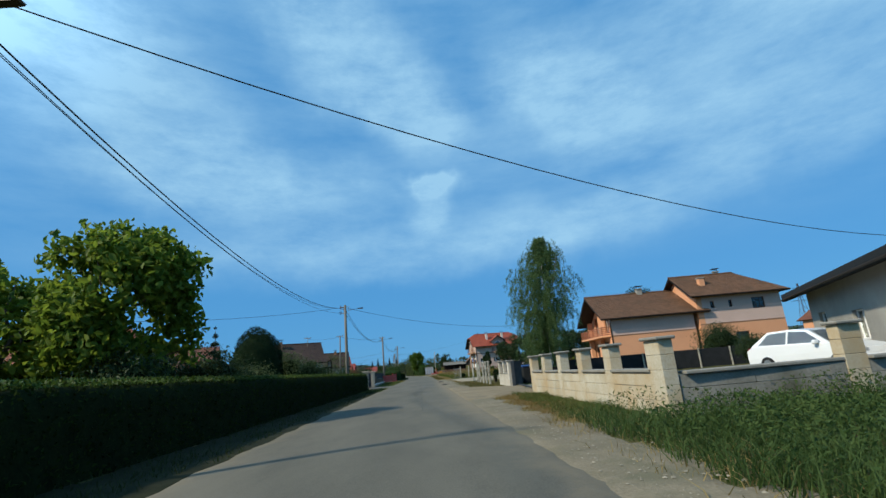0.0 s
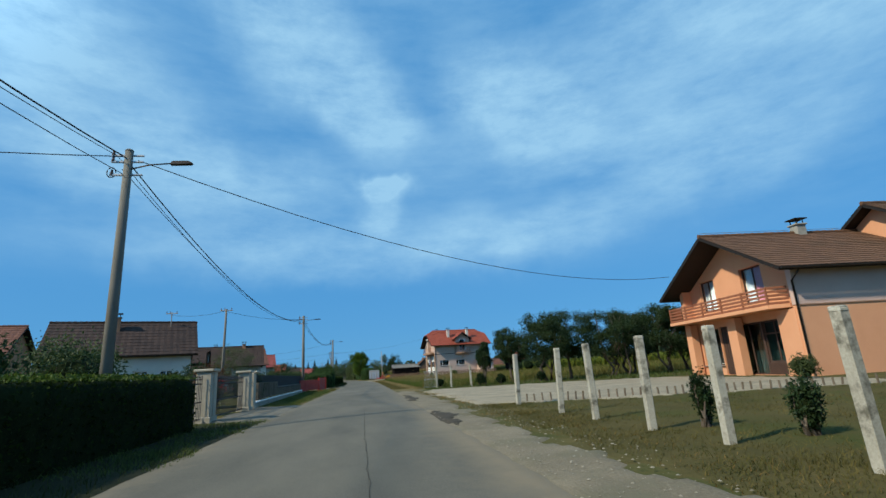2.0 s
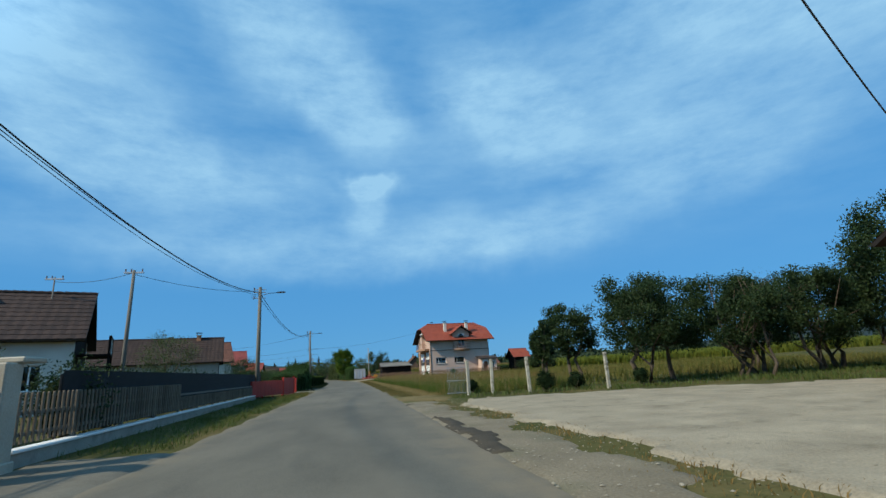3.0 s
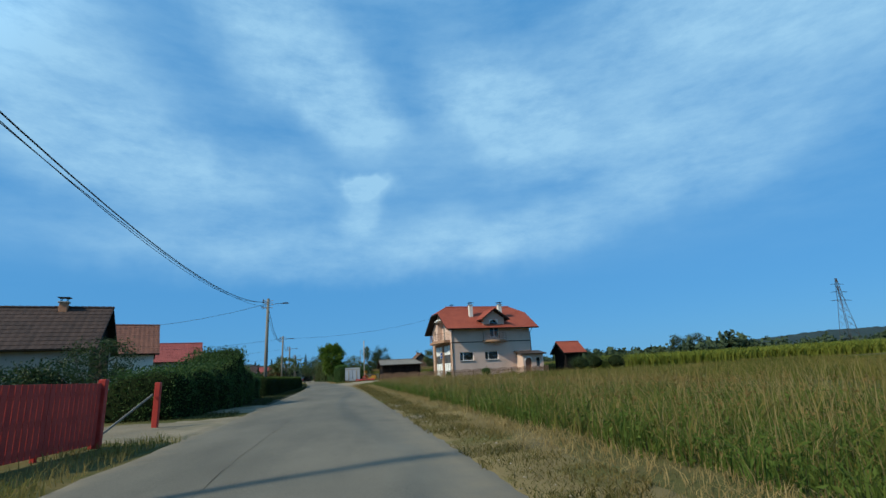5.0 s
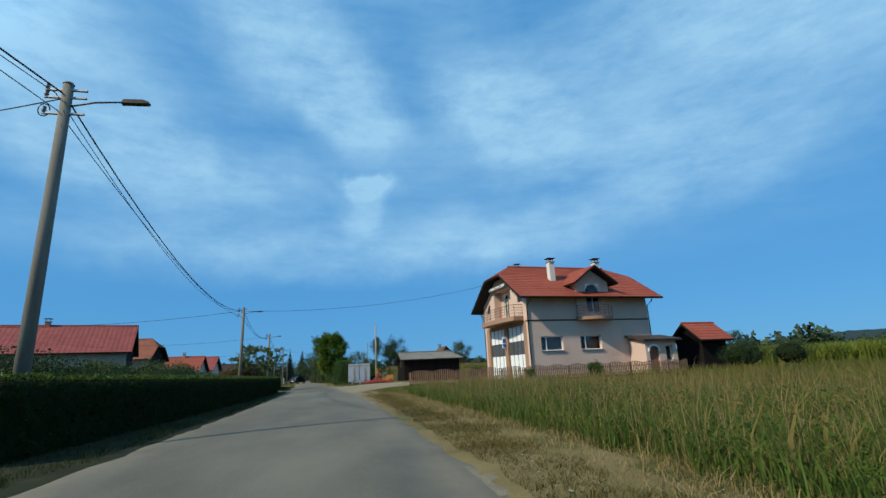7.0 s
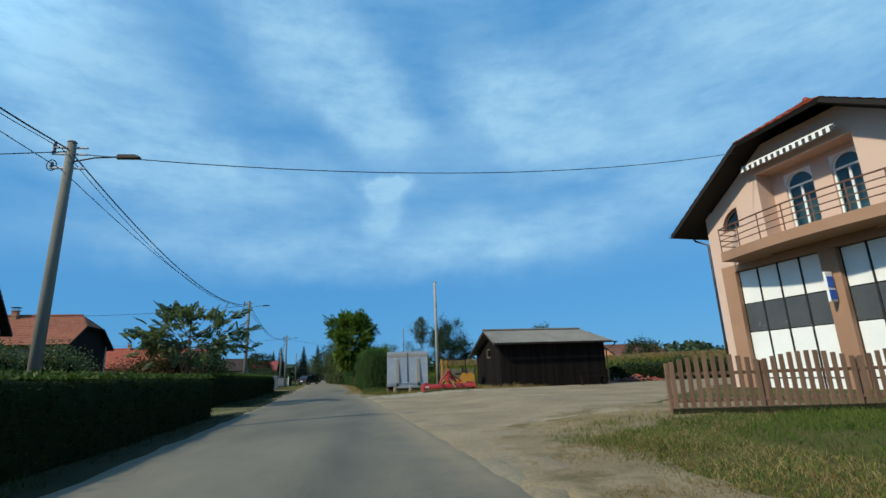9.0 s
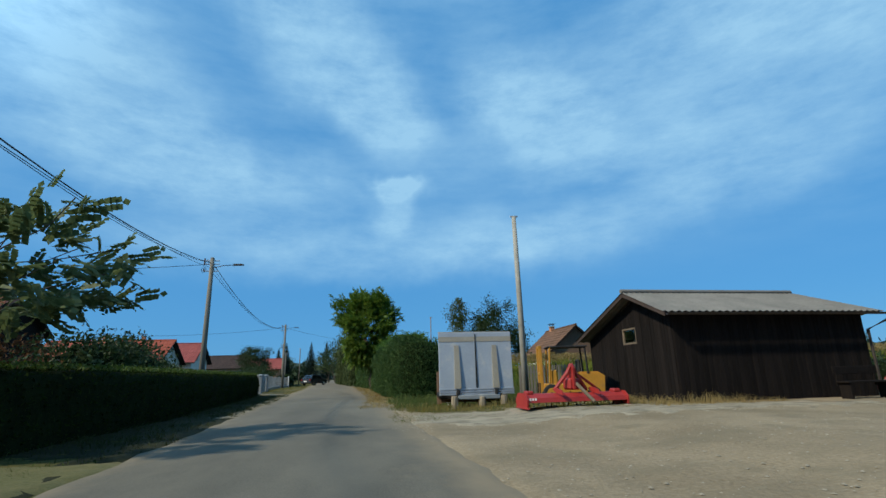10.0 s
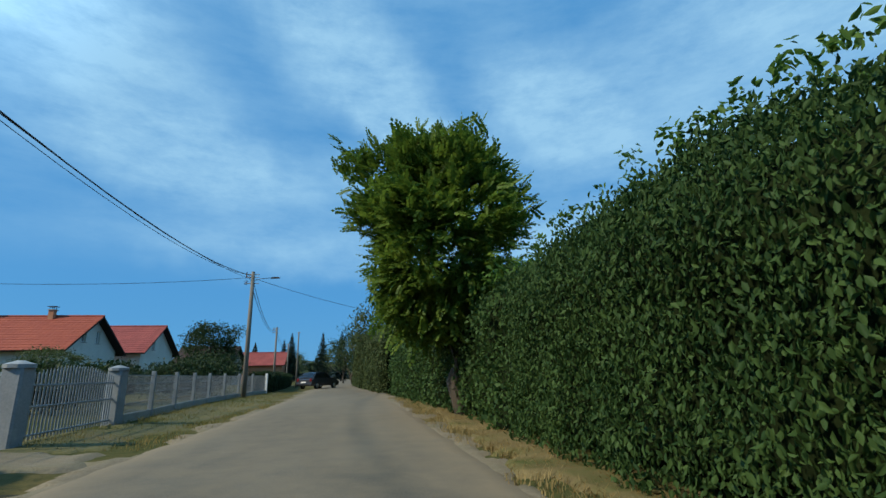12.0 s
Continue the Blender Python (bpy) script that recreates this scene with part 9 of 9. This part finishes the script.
def pylon():
    p = thing("lattice_pylon", pose(158, 195, gzf(158, 195)), "grey steel lattice transmission pylon far across the fields", "pylon")
    H = 23.0
    for i in (-1, 1):
        for j in (-1, 1):
            part("leg", Shape().tube([(i * 2.2, j * 2.2, 0), (i * .7, j * .7, H * .65), (i * .15, j * .15, H)], .075, 5), M["gutter"], p)
    br = Shape()
    for k in range(10):
        z0, z1 = H * k / 10, H * (k + 1) / 10
        w0, w1 = (np.interp(z, [0, H * .65, H], [2.2, .7, .15]) for z in (z0, z1))
        for s in (-1, 1):
            br.tube([(-w0, s * w0, z0), (w1, s * w1, z1)], .032, 4)
            br.tube([(w0, s * w0, z0), (-w1, s * w1, z1)], .032, 4)
            br.tube([(s * w0, -w0, z0), (s * w1, w1, z1)], .032, 4)
    part("bracing", br, M["gutter"], p)
    for z, w in ((H * .68, 4.2), (H * .80, 3.4), (H * .91, 2.6)):
        part("crossarm", Shape().tube([(-w, 0, z), (0, 0, z + .35), (w, 0, z)], .055, 5), M["gutter"], p)
        part("crossarm", Shape().tube([(-w, 0, z), (w, 0, z)], .045, 5), M["gutter"], p)


pylon()

# ---------------------------------------------------------------- grass
gr = np.random.default_rng(21)
meadow = [(3.4, 62), (45, 62), (70, 132), (27, 127.5), (14, 123.5), (5, 121), (3.2, 120), (3.2, 100)]
p_ = scatter(meadow, 22, gr, .6, .35, 2)
blades("meadow_grass", p_, .46, LEAF["mix"], gr, "tall ripening meadow grass, green and straw", "grass", .4, .016)
near = [(3.5, 62), (9.5, 61), (10.5, 123), (4.5, 121.5), (3.0, 120), (3.1, 100), (3.4, 75)]
p_ = scatter(near, 190, gr, .7, .5, 4)
blades("meadow_grass", p_, .33, LEAF["meadow"], gr, "ripening meadow grass beside the road", "grass", .42, .0065)
p_ = scatter(near, 420, gr, 2.6, .42, 9)
blades("green_meadow", p_, .34, LEAF["lush"], gr, "lush green patches in the meadow", "grass", .5, .008)
p_ = scatter(near, 60, gr, 1.3, .45, 63)
blades("straw_stalks", p_, .62, LEAF["dry"], gr, "pale dry stalks standing in clumps", "grass", .22, .0042)
q_ = scatter(near, 9, gr, 1.2, .4, 71)
q_ = np.repeat(q_, 7, 0) + gr.normal(0, 1, (len(q_) * 7, 3)) * [.035, .035, 0]
q_[:, 2] = .5 + gr.random(len(q_)) * .16 + .12 * vnoise(q_, 1.3, 2.0) + gz(q_[:, 0], q_[:, 1])
tagged(new("seed_heads", leaves("seed_heads", q_, .05, LEAF["rustgrass"], gr, -.4, .3)), "brown seed heads over the meadow grass", "grass", kind="stuff")
strip_ = [(2.2, 62), (3.6, 62), (3.35, 100), (2.9, 121), (1.8, 121), (2.1, 100)]
p_ = scatter(strip_, 520, gr, 1.0, .8, 5)
blades("dry_verge_grass", p_, .11, LEAF["dry"], gr, "straw-coloured dry grass on the verge", "grass", .8, .005)
q_ = scatter([(3.3, 62), (10, 62), (11, 121), (3.1, 121)], 190, gr, 2.8, .42, 9)
q_ = np.stack([q_[:, 0], q_[:, 1], gr.random(len(q_)) * .34 * (1 + .5 * vnoise(q_, 1.1, 5.0)) + .03], 1)
tagged(new("meadow_herbs", leaves("meadow_herbs", q_, .07, LEAF["lush"], gr, .1, .45)), "broad-leaved herbs among the meadow grass", "herbs", kind="stuff")
p_ = scatter([(1.7, 62), (2.6, 62), (2.4, 121), (1.4, 121)], 850, gr, .7, .5, 33)
blades("verge_grass", p_, .085, LEAF["brownish"], gr, "low green grass beside the asphalt", "grass", .6, .006)
p_ = scatter([(1.5, 100), (2.6, 100), (3.0, 124), (3.0, 128.8), (1.7, 129.4), (.9, 126.3)], 900, gr, .7, 1.1, 37)
blades("dry_verge_grass", p_, .07, LEAF["rustgrass"], gr, "low reddish dry grass on the verge", "grass", 1.0, .005)
p_ = scatter([(.9, 120), (3.4, 120), (3.8, 127.5), (6.5, 129.8), (4.0, 131.3), (2.0, 130.6), (1.2, 127)], 900, gr, 1.0, .8, 39)
blades("dry_verge_grass", p_, .07, LEAF["dry"], gr, "thin straw grass on the sandy edge", "grass", .8, .0045)
p_ = scatter([(3, 64), (30, 66), (40, 122), (4, 118)], 5, gr, .9, .25, 6)
blades("straw_stalks", p_, .48, LEAF["dry"], gr, "tall dry stalks standing in the meadow", "grass", .25, .004)
p_ = scatter([(2.2, 1.2), (13, 0), (13, 8.4), (4.5, 8.5), (3.9, 9.2), (2.7, 9.5)], 420, gr, .6, .6, 7)
blades("tall_weeds", p_, .25, LEAF["weed"], gr, "thick tall green weeds before the block wall", "weeds", .8, .006)
p_ = scatter([(2.6, 3), (12, 1), (12, 8.3), (4.5, 8.4), (3.2, 9.0)], 800, gr, .6, .6, 8)
q_ = np.stack([p_[:, 0], p_[:, 1], gr.random(len(p_)) ** .8 * (.42 + .16 * vnoise(p_, 1.2, 4.0))], 1)
tagged(new("weed_leaves", leaves("weed_leaves", q_, .06, LEAF["weed"], gr, .2, .4)), "leafy weeds among the grass", "weeds", kind="stuff")
p_ = scatter([(1.9, -4), (3.2, -4), (3.0, 9), (2.2, 10), (1.9, 4)], 160, gr, .6, .7, 8)
blades("dry_verge_grass", p_, .14, LEAF["dry"], gr, "dry grass at the road's edge", "grass", .9, .005)
p_ = scatter([(2.3, 9), (4.0, 9), (4.0, 17.6), (3.0, 18.3), (2.9, 15)], 420, gr, .8, .8, 9)
blades("verge_grass", p_, .12, LEAF["grass"], gr, "green verge grass below the block wall", "grass", .5, .007)
p_ = scatter([(2.2, 9), (3.5, 9), (3.6, 18), (2.4, 18)], 520, gr, .5, .8, 10)
blades("dry_verge_grass", p_, .075, LEAF["rustgrass"], gr, "low reddish dry grass at the road's edge", "grass", 1.0, .005)
p_ = scatter([(2.6, 27.5), (4.2, 26.6), (4.2, 41.5), (2.9, 42), (2.5, 35)], 420, gr, .5, .8, 11)
blades("verge_grass", p_, .065, LEAF["brownish"], gr, "low half-dry verge grass along the posts", "grass", .9, .005)
p_ = scatter([(2.4, 29), (3.4, 29), (4.0, 42), (2.6, 60), (1.9, 60)], 160, gr, .6, .8, 12)
blades("dry_verge_grass", p_, .05, LEAF["rustgrass"], gr, "dry grass between shoulder and lawn", "grass", .5, .006)
p_ = scatter([(4.2, 30), (16, 29.5), (16.5, 38.5), (7.5, 40.2), (4.2, 41.5)], 130, gr, .4, .8, 13)
blades("lawn_grass", p_, .06, LEAF["brownish"], gr, "short half-dry lawn grass behind the posts", "grass", .9, .006)
p_ = scatter([(3.4, 58.6), (13, 56), (17, 53.6), (34, 56), (34, 66), (3, 63)], 60, gr, .5, .6, 14)
blades("orchard_grass", p_, .16, LEAF["grass"], gr, "green grass under the orchard trees", "grass", .5, .013)
p_ = scatter([(1.9, 125), (1.7, 129), (2.8, 130.2), (4.4, 130.0), (12.5, 127.6), (12.5, 121), (3, 118)], 800, gr, 1.3, .7, 15)
blades("verge_grass", p_, .09, LEAF["lush"], gr, "green grass before the picket fence", "grass", .6, .006)
p_ = scatter([(-.9, 149.4), (6.5, 148.2), (6.2, 150.5), (-1.4, 152.2)], 170, gr, .8, .9, 16)
blades("verge_grass", p_, .17, LEAF["meadow"], gr, "sparse grass between machines", "grass", .5, .007)
p_ = scatter([(-1.0, 151.5), (6, 151.2), (9, 157), (4, 160), (.2, 157.5), (-1.3, 156.5)], 170, gr, .4, .7, 17)
blades("verge_grass", p_, .22, LEAF["grass"], gr, "green grass beside the trailer", "grass", .5, .007)
p_ = scatter([(-2.3, 152), (.4, 152), (-.9, 157), (-1.7, 162), (-1.8, 178), (-3.0, 186), (-3.9, 186), (-2.5, 168), (-2.2, 160)], 300, gr, .5, .9, 18)
blades("dry_verge_grass", p_, .09, LEAF["dry"], gr, "dry grass strip below the tall hedge", "grass", .5, .006)
p_ = scatter([(-1.9, 156.5), (-.5, 156.5), (-1.0, 160), (-1.2, 166), (-1.5, 172), (-2.3, 180), (-2.8, 180), (-2.3, 170), (-2.0, 162)], 1100, gr, .5, 1.2, 58)
blades("dry_verge_grass", p_, .06, LEAF["rustgrass"], gr, "close golden dry grass along the hedge foot", "grass", .9, .005)
p_ = scatter([(5, 157), (45, 155), (60, 196), (3, 190)], 14, gr, .4, .3, 19)
blades("tall_meadow", p_, .6, LEAF["meadow"], gr, "tall yellow-green meadow behind the bush", "grass", .25, .022)
crop = [(5.5, 163.0), (30, 158.0), (46, 170), (30, 178), (9, 176), (6, 170)]
p_ = scatter(crop, 26, gr, .3, .4, 19)
blades("maize_stand", p_, 1.65, LEAF["corn"], gr, "stand of green maize beyond the rough grass", "maize", .35, .05, .12, .1)
q_ = scatter(crop, 24, gr, .3, .4, 27)
q_ = np.repeat(q_, 6, 0) + gr.normal(0, 1, (len(q_) * 6, 3)) * [.09, .09, 0]
q_[:, 2] = 1.72 + gr.random(len(q_)) * .3 + gz(q_[:, 0], q_[:, 1])
tagged(new("maize_tassels", leaves("maize_tassels", q_, .16, LEAF["dry"], gr, -.6, .12)), "straw-coloured tassels over the maize", "maize", kind="stuff")
p_ = scatter([(3.6, 159.5), (11, 156.5), (22, 155), (24, 158.5), (8, 163), (5, 166)], 120, gr, .4, .5, 20)
blades("tall_weeds", p_, .75, LEAF["lush"], gr, "tall green weeds beside the bush", "weeds", .3, .013)
q_ = scatter([(3.2, 159.5), (11, 156.5), (22, 155), (24, 158.5), (8, 163), (5, 166)], 160, gr, .5, .5, 24)
q_[:, 2] += gr.random(len(q_)) ** .8 * (.75 + .2 * vnoise(q_, .9, 4.0))
tagged(new("weed_leaves", leaves("weed_leaves", q_, .09, LEAF["lush"], gr, .2, .4)), "leafy green weeds before the maize", "weeds", kind="stuff")
p_ = scatter([(-1.4, 146.4), (6.8, 146.2), (9, 147.2), (6.4, 148.6), (-1.4, 150.2)], 330, gr, 1.5, 1.6, 41)
blades("yard_grass", p_, .06, LEAF["mix"], gr, "low grass tufts growing through the gravel", "grass", .7, .006)
p_ = scatter([(4.9, 146.6), (6.0, 146.4), (8.6, 146.7), (8.4, 147.2), (6.1, 147.2), (5.6, 149.5), (5.2, 149.5)], 380, gr, .7, 1.1, 45)
blades("dry_yard_grass", p_, .2, LEAF["dry"], gr, "straw-coloured grass at the foot of the shed", "grass", .4, .006)
p_ = scatter([(1.6, 18), (4.3, 18), (4.3, 27), (1.7, 30)], 14, gr, 1.3, 1.1, 42)
blades("apron_grass", p_, .06, LEAF["meadow"], gr, "sparse low grass on the sandy apron", "grass", .7, .006)
for poly, per, hh_, lf, lb in (([(2.1, 8.8), (3.1, 8.8), (3.2, 18.2), (2.4, 18)], 1500, .05, "rustgrass", "close reddish dry turf at the road's edge"),
                               ([(2.9, 8.8), (4.0, 8.8), (4.0, 18), (3.0, 18)], 1300, .07, "brownish", "close half-dry turf below the block wall"),
                               ([(2.5, 27.5), (4.2, 26.5), (4.2, 42), (2.7, 42)], 900, .05, "brownish", "close half-dry turf along the posts"),
                               ([(4.2, 29.8), (9, 29.8), (9, 40.0), (4.2, 41.6)], 330, .05, "brownish", "close half-dry turf behind the posts")):
    p_ = scatter(poly, per * .7, gr, 1.0, 1.2, 47)
    blades("verge_turf", p_, hh_, LEAF[lf], gr, lb, "grass", 1.0, .0045)
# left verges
for poly, per, h, lf, lb in (([(-4.7, -6), (-3.1, -6), (-3.1, 41), (-4.6, 41)], 260, .08, "shade", "short hedge-side grass, coloured dark for shade"),
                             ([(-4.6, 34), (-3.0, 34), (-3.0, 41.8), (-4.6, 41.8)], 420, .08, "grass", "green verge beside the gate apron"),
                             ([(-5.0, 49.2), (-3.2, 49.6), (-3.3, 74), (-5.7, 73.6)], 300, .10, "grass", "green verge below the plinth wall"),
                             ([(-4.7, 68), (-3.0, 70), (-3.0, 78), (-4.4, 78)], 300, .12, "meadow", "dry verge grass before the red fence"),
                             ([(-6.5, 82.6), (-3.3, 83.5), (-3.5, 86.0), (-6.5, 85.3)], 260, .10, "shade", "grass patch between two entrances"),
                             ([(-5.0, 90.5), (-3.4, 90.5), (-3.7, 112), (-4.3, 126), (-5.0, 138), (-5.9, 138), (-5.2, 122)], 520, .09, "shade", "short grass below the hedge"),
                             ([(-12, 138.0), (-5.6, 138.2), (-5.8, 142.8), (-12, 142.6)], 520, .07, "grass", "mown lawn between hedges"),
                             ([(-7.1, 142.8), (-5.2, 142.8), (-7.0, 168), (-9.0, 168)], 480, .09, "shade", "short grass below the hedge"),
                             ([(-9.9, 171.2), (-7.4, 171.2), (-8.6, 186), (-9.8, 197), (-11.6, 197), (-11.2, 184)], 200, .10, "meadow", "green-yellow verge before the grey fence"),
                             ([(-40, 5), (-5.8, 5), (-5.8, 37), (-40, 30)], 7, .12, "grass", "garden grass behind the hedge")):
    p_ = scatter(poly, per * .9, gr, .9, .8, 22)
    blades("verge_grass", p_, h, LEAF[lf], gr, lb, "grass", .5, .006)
# maize across the fields
p_ = scatter([(36, 136), (150, 120), (220, 230), (60, 235)], 2.2, gr, 0)
blades("maize_field", p_, 2.05, LEAF["corn"], gr, "field of tall yellow-green maize", "maize", .45, .19, .10, .08)
p_ = scatter([(36, 136), (150, 120), (153, 131), (38, 147)], 17, gr, 0)
blades("maize_edge", p_, 1.95, LEAF["corn"], gr, "close front rows of yellow-green maize", "maize", .4, .10, .18, .1)
p_ = scatter([(10, 185), (60, 190), (80, 232), (8, 225)], 2.5, gr, 0)
blades("maize_field", p_, 1.6, LEAF["corn"], gr, "field of yellowing crop behind the meadow", "maize", .2, .09, .2)
